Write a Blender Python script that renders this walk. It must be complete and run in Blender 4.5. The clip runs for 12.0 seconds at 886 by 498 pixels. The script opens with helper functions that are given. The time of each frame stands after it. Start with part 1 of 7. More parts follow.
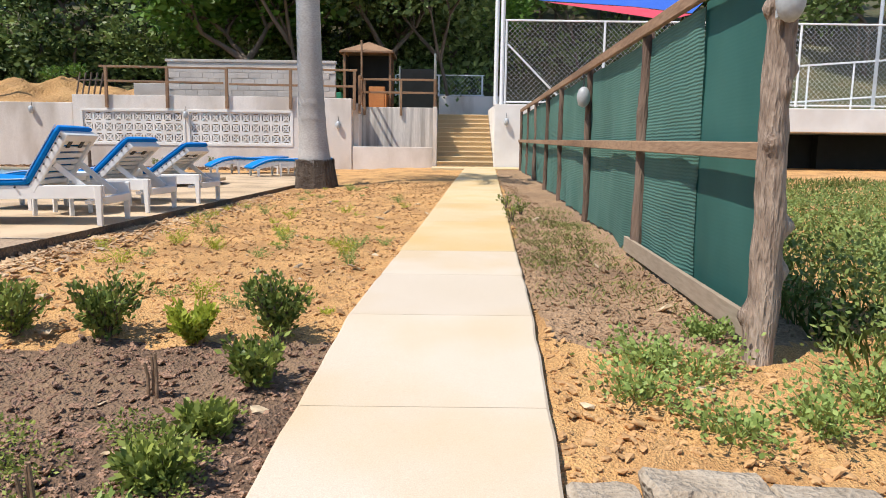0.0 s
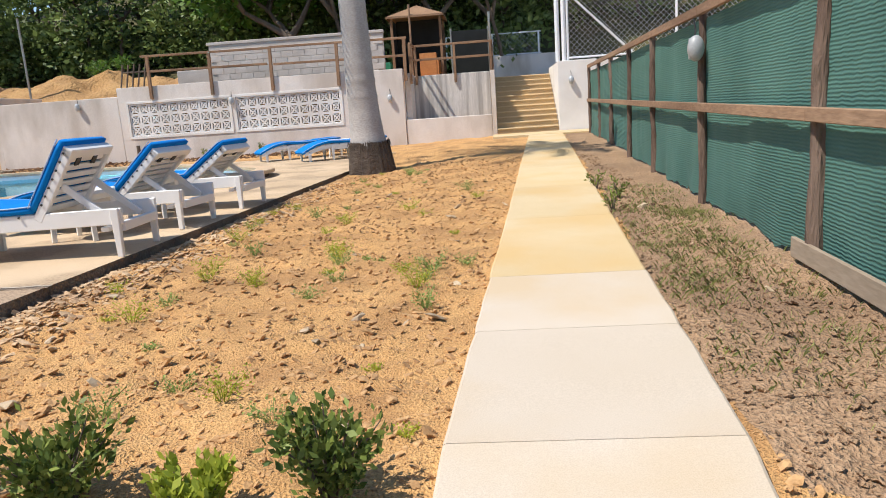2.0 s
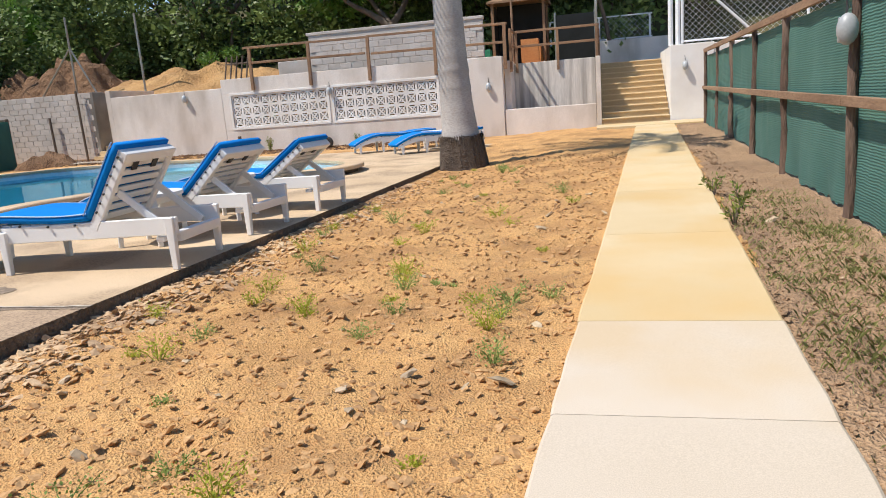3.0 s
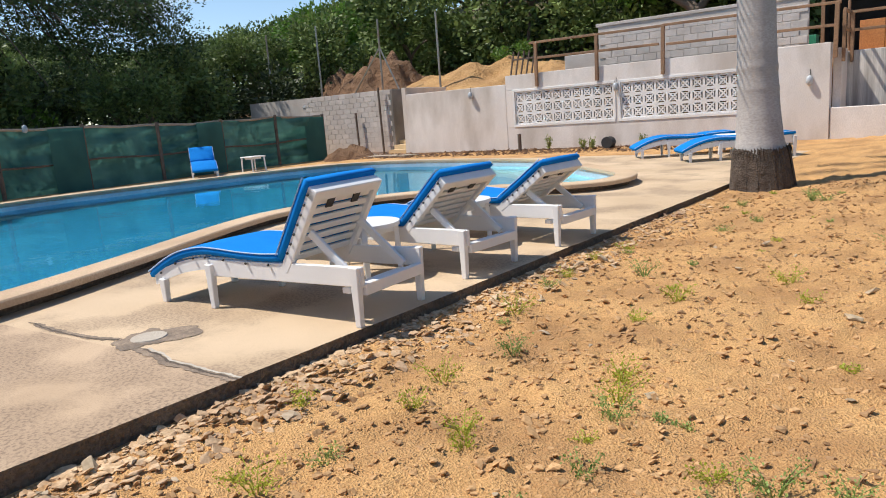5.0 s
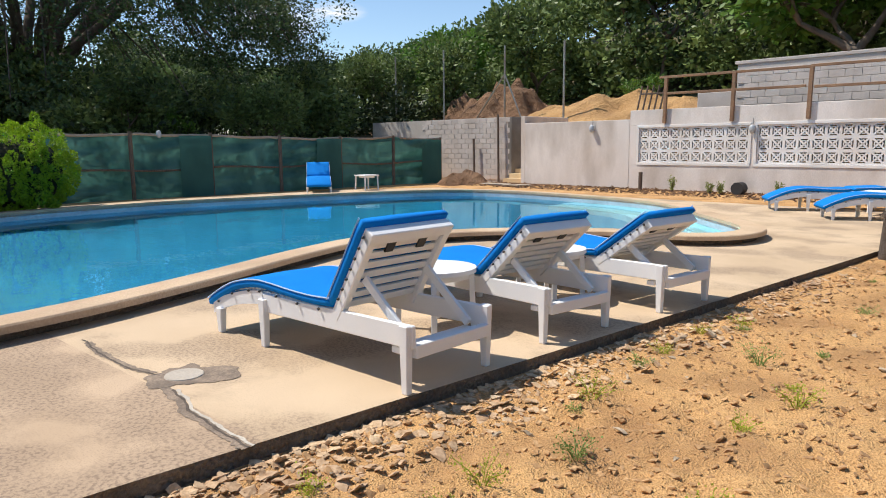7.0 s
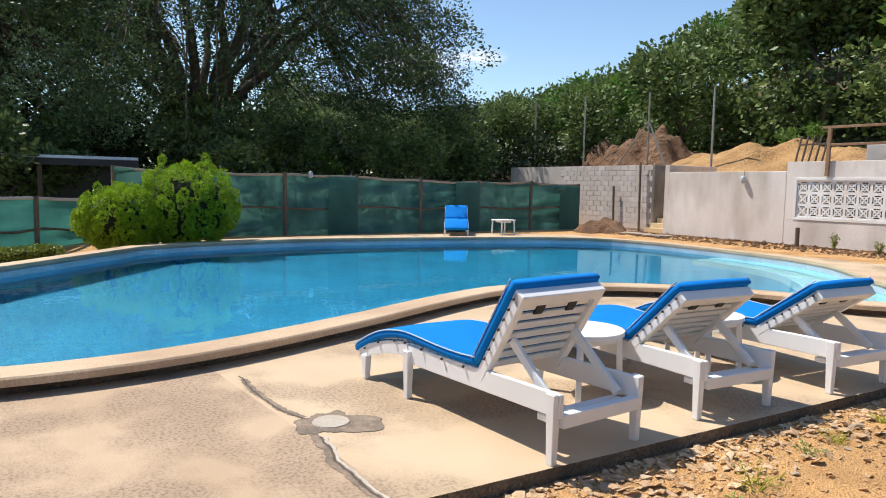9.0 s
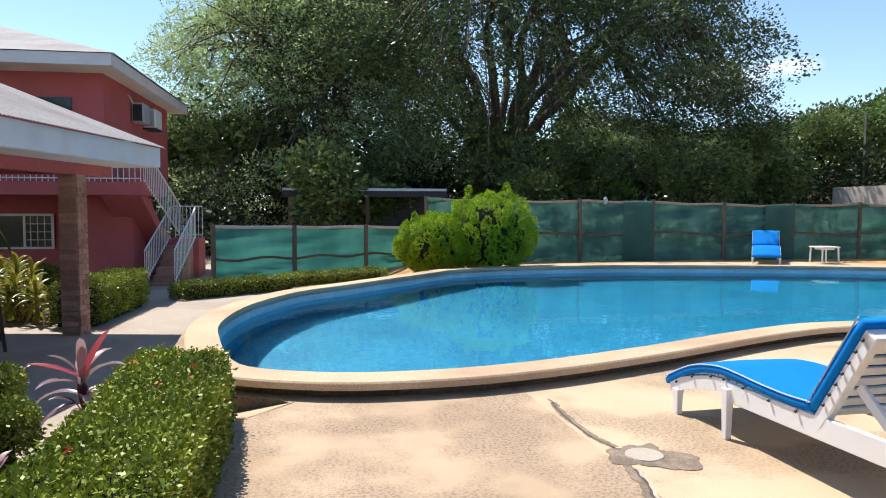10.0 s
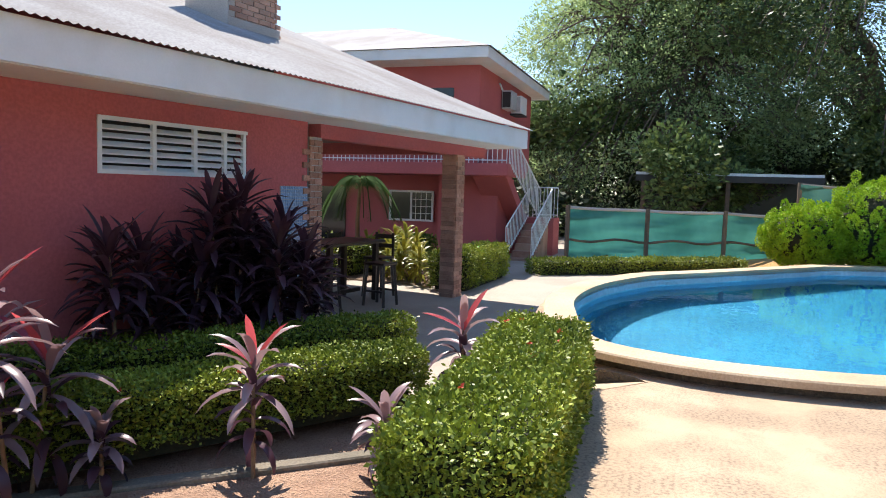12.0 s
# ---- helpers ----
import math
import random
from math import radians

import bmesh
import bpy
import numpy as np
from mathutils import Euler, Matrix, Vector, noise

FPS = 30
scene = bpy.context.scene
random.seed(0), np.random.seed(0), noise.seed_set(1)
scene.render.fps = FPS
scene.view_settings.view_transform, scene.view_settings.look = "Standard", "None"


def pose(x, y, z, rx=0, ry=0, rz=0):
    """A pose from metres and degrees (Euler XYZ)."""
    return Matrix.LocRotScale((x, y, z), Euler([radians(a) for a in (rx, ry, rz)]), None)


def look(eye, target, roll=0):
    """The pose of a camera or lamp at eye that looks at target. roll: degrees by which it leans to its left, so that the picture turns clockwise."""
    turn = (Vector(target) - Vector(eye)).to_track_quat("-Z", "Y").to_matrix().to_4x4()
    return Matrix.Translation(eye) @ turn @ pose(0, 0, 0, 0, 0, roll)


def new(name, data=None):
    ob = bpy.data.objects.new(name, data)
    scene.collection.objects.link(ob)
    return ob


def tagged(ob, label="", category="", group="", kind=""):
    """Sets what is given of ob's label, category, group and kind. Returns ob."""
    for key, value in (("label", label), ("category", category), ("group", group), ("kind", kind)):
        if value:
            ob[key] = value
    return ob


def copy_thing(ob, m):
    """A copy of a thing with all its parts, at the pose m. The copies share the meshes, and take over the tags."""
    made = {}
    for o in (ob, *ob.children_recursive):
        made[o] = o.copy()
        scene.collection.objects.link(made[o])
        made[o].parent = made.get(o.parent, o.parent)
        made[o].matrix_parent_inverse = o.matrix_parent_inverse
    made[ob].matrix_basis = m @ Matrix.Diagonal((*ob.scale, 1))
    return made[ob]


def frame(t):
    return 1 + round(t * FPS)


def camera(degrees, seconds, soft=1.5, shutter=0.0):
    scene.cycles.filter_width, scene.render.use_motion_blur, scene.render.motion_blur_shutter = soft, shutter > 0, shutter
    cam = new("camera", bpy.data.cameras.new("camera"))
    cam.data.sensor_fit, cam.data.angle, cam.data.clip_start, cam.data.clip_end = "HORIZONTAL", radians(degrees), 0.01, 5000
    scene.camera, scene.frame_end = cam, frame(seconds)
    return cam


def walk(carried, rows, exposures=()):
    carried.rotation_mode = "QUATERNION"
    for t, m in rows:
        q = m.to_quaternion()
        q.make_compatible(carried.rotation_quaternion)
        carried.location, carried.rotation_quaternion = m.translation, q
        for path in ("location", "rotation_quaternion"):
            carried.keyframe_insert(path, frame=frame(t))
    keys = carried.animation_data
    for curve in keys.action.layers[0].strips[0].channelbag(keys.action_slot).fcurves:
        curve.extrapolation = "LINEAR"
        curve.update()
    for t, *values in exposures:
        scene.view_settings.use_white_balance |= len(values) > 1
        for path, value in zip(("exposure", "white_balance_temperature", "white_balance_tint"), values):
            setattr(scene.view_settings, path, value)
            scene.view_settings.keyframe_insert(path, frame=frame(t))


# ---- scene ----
cam = camera(64.9, 12.0, soft=1.0)
PATH = [
    (0, (-0.228, 1.786, 0.847), (-0.221, 3.765, 0.558), 0.7),
    (0.5, (-0.33, 2.121, 0.915), (-0.268, 4.096, 0.608), -3.0),
    (1, (-0.442, 2.501, 0.962), (-0.351, 4.472, 0.633), -2.8),
    (1.5, (-0.448, 2.895, 0.987), (-0.412, 4.86, 0.616), -3.2),
    (2, (-0.495, 3.298, 1.044), (-0.66, 5.253, 0.656), -3.9),
    (2.5, (-0.507, 3.742, 1.11), (-0.853, 5.671, 0.711), -3.9),
    (2.7, (-0.481, 3.909, 1.105), (-0.884, 5.825, 0.698), -4.1),
    (4.3, (-0.321, 5.234, 1.343), (-0.963, 7.092, 0.974), -5.2),
    (4.5, (-0.366, 5.386, 1.358), (-1.174, 7.176, 0.979), -6.0),
    (5, (-0.497, 5.67, 1.378), (-1.685, 7.234, 1.001), -4.3),
    (5.5, (-0.518, 5.93, 1.422), (-1.967, 7.265, 1.078), -3.8),
    (6, (-0.61, 6.164, 1.476), (-2.23, 7.291, 1.153), -3.2),
    (6.5, (-0.671, 6.295, 1.449), (-2.211, 7.525, 1.11), -1.4),
    (6.7, (-0.688, 6.356, 1.45), (-2.176, 7.651, 1.121), -0.9),
    (8.3, (-0.776, 6.434, 1.558), (-2.157, 7.866, 1.36), 0.6),
    (8.5, (-0.795, 6.42, 1.564), (-2.255, 7.772, 1.369), 0.9),
    (9, (-0.839, 6.336, 1.576), (-2.518, 7.408, 1.396), 1.1),
    (9.5, (-0.855, 6.249, 1.586), (-2.719, 6.958, 1.437), 0.6),
    (10, (-0.84, 6.155, 1.6), (-2.812, 6.47, 1.484), 0.1),
    (10.5, (-0.837, 6.084, 1.598), (-2.835, 6.029, 1.504), 0.1),
    (11, (-0.837, 6.029, 1.573), (-2.806, 5.688, 1.474), 0.9),
    (11.5, (-0.833, 5.989, 1.587), (-2.758, 5.462, 1.451), 1.9),
    (12, (-0.791, 5.999, 1.521), (-2.678, 5.358, 1.349), 1.7),
]
walk(cam, [(t, look(eye, target, roll)) for t, eye, target, roll in PATH],
     [(0.0, 0.26), (1.5, 0.2), (3.0, 0.16), (5.5, 0.12), (8.3, 0.18), (9.0, 0.26), (10.5, 0.6), (12.0, 0.86)])

# ---- light ----
SUN_AZ, SUN_EL = (-0.86, -0.51), 58.5
sun_dir = Vector((SUN_AZ[0] * math.cos(radians(SUN_EL)), SUN_AZ[1] * math.cos(radians(SUN_EL)), math.sin(radians(SUN_EL))))
sun = new("sun", bpy.data.lights.new("sun", "SUN"))
sun.data.energy, sun.data.angle, sun.data.color = 5.0, radians(0.5), (1.0, 0.94, 0.85)
sun.matrix_world = look(sun_dir * 60, (0, 0, 0))
world = bpy.data.worlds.new("sky")
scene.world = world
world.use_nodes = True
wn, wl = world.node_tree.nodes, world.node_tree.links
sky = wn.new("ShaderNodeTexSky")
sky.sky_type, sky.sun_disc = "NISHITA", False
sky.sun_elevation, sky.sun_rotation = radians(SUN_EL), math.atan2(SUN_AZ[0], SUN_AZ[1])
sky.air_density, sky.dust_density, sky.ozone_density = 1.0, 0.0, 3.0
wl.new(sky.outputs["Color"], wn["Background"].inputs["Color"])
wn["Background"].inputs["Strength"].default_value = 0.14

# ---- materials ----


def nodes_of(name):
    m = bpy.data.materials.new(name)
    m.use_nodes = True
    return m, m.node_tree.nodes, m.node_tree.links, m.node_tree.nodes["Principled BSDF"]


def mix_rgb(n, l, fac, a, b, mode="MIX"):
    x = n.new("ShaderNodeMix")
    x.data_type, x.blend_type = "RGBA", mode
    for sock, v in ((x.inputs["Factor"], fac), (x.inputs["A"], a), (x.inputs["B"], b)):
        if isinstance(v, (tuple, list)):
            sock.default_value = (*v, 1.0)
        elif isinstance(v, float):
            sock.default_value = v
        else:
            l.new(v, sock)
    return x.outputs["Result"]


def noise_out(n, l, scale, detail=4.0, stretch=None, where="Object", lo=0.35, hi=0.65):
    tc = n.new("ShaderNodeNewGeometry") if where == "World" else n.new("ShaderNodeTexCoord")
    src = tc.outputs["Position"] if where == "World" else tc.outputs[where]
    if stretch:
        mp = n.new("ShaderNodeMapping")
        mp.inputs["Scale"].default_value = stretch
        l.new(src, mp.inputs["Vector"])
        src = mp.outputs["Vector"]
    t = n.new("ShaderNodeTexNoise")
    t.inputs["Scale"].default_value, t.inputs["Detail"].default_value = scale, detail
    l.new(src, t.inputs["Vector"])
    r = n.new("ShaderNodeMapRange")
    r.inputs["From Min"].default_value, r.inputs["From Max"].default_value = lo, hi
    l.new(t.outputs["Fac"], r.inputs["Value"])
    return r.outputs["Result"], t.outputs["Fac"]


def mat(name, base, alt, stain=None, s1=3.0, s2=40.0, rough=0.7, bump=0.3, bdist=0.01, metal=0.0, stretch=None, where="World", stain_amt=0.6,
        vary=0.0, spec=0.5, stain_scale=0.8, grain_amt=0.45):
    """Two colours over a coarse noise, a fine grain over both, and stains of a third colour."""
    m, n, l, p = nodes_of(name)
    f1, _ = noise_out(n, l, s1, 5.0, stretch, where)
    f2, raw = noise_out(n, l, s2, 3.0, stretch, where)
    col = mix_rgb(n, l, f1, base, alt)
    grain = mix_rgb(n, l, f2, tuple(0.82 * c for c in base), tuple(min(1.0, 1.14 * c) for c in alt))
    col = mix_rgb(n, l, grain_amt, col, grain)
    if stain:
        f3, _ = noise_out(n, l, stain_scale, 6.0, stretch, where, 0.45, 0.66)
        mu = n.new("ShaderNodeMath")
        mu.operation = "MULTIPLY"
        mu.inputs[1].default_value = stain_amt
        l.new(f3, mu.inputs[0])
        col = mix_rgb(n, l, mu.outputs[0], col, stain)
    if vary:
        oi = n.new("ShaderNodeObjectInfo")
        hs = n.new("ShaderNodeHueSaturation")
        mr = n.new("ShaderNodeMapRange")
        mr.inputs["To Min"].default_value, mr.inputs["To Max"].default_value = 1 - vary, 1 + vary
        l.new(oi.outputs["Random"], mr.inputs["Value"])
        l.new(mr.outputs["Result"], hs.inputs["Value"])
        l.new(col, hs.inputs["Color"])
        col = hs.outputs["Color"]
    l.new(col, p.inputs["Base Color"])
    p.inputs["Roughness"].default_value, p.inputs["Metallic"].default_value = rough, metal
    p.inputs["Specular IOR Level"].default_value = spec
    if bump:
        b = n.new("ShaderNodeBump")
        b.inputs["Strength"].default_value, b.inputs["Distance"].default_value = bump, bdist
        add = n.new("ShaderNodeMath")
        add.operation = "ADD"
        l.new(raw, add.inputs[0])
        l.new(f1, add.inputs[1])
        l.new(add.outputs[0], b.inputs["Height"])
        l.new(b.outputs["Normal"], p.inputs["Normal"])
    return m


def leaf_mat(name, dark, light, translucent=0.35, rough=0.5, spec=0.3):
    """Leaves: colour by leaf, light passing through."""
    m, n, l, p = nodes_of(name)
    g = n.new("ShaderNodeNewGeometry")
    f, _ = noise_out(n, l, 0.9, 3.0, None, "World")
    av = n.new("ShaderNodeMath")
    av.operation = "MULTIPLY_ADD"
    av.inputs[1].default_value = 0.6
    l.new(g.outputs["Random Per Island"], av.inputs[0])
    sc = n.new("ShaderNodeMath")
    sc.operation = "MULTIPLY"
    sc.inputs[1].default_value = 0.4
    l.new(f, sc.inputs[0])
    l.new(sc.outputs[0], av.inputs[2])
    col = mix_rgb(n, l, av.outputs[0], dark, light)
    l.new(col, p.inputs["Base Color"])
    p.inputs["Roughness"].default_value = rough
    p.inputs["Specular IOR Level"].default_value = spec
    tr = n.new("ShaderNodeBsdfTranslucent")
    l.new(col, tr.inputs["Color"])
    ms = n.new("ShaderNodeMixShader")
    ms.inputs[0].default_value = translucent
    l.new(p.outputs[0], ms.inputs[1])
    l.new(tr.outputs[0], ms.inputs[2])
    l.new(ms.outputs[0], n["Material Output"].inputs["Surface"])
    return m


def weathered(name, pale, tan, dark, cover=0.5, patch_scale=0.7, speck_scale=30.0):
    """Old poured concrete: pale and tan drifts, blotches broken up into dark specks, hairline pitting."""
    m, n, l, p = nodes_of(name)
    drift, _ = noise_out(n, l, 0.9, 6.0, None, "World", 0.36, 0.62)
    patch, _ = noise_out(n, l, patch_scale, 8.0, None, "World", 0.56 - 0.18 * cover, 0.66 - 0.12 * cover)
    speck, raw = noise_out(n, l, speck_scale, 12.0, None, "World", 0.47, 0.61)
    pit, _ = noise_out(n, l, 120.0, 4.0, None, "World", 0.52, 0.68)
    col = mix_rgb(n, l, drift, pale, tan)
    both = n.new("ShaderNodeMath")
    both.operation = "MULTIPLY"
    l.new(patch, both.inputs[0])
    l.new(speck, both.inputs[1])
    col = mix_rgb(n, l, mix_fac(n, l, patch, 0.30), col, dark)
    col = mix_rgb(n, l, mix_fac(n, l, both.outputs[0], 0.62), col, dark)
    col = mix_rgb(n, l, mix_fac(n, l, pit, 0.5), col, dark)
    l.new(col, p.inputs["Base Color"])
    p.inputs["Roughness"].default_value = 0.88
    b = n.new("ShaderNodeBump")
    b.inputs["Strength"].default_value, b.inputs["Distance"].default_value = 0.22, 0.004
    l.new(raw, b.inputs["Height"])
    l.new(b.outputs["Normal"], p.inputs["Normal"])
    return m


def mix_fac(n, l, sock, k):
    mu = n.new("ShaderNodeMath")
    mu.operation = "MULTIPLY"
    mu.inputs[1].default_value = k
    l.new(sock, mu.inputs[0])
    return mu.outputs[0]


M_SOIL = mat("sandy_soil", (0.55, 0.285, 0.10), (0.76, 0.45, 0.185), (0.33, 0.165, 0.065), 2.2, 95, 0.95, 0.9, 0.03, stain_amt=0.55, stain_scale=1.4, grain_amt=0.7)
M_DARKSOIL = mat("dark_soil", (0.12, 0.07, 0.043), (0.23, 0.145, 0.095), (0.36, 0.235, 0.14), 3.0, 60, 0.95, 1.0, 0.04, grain_amt=0.7)
M_PATH = mat("pale_concrete", (0.54, 0.455, 0.355), (0.585, 0.505, 0.415), (0.53, 0.39, 0.225), 0.7, 200, 0.85, 0.25, 0.004, stain_amt=0.6, vary=0.04, stain_scale=0.9)
M_PATHY = mat("yellowed_concrete", (0.56, 0.42, 0.225), (0.65, 0.52, 0.33), (0.60, 0.40, 0.17), 0.7, 200, 0.85, 0.15, 0.003, stain_amt=0.7, vary=0.05)
M_DECK = weathered("deck_concrete", (0.62, 0.465, 0.305), (0.52, 0.38, 0.24), (0.19, 0.13, 0.088), 0.45, 1.1, 42.0)
# dark deck edge concrete; on the pool rim it paints the coping's shade
M_DECKEDGE = mat("dark_edge_and_rim_shade", (0.12, 0.085, 0.06), (0.21, 0.16, 0.115), (0.07, 0.05, 0.035), 5, 40, 0.95, 0.9, 0.03, stain_scale=2.5)
M_COPING = mat("coping_stone", (0.52, 0.36, 0.22), (0.60, 0.45, 0.30), (0.36, 0.24, 0.15), 2.0, 50, 0.8, 0.3, 0.006)
M_POOL = mat("pool_paint", (0.004, 0.170, 0.315), (0.006, 0.205, 0.365), (0.004, 0.14, 0.27), 0.6, 9, 0.5, 0.0)
M_POOLWALL = mat("pool_tile_band", (0.40, 0.49, 0.55), (0.50, 0.58, 0.63), (0.27, 0.33, 0.38), 2.0, 20, 0.5, 0.1)
M_POOLWHITE = mat("pool_steps_paint", (0.36, 0.50, 0.56), (0.44, 0.57, 0.63), None, 2.0, 20, 0.5, 0.1)
M_PLASTER = mat("grey_plaster", (0.64, 0.575, 0.52), (0.76, 0.70, 0.65), (0.40, 0.33, 0.27), 1.6, 60, 0.9, 0.35, 0.008, stain_amt=0.65, stretch=(1, 1, 0.4), grain_amt=0.3, stain_scale=1.1)
M_WHITEPL = mat("white_plaster", (0.74, 0.71, 0.68), (0.8, 0.78, 0.75), (0.6, 0.55, 0.5), 1.5, 130, 0.85, 0.15, 0.004, stain_amt=0.45, grain_amt=0.12)
# concrete darkened to paint the shade on a face turned from the sun
M_SHADECONC = mat("concrete_painted_shade", (0.17, 0.15, 0.135), (0.25, 0.225, 0.20), (0.10, 0.09, 0.08), 2.0, 40, 0.95, 0.5, 0.01)
M_STREAK = mat("streaked_plaster", (0.50, 0.46, 0.42), (0.66, 0.62, 0.57), (0.22, 0.20, 0.18), 2.5, 40, 0.9, 0.25, 0.005, stretch=(3.0, 3.0, 0.12), stain_amt=0.8, stain_scale=1.6)
M_BLOCK = mat("concrete_block", (0.50, 0.45, 0.41), (0.58, 0.53, 0.49), (0.42, 0.37, 0.33), 2.0, 60, 0.95, 0.6, 0.012, vary=0.08, stain_scale=1.2)
M_MORTAR = mat("mortar", (0.44, 0.395, 0.355), (0.51, 0.465, 0.425), None, 3, 60, 0.95, 0.4, 0.006)
M_STEP = mat("sandy_concrete_step", (0.58, 0.43, 0.24), (0.66, 0.51, 0.31), (0.45, 0.32, 0.18), 1.6, 50, 0.9, 0.3, 0.006, vary=0.05)
M_RAILWOOD = mat("rail_wood", (0.22, 0.12, 0.065), (0.32, 0.19, 0.105), (0.13, 0.07, 0.04), 3, 30, 0.75, 0.4, 0.004, stretch=(1, 1, 1))
M_BARK = mat("post_bark", (0.19, 0.13, 0.095), (0.42, 0.325, 0.255), (0.62, 0.53, 0.45), 6.0, 60, 0.9, 1.0, 0.03, stretch=(1, 1, 0.16), stain_amt=0.85, stain_scale=3.0)
M_POSTDARK = mat("dark_post_bark", (0.07, 0.042, 0.03), (0.17, 0.11, 0.08), (0.30, 0.22, 0.17), 5.0, 50, 0.9, 1.0, 0.02, stretch=(1, 1, 0.16), stain_amt=0.7, stain_scale=3.0)
M_STICK = mat("dry_stick", (0.24, 0.15, 0.09), (0.36, 0.24, 0.15), (0.15, 0.09, 0.06), 20, 90, 0.95, 0.6, 0.004)
M_DARKBARK = mat("dark_bark", (0.09, 0.065, 0.05), (0.16, 0.12, 0.09), (0.22, 0.17, 0.13), 3, 30, 0.95, 0.9, 0.02, stretch=(1, 1, 0.2))
M_BOARD = mat("weathered_board", (0.23, 0.135, 0.08), (0.37, 0.24, 0.15), (0.14, 0.08, 0.048), 2.5, 50, 0.8, 0.6, 0.006, stretch=(1, 0.15, 1), stain_amt=0.7, stain_scale=2.0)
M_GREYBOARD = mat("grey_board", (0.32, 0.25, 0.18), (0.42, 0.34, 0.26), (0.22, 0.17, 0.12), 2.5, 50, 0.85, 0.5, 0.004, stretch=(1, 0.15, 1))
M_PALM = mat("palm_trunk_grey", (0.36, 0.33, 0.31), (0.46, 0.43, 0.41), (0.27, 0.24, 0.22), 1.6, 22, 0.85, 0.3, 0.006, stretch=(1.0, 1.0, 2.2))
M_PALMFOOT = mat("palm_foot_fibre", (0.06, 0.043, 0.033), (0.12, 0.09, 0.068), (0.2, 0.16, 0.12), 6, 50, 0.95, 1.0, 0.04, stain_amt=0.5)
M_WHITE = mat("white_paint", (0.78, 0.77, 0.76), (0.82, 0.81, 0.80), (0.68, 0.66, 0.63), 3, 90, 0.45, 0.06, 0.001, stain_amt=0.25, grain_amt=0.06)
M_BLUE = mat("blue_fabric", (0.003, 0.18, 0.56), (0.004, 0.21, 0.64), None, 4, 300, 0.9, 0.25, 0.002, spec=0.15)
M_PIPING = mat("pale_piping", (0.35, 0.5, 0.75), (0.4, 0.55, 0.8), None, 4, 60, 0.7, 0.0)
M_BLACK = mat("black_rubber", (0.02, 0.02, 0.022), (0.03, 0.03, 0.032), None, 6, 60, 0.6, 0.1)
M_GALV = mat("galvanised_steel", (0.55, 0.57, 0.60), (0.66, 0.68, 0.70), None, 3, 40, 0.45, 0.05, 0.002, metal=0.5)
M_WHITESTEEL = mat("white_steel", (0.74, 0.76, 0.78), (0.8, 0.82, 0.84), None, 3, 40, 0.4, 0.05)
M_POLE = mat("dull_steel_pole", (0.30, 0.32, 0.30), (0.40, 0.42, 0.40), (0.3, 0.2, 0.14), 3, 40, 0.5, 0.1, metal=0.5)
M_RED = mat("red_wall_paint", (0.455, 0.108, 0.112), (0.51, 0.13, 0.132), (0.38, 0.092, 0.096), 0.9, 35, 0.8, 0.2, 0.004, stain_amt=0.5)
M_BRICK = mat("brick", (0.34, 0.16, 0.11), (0.46, 0.26, 0.19), (0.55, 0.40, 0.31), 6, 50, 0.9, 0.5, 0.006, vary=0.3)
M_FASCIA = mat("white_fascia_paint", (0.76, 0.76, 0.77), (0.81, 0.81, 0.82), (0.42, 0.39, 0.35), 0.8, 60, 0.6, 0.06, 0.002, stain_amt=0.25, grain_amt=0.08, stain_scale=1.6)
M_ROOF = mat("white_roof_sheet", (0.34, 0.32, 0.315), (0.40, 0.38, 0.375), (0.24, 0.20, 0.18), 0.9, 25, 0.8, 0.1, 0.003, stain_amt=0.6, spec=0.15)
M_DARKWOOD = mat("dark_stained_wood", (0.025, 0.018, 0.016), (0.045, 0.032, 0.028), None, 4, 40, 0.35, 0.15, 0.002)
M_DARKGLASS = mat("dark_window_glass", (0.015, 0.017, 0.02), (0.02, 0.022, 0.025), None, 2, 10, 0.08, 0.0)
M_TILEBLUE = mat("blue_mosaic", (0.17, 0.26, 0.42), (0.30, 0.42, 0.60), None, 30, 60, 0.35, 0.1, vary=0.1)
M_PATIO = mat("patio_floor", (0.36, 0.29, 0.23), (0.43, 0.35, 0.28), (0.28, 0.22, 0.17), 1.5, 40, 0.7, 0.1)
M_SAND = mat("orange_sand", (0.42, 0.23, 0.085), (0.54, 0.33, 0.14), (0.30, 0.16, 0.07), 0.9, 14, 0.95, 1.0, 0.12)
M_EARTH = mat("brown_earth", (0.20, 0.105, 0.055), (0.32, 0.185, 0.10), (0.12, 0.065, 0.035), 2.4, 20, 0.95, 1.0, 0.15)
M_STONE = mat("rubble_stone", (0.42, 0.31, 0.19), (0.55, 0.43, 0.29), (0.33, 0.25, 0.18), 4, 40, 0.9, 0.6, 0.01, vary=0.25)
M_SLAB = mat("grey_paver", (0.29, 0.235, 0.175), (0.42, 0.355, 0.28), (0.22, 0.155, 0.10), 6, 50, 0.95, 1.0, 0.02, vary=0.15)
M_HILL = mat("forest_floor", (0.045, 0.055, 0.02), (0.09, 0.085, 0.035), (0.15, 0.11, 0.05), 0.3, 3, 0.95, 0.5, 0.1)
# near black, painting the shade between leaves of hedges and thuja
M_CORESHADE = mat("core_shade", (0.012, 0.015, 0.006), (0.03, 0.028, 0.012), None, 6, 40, 0.95, 0.6, 0.02)
M_ORANGE = mat("varnished_orange_wood", (0.45, 0.17, 0.05), (0.56, 0.24, 0.08), (0.34, 0.12, 0.04), 2, 30, 0.5, 0.2)
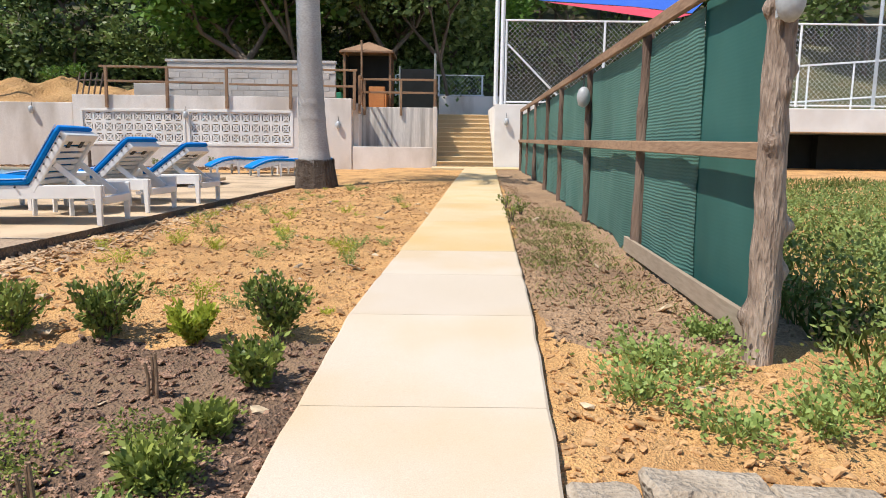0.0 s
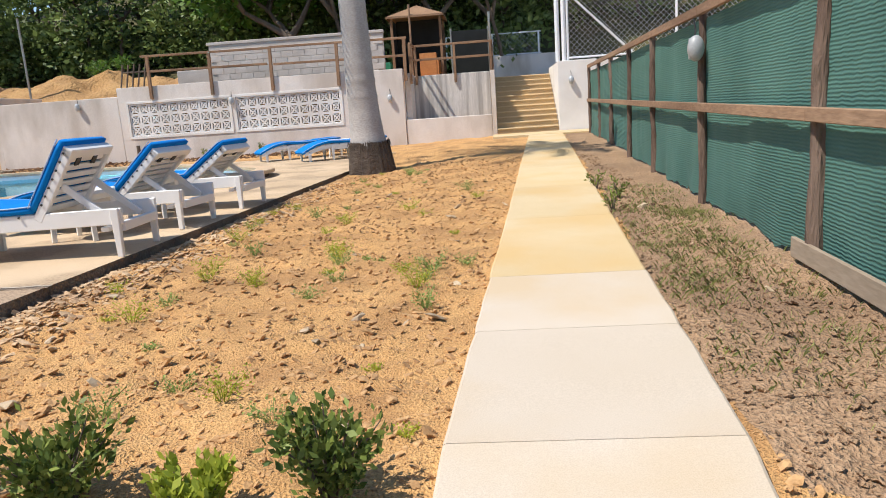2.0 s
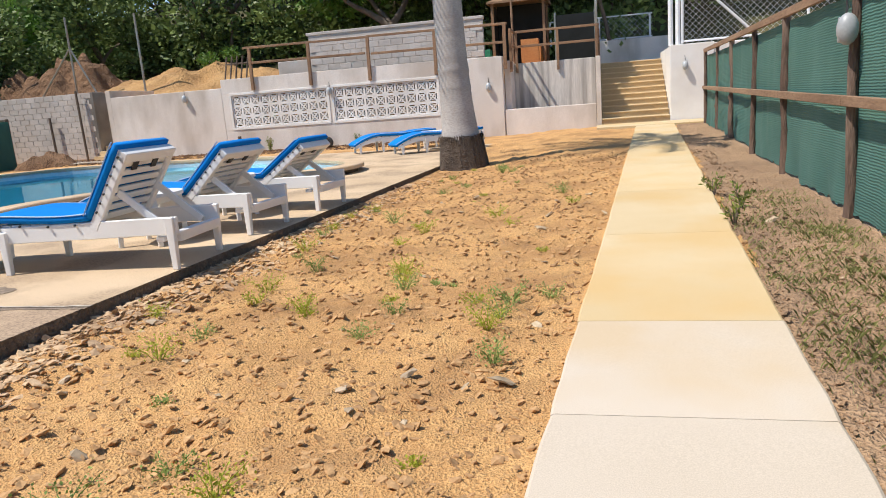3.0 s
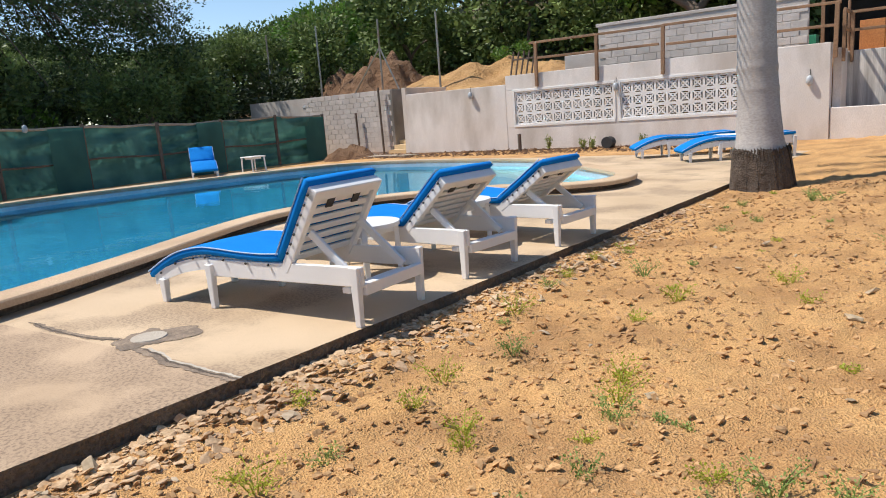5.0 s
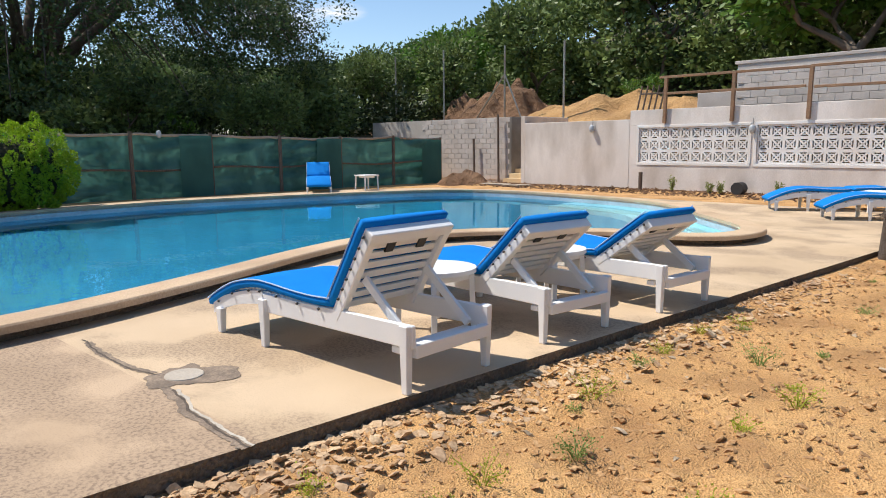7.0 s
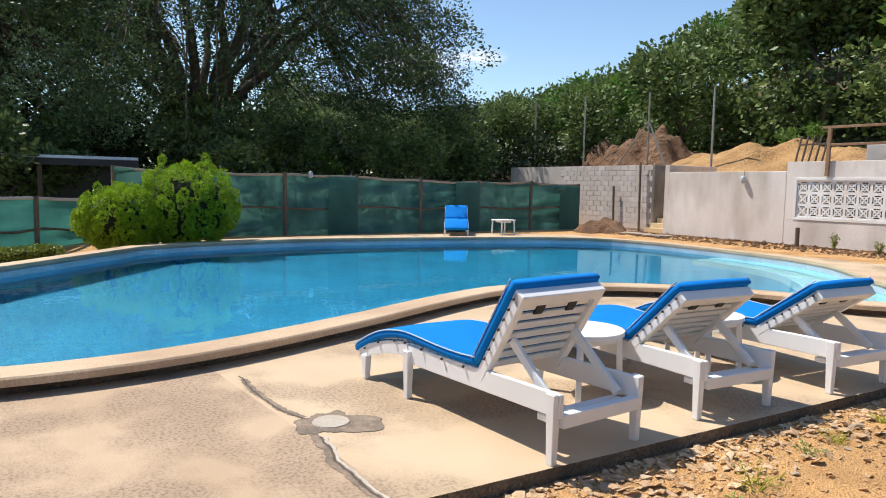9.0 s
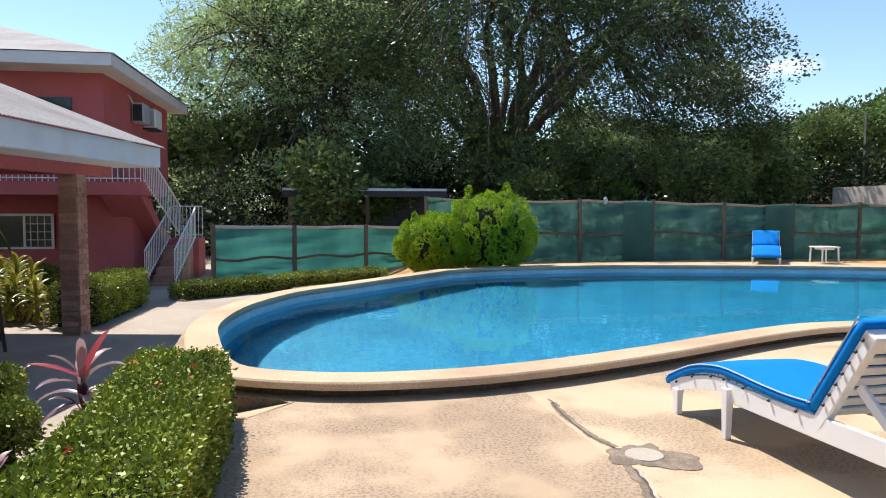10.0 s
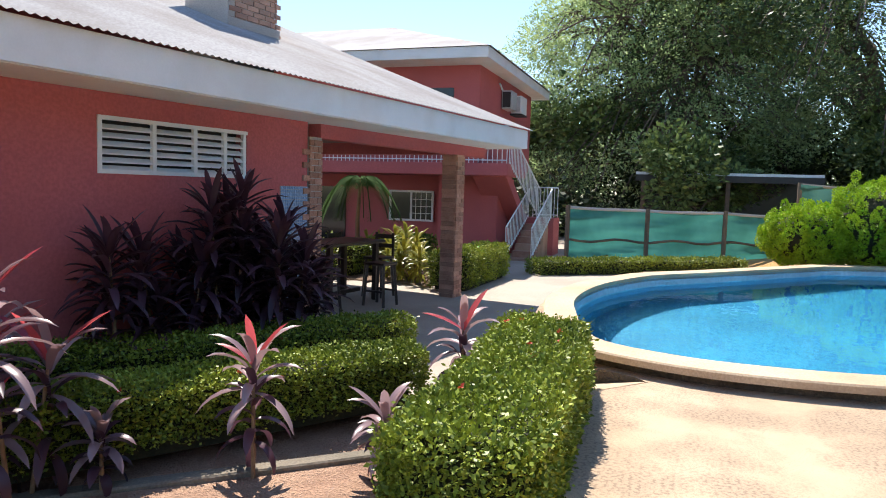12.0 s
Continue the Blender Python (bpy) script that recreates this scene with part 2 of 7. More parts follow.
M_GREENPL = mat("green_plastic", (0.03, 0.22, 0.12), (0.04, 0.27, 0.15), None, 3, 30, 0.5, 0.0)
# black windbreak net; also paints shade behind the screen, under the court, inside the hut
M_NETANDSHADE = mat("dark_net_and_painted_shade", (0.008, 0.010, 0.010), (0.015, 0.018, 0.018), None, 3, 60, 0.9, 0.2)
M_SAILRED = mat("red_sail_cloth", (0.62, 0.05, 0.08), (0.68, 0.07, 0.10), None, 2, 90, 0.7, 0.1)
M_SAILBLUE = mat("blue_sail_cloth", (0.03, 0.12, 0.55), (0.04, 0.14, 0.62), None, 2, 90, 0.7, 0.1)
M_LAMP = mat("grey_lamp_housing", (0.42, 0.45, 0.47), (0.5, 0.53, 0.55), (0.3, 0.3, 0.3), 6, 50, 0.4, 0.1)
L_FOREST = leaf_mat("forest_leaves", (0.022, 0.048, 0.015), (0.27, 0.355, 0.11), 0.22)
L_BRIGHT = leaf_mat("bright_leaves", (0.05, 0.13, 0.02), (0.17, 0.30, 0.05), 0.35)
L_RAIN = leaf_mat("rain_tree_leaves", (0.026, 0.053, 0.020), (0.11, 0.158, 0.054), 0.22)
# leaf colour darkened to paint the shade under the big crowns
L_UNDER = leaf_mat("leaves_painted_shade", (0.014, 0.028, 0.010), (0.06, 0.085, 0.03), 0.12)
L_LIGHT = leaf_mat("feathery_leaves", (0.22, 0.31, 0.125), (0.46, 0.56, 0.25), 0.55)
L_THUJA = leaf_mat("thuja_leaves", (0.12, 0.25, 0.010), (0.45, 0.60, 0.03), 0.2)
L_HEDGE = leaf_mat("hedge_leaves", (0.022, 0.058, 0.008), (0.40, 0.45, 0.055), 0.08, 0.45, 0.25)
L_SHRUB = leaf_mat("shrub_leaves", (0.07, 0.115, 0.025), (0.36, 0.41, 0.09), 0.2, 0.5)
L_RANK = leaf_mat("rank_grass", (0.09, 0.15, 0.035), (0.37, 0.45, 0.14), 0.3)
L_YELLOW = leaf_mat("yellow_green_leaves", (0.30, 0.36, 0.04), (0.58, 0.60, 0.09), 0.4)
L_PALM = leaf_mat("porch_palm_leaves", (0.03, 0.065, 0.02), (0.08, 0.14, 0.04), 0.2, 0.9, 0.1)
L_GRASS = leaf_mat("grass_blades", (0.33, 0.37, 0.13), (0.58, 0.60, 0.26), 0.45)
L_WEED = leaf_mat("weed_leaves", (0.16, 0.25, 0.06), (0.40, 0.49, 0.15), 0.22)
L_CORDY = leaf_mat("purple_cordyline", (0.03, 0.012, 0.022), (0.15, 0.065, 0.09), 0.3, 0.35, 0.5)
L_CORDYRED = leaf_mat("red_cordyline", (0.34, 0.025, 0.07), (0.68, 0.13, 0.12), 0.5, 0.35, 0.5)
L_CORDYPALE = leaf_mat("pale_cordyline", (0.10, 0.05, 0.07), (0.52, 0.36, 0.36), 0.3, 0.28, 0.5)
L_CROTON = leaf_mat("croton_leaves", (0.12, 0.15, 0.03), (0.50, 0.42, 0.06), 0.3, 0.35, 0.5)
L_FLOWER = leaf_mat("red_petals", (0.55, 0.05, 0.03), (0.7, 0.1, 0.05), 0.3)


def net_mat(name, c1, c2, ribs=1.0):
    """Shade cloth: woven, with fine ribs, a little light passing through."""
    m, n, l, p = nodes_of(name)
    f, _ = noise_out(n, l, 1.2, 4.0, (1, 1, 0.6), "World")
    wv = n.new("ShaderNodeTexWave")
    wv.bands_direction = "Z"
    wv.inputs["Scale"].default_value, wv.inputs["Distortion"].default_value, wv.inputs["Detail Scale"].default_value = 13.0, 3.0, 1.2
    g = n.new("ShaderNodeNewGeometry")
    l.new(g.outputs["Position"], wv.inputs["Vector"])
    col = mix_rgb(n, l, f, c1, c2)
    col = mix_rgb(n, l, mix_fac(n, l, wv.outputs["Fac"], 0.28 * ribs), col, tuple(min(1, 1.5 * c) for c in c2))
    l.new(col, p.inputs["Base Color"])
    p.inputs["Roughness"].default_value = 0.7
    b = n.new("ShaderNodeBump")
    b.inputs["Strength"].default_value, b.inputs["Distance"].default_value = 0.45 * ribs, 0.009
    l.new(wv.outputs["Fac"], b.inputs["Height"])
    l.new(b.outputs["Normal"], p.inputs["Normal"])
    tr = n.new("ShaderNodeBsdfTranslucent")
    l.new(col, tr.inputs["Color"])
    ms = n.new("ShaderNodeMixShader")
    ms.inputs[0].default_value = 0.3
    l.new(p.outputs[0], ms.inputs[1])
    l.new(tr.outputs[0], ms.inputs[2])
    l.new(ms.outputs[0], n["Material Output"].inputs["Surface"])
    return m


M_NET = net_mat("green_shade_cloth", (0.066, 0.168, 0.14), (0.10, 0.225, 0.187))
M_NETDARK = net_mat("dark_green_shade_cloth", (0.028, 0.12, 0.102), (0.046, 0.165, 0.142), 0.06)
M_NETPOOL = net_mat("pool_side_shade_net", (0.03, 0.115, 0.10), (0.085, 0.23, 0.20), 0.06)
M_NETLOW = net_mat("teal_shade_net", (0.035, 0.18, 0.165), (0.075, 0.30, 0.27), 0.1)


def water_mat():
    """Clear water that bends light, with faint ripples."""
    m = bpy.data.materials.new("pool_water")
    m.use_nodes = True
    n, l = m.node_tree.nodes, m.node_tree.links
    n.remove(n["Principled BSDF"])
    g = n.new("ShaderNodeBsdfGlass")
    g.inputs["IOR"].default_value, g.inputs["Roughness"].default_value = 1.33, 0.0
    g.inputs["Color"].default_value = (0.62, 0.93, 0.98, 1)
    _, raw = noise_out(n, l, 2.6, 3.0, (1.0, 1.4, 1.0), "World")
    b = n.new("ShaderNodeBump")
    b.inputs["Strength"].default_value, b.inputs["Distance"].default_value = 0.09, 0.03
    l.new(raw, b.inputs["Height"])
    l.new(b.outputs["Normal"], g.inputs["Normal"])
    l.new(g.outputs[0], n["Material Output"].inputs["Surface"])
    return m


M_WATER = water_mat()

# ---- mesh helpers ----


def mesh_from(name, bm, material, smooth=False):
    me = bpy.data.meshes.new(name)
    bm.to_mesh(me)
    bm.free()
    for mt in (material if isinstance(material, (list, tuple)) else [material]):
        me.materials.append(mt)
    if smooth:
        me.polygons.foreach_set("use_smooth", [True] * len(me.polygons))
    return me


def part(name, bm, material, parent, label="", smooth=False):
    ob = new(name, mesh_from(name, bm, material, smooth))
    ob.parent = parent
    return tagged(ob, label)


def solid(name, bm, material, label, category, group="", kind="", smooth=False):
    return tagged(new(name, mesh_from(name, bm, material, smooth)), label, category, group, kind)


def thing(name, m, label, category, group="", kind=""):
    ob = new(name)
    ob.empty_display_size = 0.2
    ob.matrix_basis = m
    return tagged(ob, label, category, group, kind)


def add_box(bm, x0, y0, z0, x1, y1, z1, bevel=0.0, m=None):
    vs = [bm.verts.new(v) for v in ((x0, y0, z0), (x1, y0, z0), (x1, y1, z0), (x0, y1, z0), (x0, y0, z1), (x1, y0, z1), (x1, y1, z1), (x0, y1, z1))]
    fs = [bm.faces.new([vs[i] for i in f]) for f in ((3, 2, 1, 0), (4, 5, 6, 7), (0, 1, 5, 4), (1, 2, 6, 5), (2, 3, 7, 6), (3, 0, 4, 7))]
    if bevel:
        es = list({e for f in fs for e in f.edges})
        r = bmesh.ops.bevel(bm, geom=es, offset=bevel, segments=1, affect="EDGES", profile=0.5)
        vs = list({v for f in r["faces"] for v in f.verts} | {v for v in vs if v.is_valid})
    if m is not None:
        for v in vs:
            if v.is_valid:
                v.co = m @ v.co
    return bm


def box(*a, **k):
    return add_box(bmesh.new(), *a, **k)


def beam(bm, a, b, w, h, bevel=0.0):
    """A bar of width w and height h from a to b."""
    a, b = Vector(a), Vector(b)
    d = b - a
    q = d.to_track_quat("X", "Z").to_matrix().to_4x4()
    return add_box(bm, 0, -w / 2, -h / 2, d.length, w / 2, h / 2, bevel, Matrix.Translation(a) @ q)


def tube(bm, pts, radii, sides=8, cap=True):
    """A round bar through points, with a radius at each."""
    pts = [Vector(p) for p in pts]
    rings, prev = [], None
    for i, p in enumerate(pts):
        d = (pts[min(i + 1, len(pts) - 1)] - pts[max(i - 1, 0)]).normalized()
        u = prev if prev is not None else (Vector((1, 0, 0)) if abs(d.x) < 0.8 else Vector((0, 1, 0)))
        u = (u - d * u.dot(d)).normalized()
        prev, v = u, d.cross(u)
        r = radii[i] if isinstance(radii, (list, tuple)) else radii
        rings.append([bm.verts.new(p + (u * math.cos(t) + v * math.sin(t)) * r) for t in (2 * math.pi * k / sides for k in range(sides))])
    for r0, r1 in zip(rings, rings[1:]):
        for k in range(sides):
            bm.faces.new((r0[k], r0[(k + 1) % sides], r1[(k + 1) % sides], r1[k]))
    if cap:
        bm.faces.new(list(reversed(rings[0])))
        bm.faces.new(rings[-1])
    return bm


def grid_mesh(name, xs, ys, fz, material, slot=None, smooth=True):
    """A sheet over xs by ys with height fz(x, y); slot(x, y) picks the material of a face."""
    nx, ny = len(xs), len(ys)
    vs = [(x, y, fz(x, y)) for y in ys for x in xs]
    fs = [(j * nx + i, j * nx + i + 1, (j + 1) * nx + i + 1, (j + 1) * nx + i) for j in range(ny - 1) for i in range(nx - 1)]
    me = bpy.data.meshes.new(name)
    me.from_pydata(vs, [], fs)
    for mt in (material if isinstance(material, (list, tuple)) else [material]):
        me.materials.append(mt)
    if slot:
        me.polygons.foreach_set("material_index", [slot((vs[f[0]][0] + vs[f[2]][0]) / 2, (vs[f[0]][1] + vs[f[2]][1]) / 2) for f in fs])
    me.polygons.foreach_set("use_smooth", [smooth] * len(fs))
    return me


RNG = np.random.default_rng(7)


def leaf_cards(pos, size, up=0.4, aspect=0.45, normal=None, rng=RNG, fold=0.0):
    """Vertices and faces of leaves: a four-cornered blade at each position, turned at random."""
    n = len(pos)
    d = rng.normal(size=(n, 3))
    if normal is not None:
        d = d * 0.6 + normal
    d[:, 2] = d[:, 2] * (1 - up) + up * np.abs(d[:, 2])
    d /= np.linalg.norm(d, axis=1)[:, None] + 1e-9
    s = np.cross(d, rng.normal(size=(n, 3)))
    s /= np.linalg.norm(s, axis=1)[:, None] + 1e-9
    L = (size * (0.6 + 0.8 * rng.random(n)))[:, None] if np.ndim(size) else (size * (0.6 + 0.8 * rng.random(n)))[:, None]
    v = np.stack([pos, pos + d * L * 0.5 + s * L * aspect * 0.5, pos + d * L, pos + d * L * 0.5 - s * L * aspect * 0.5], 1).reshape(-1, 3)
    f = np.arange(4 * n).reshape(n, 4)
    return v, f


def cloud_mesh(name, v, f, material, smooth=True):
    me = bpy.data.meshes.new(name)
    me.vertices.add(len(v))
    me.vertices.foreach_set("co", np.asarray(v, np.float32).ravel())
    k = f.shape[1]
    me.loops.add(f.size)
    me.loops.foreach_set("vertex_index", f.ravel().astype(np.int32))
    me.polygons.add(len(f))
    me.polygons.foreach_set("loop_start", np.arange(0, f.size, k, dtype=np.int32))
    me.polygons.foreach_set("loop_total", np.full(len(f), k, np.int32))
    me.polygons.foreach_set("use_smooth", np.full(len(f), smooth, bool))
    me.materials.append(material)
    me.update(calc_edges=True)
    return me


def catmull(pts, n, closed=True):
    out, k = [], len(pts)
    for i in range(k if closed else k - 1):
        p0, p1, p2, p3 = (Vector(pts[(i + j) % k]) if closed else Vector(pts[min(max(i + j, 0), k - 1)]) for j in (-1, 0, 1, 2))
        for s in range(n):
            t = s / n
            out.append(0.5 * ((2 * p1) + (p2 - p0) * t + (2 * p0 - 5 * p1 + 4 * p2 - p3) * t * t + (3 * p1 - p0 - 3 * p2 + p3) * t ** 3))
    if not closed:
        out.append(Vector(pts[-1]))
    return out


def lerp_table(table, y):
    for (a, za), (b, zb) in zip(table, table[1:]):
        if y <= b:
            return za + (zb - za) * max(0.0, (y - a) / (b - a))
    return table[-1][1]

# ---- ground ----
PATH_Z = [(-4, -0.66), (1.8, -0.42), (3.8, -0.23), (4.6, -0.15), (5.5, -0.04), (8, -0.03), (11, 0.0), (16.5, 0.1), (26, 0.2)]
SOIL_W = [(-4, -0.7), (1.8, -0.46), (3.8, -0.3), (5.5, -0.14), (8, -0.09), (16, -0.075), (20, -0.03), (26, 0.06)]
POOL = [(-8.9, 4.55), (-7.3, 5.0), (-6.72, 5.9), (-6.62, 6.94), (-6.83, 8.07), (-7.36, 9.48), (-8.1, 11.1), (-8.5, 12.3), (-8.4, 13.2), (-7.8, 14.4),
        (-6.6, 15.4), (-5.5, 15.7), (-4.95, 16.4), (-5.15, 17.5), (-6.5, 18.9), (-8.5, 20.8), (-10.8, 21.5), (-14.2, 21.7), (-16.2, 20.5), (-17.4, 17.2),
        (-18.1, 13.6), (-18.05, 11.6), (-17.75, 9.9), (-17.25, 8.75), (-16.75, 8.3), (-15.95, 7.6), (-15.15, 6.9), (-14.35, 6.2), (-13.6, 5.5), (-12.95, 5.1), (-11.6, 4.6), (-10.1, 4.42)]
pool_outer = [Vector((p[0], p[1], 0)) for p in catmull([(x, y, 0) for x, y in POOL], 5)]


def offset_loop(loop, d):
    """The closed loop moved inwards by d."""
    out, k = [], len(loop)
    for i in range(k):
        t = (loop[(i + 1) % k] - loop[i - 1]).normalized()
        out.append(loop[i] + Vector((-t.y, t.x, 0)) * d)
    return out


AREA = sum(a.x * b.y - b.x * a.y for a, b in zip(pool_outer, pool_outer[1:] + pool_outer[:1]))
pool_inner = offset_loop(pool_outer, 0.34 if AREA > 0 else -0.34)


def inside(loop, x, y):
    hit, k = False, len(loop)
    for i in range(k):
        a, b = loop[i], loop[i - 1]
        if (a.y > y) != (b.y > y) and x < (b.x - a.x) * (y - a.y) / (b.y - a.y) + a.x:
            hit = not hit
    return hit


def path_mid(y):
    return -0.33 + 0.065 * (y - 3.8)


def deck_x(y):
    return -3.74 + 0.035 * (y - 8)


def smooth01(v):
    v = min(1.0, max(0.0, v))
    return v * v * (3 - 2 * v)


def hill(x, y):
    w = 0.12 + 0.88 * smooth01((x + 95) / 60)
    return min(38.0, max(0.0, y - 36) * 0.33 * w)


def ground_z(x, y):
    if 26.15 < y < (29.3 if x > -0.55 else 27.25) and -3.35 < x < 1.7:
        return 0.1
    if y > 26.15 and x < 1.7:
        z = 2.1 if x > -17.2 else 2.0 * smooth01((y - 28.4) / 0.6)
        return z + hill(x, y)
    if y > 26.15:
        return 0.2 + 2.0 * smooth01((y - 40) / 5) + hill(x, y)
    if -20.2 < x < deck_x(y) - 0.06 and 5.2 < y < 23.2 or (x > -15 and x < -6 and 3.5 < y <= 6 and inside(pool_outer, x, y)):
        return -2.6 if inside(pool_outer, x, y) else -0.25
    west = lerp_table(SOIL_W, y)
    if x < -3.4 and y < 5.6:
        return west + (-0.42 - west) * smooth01((-3.2 - x) / 1.2) * smooth01((5.6 - y) / 0.3)
    if x < -18.5:
        return -0.05 - 0.35 * smooth01((9 - y) / 4)
    t = smooth01((x + 3.2) / 2.2)
    z = west * (1 - t) + (lerp_table(PATH_Z, y) - 0.055) * t
    if x > 1.5:
        z += 0.05 * (noise.noise(Vector((x * 0.8, y * 0.8, 0))))
    if abs(x - path_mid(y)) > 0.46 and x > deck_x(y) + 0.15:
        z += 0.025 * noise.noise(Vector((x * 2.3, y * 2.3, 3))) + 0.026 * noise.noise(Vector((x * 7, y * 7, 1))) + 0.028 * noise.noise(Vector((x * 17, y * 17, 5)))
    return z


def spread(a, b, n, power):
    return [a + (b - a) * (i / n) ** power for i in range(1, n + 1)]


gx = list(reversed([-22 - v for v in spread(0, 500, 26, 2.4)])) + [-22 + 0.4 * i for i in range(45)] + [-4.0 + 0.055 * i for i in range(1, 110)] + [2.1 + 0.4 * i for i in range(42)] + [18.9 + v for v in spread(0, 480, 22, 2.4)]
gy = list(reversed([-3 - v for v in spread(0, 480, 20, 2.4)])) + [-3 + 0.35 * i for i in range(16)] + [2.6 + 0.06 * i for i in range(180)] + [13.4 + 0.2 * i for i in range(64)] + [26.16, 26.3, 26.7, 27.1, 27.24, 27.3, 27.8, 28.4, 29.0, 29.29, 29.35] + [29.9 + 0.6 * i for i in range(11)] + [36.2 + v for v in spread(0, 480, 26, 2.3)]


def ground_slot(x, y):
    if y > 30 or x < -24 or x > 18 or y < -6:
        return 1
    if -3.4 < x < -0.6 + 0.2 * noise.noise(Vector((x, y, 0))) and 3.0 < y < 5.15 + 0.25 * noise.noise(Vector((x * 2, y * 2, 7))):
        return 2
    if x < -3.6 and y < 5.6:
        return 4
    if x > path_mid(y) + 0.52 + 0.12 * noise.noise(Vector((x * 1.5, y * 0.9, 4))) and x < 1.75 + 0.05 * (y - 5) and y > 5.2 + 0.5 * noise.noise(Vector((x * 2, y * 2, 2))):
        return 3
    return 0


M_BROWNSOIL = mat("brown_soil", (0.37, 0.225, 0.125), (0.49, 0.32, 0.19), (0.26, 0.16, 0.095), 1.8, 50, 0.95, 1.0, 0.05, stain_amt=0.7, grain_amt=0.7)
M_BEDSOIL = mat("reddish_bed_soil", (0.36, 0.20, 0.13), (0.48, 0.30, 0.20), (0.22, 0.13, 0.09), 4.0, 60, 0.95, 1.0, 0.04)
ground = tagged(new("ground", grid_mesh("ground", gx, gy, ground_z, [M_SOIL, M_HILL, M_DARKSOIL, M_BROWNSOIL, M_BEDSOIL], ground_slot)),
                "sandy orange soil ground with dark planting beds", "ground", kind="structure")

# path of poured slabs
pavement = thing("pavement", Matrix(), "pale yellowish poured concrete garden path in slabs", "path", kind="structure")
joints = [-3.0, -1.2, 0.2, 1.3, 2.35, 3.4, 4.42, 5.45, 6.6, 7.7, 9.9, 12.2, 14.6, 17.0, 19.4, 21.8, 24.2]


def path_slab(y0, y1, x0, x1, x2, x3, z0, z1):
    bm = bmesh.new()
    n = 10
    rows = []
    for i in range(n + 1):
        t = i / n
        w0, w1 = 0.012 * noise.noise(Vector((0, (y0 + t) * 3, 2))), 0.012 * noise.noise(Vector((5, (y0 + t) * 3, 2)))
        xa, xb, y, z = x0 + (x2 - x0) * t + w0, x1 + (x3 - x1) * t + w1, y0 + (y1 - y0) * t, z0 + (z1 - z0) * t
        rows.append([bm.verts.new(c) for c in ((xa, y, z - 0.16), (xa, y, z - 0.008), (xa + 0.012, y, z), (xb - 0.012, y, z), (xb, y, z - 0.008), (xb, y, z - 0.16))])
    for r0, r1 in zip(rows, rows[1:]):
        for k in range(5):
            bm.faces.new((r0[k], r0[k + 1], r1[k + 1], r1[k]))
    bm.faces.new(rows[0])
    bm.faces.new(list(reversed(rows[-1])))
    bmesh.ops.recalc_face_normals(bm, faces=bm.faces)
    return bm


for a, b in zip(joints, joints[1:]):
    part("slab", path_slab(a, b - 0.005, path_mid(a) - 0.5, path_mid(a) + 0.5, path_mid(b) - 0.5, path_mid(b) + 0.5, lerp_table(PATH_Z, a), lerp_table(PATH_Z, b)), M_PATH if b < 7.8 else M_PATHY, pavement)
part("slab", path_slab(24.2, 25.78, -0.55, 2.55, -0.55, 2.65, 0.185, 0.2), M_PATHY, pavement, "wide slab at the foot of the stairs")

# ---- pool and deck ----


def loop_wall(bm, la, za, lb, zb):
    va = [bm.verts.new((p.x, p.y, za)) for p in la]
    vb = [bm.verts.new((p.x, p.y, zb)) for p in lb]
    k = len(va)
    for i in range(k):
        bm.faces.new((va[i], va[(i + 1) % k], vb[(i + 1) % k], vb[i]))
    return va, vb


def ring_fill(bm, outer, inner, z):
    vo, vi = [bm.verts.new((p[0], p[1], z)) for p in outer], [bm.verts.new((p[0], p[1], z)) for p in inner]
    es = [bm.edges.new((v[i], v[(i + 1) % len(v)])) for v in (vo, vi) for i in range(len(v))]
    bmesh.ops.triangle_fill(bm, use_beauty=True, use_dissolve=False, edges=es)
    return vo, vi


pool = thing("pool", Matrix(), "curved swimming pool filled with clear blue water", "pool", kind="structure")
bm = bmesh.new()
loop_wall(bm, pool_inner, 0.1, pool_inner, -0.16)
part("tile_band", bm, M_POOLWALL, pool, "pale blue band of tiles at the waterline")
bm = bmesh.new()
foot = offset_loop(pool_inner, 0.08 if AREA > 0 else -0.08)
loop_wall(bm, pool_inner, -0.16, foot, -1.35)
floor_vs = [bm.verts.new((p.x, p.y, -1.35)) for p in foot]
fe = [bm.edges.new((floor_vs[i], floor_vs[(i + 1) % len(floor_vs)])) for i in range(len(floor_vs))]
bmesh.ops.triangle_fill(bm, use_beauty=True, edges=fe)
part("basin", bm, M_POOL, pool, "blue painted pool basin")
bm = bmesh.new()
co = offset_loop(pool_outer, -0.03 if AREA > 0 else 0.03)
v0, v1 = loop_wall(bm, co, 0.085, co, 0.14)
v2, v3 = loop_wall(bm, offset_loop(pool_outer, -0.015 if AREA > 0 else 0.015), 0.155, pool_inner, 0.155)
k = len(v1)
for i in range(k):
    bm.faces.new((v1[i], v1[(i + 1) % k], v2[(i + 1) % k], v2[i]))
loop_wall(bm, pool_inner, 0.155, pool_inner, 0.06)
loop_wall(bm, co, 0.085, offset_loop(pool_outer, 0.12 if AREA > 0 else -0.12), 0.085)
bmesh.ops.recalc_face_normals(bm, faces=bm.faces)
part("coping", bm, M_COPING, pool, "rounded tan stone coping round the pool")
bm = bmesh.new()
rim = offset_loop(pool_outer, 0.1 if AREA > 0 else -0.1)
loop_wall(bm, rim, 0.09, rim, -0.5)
# the wall's dark colour holds the shade below the coping overhang
part("rim_wall", bm, M_DECKEDGE, pool, "low wall under the coping with painted shade")
bm = bmesh.new()
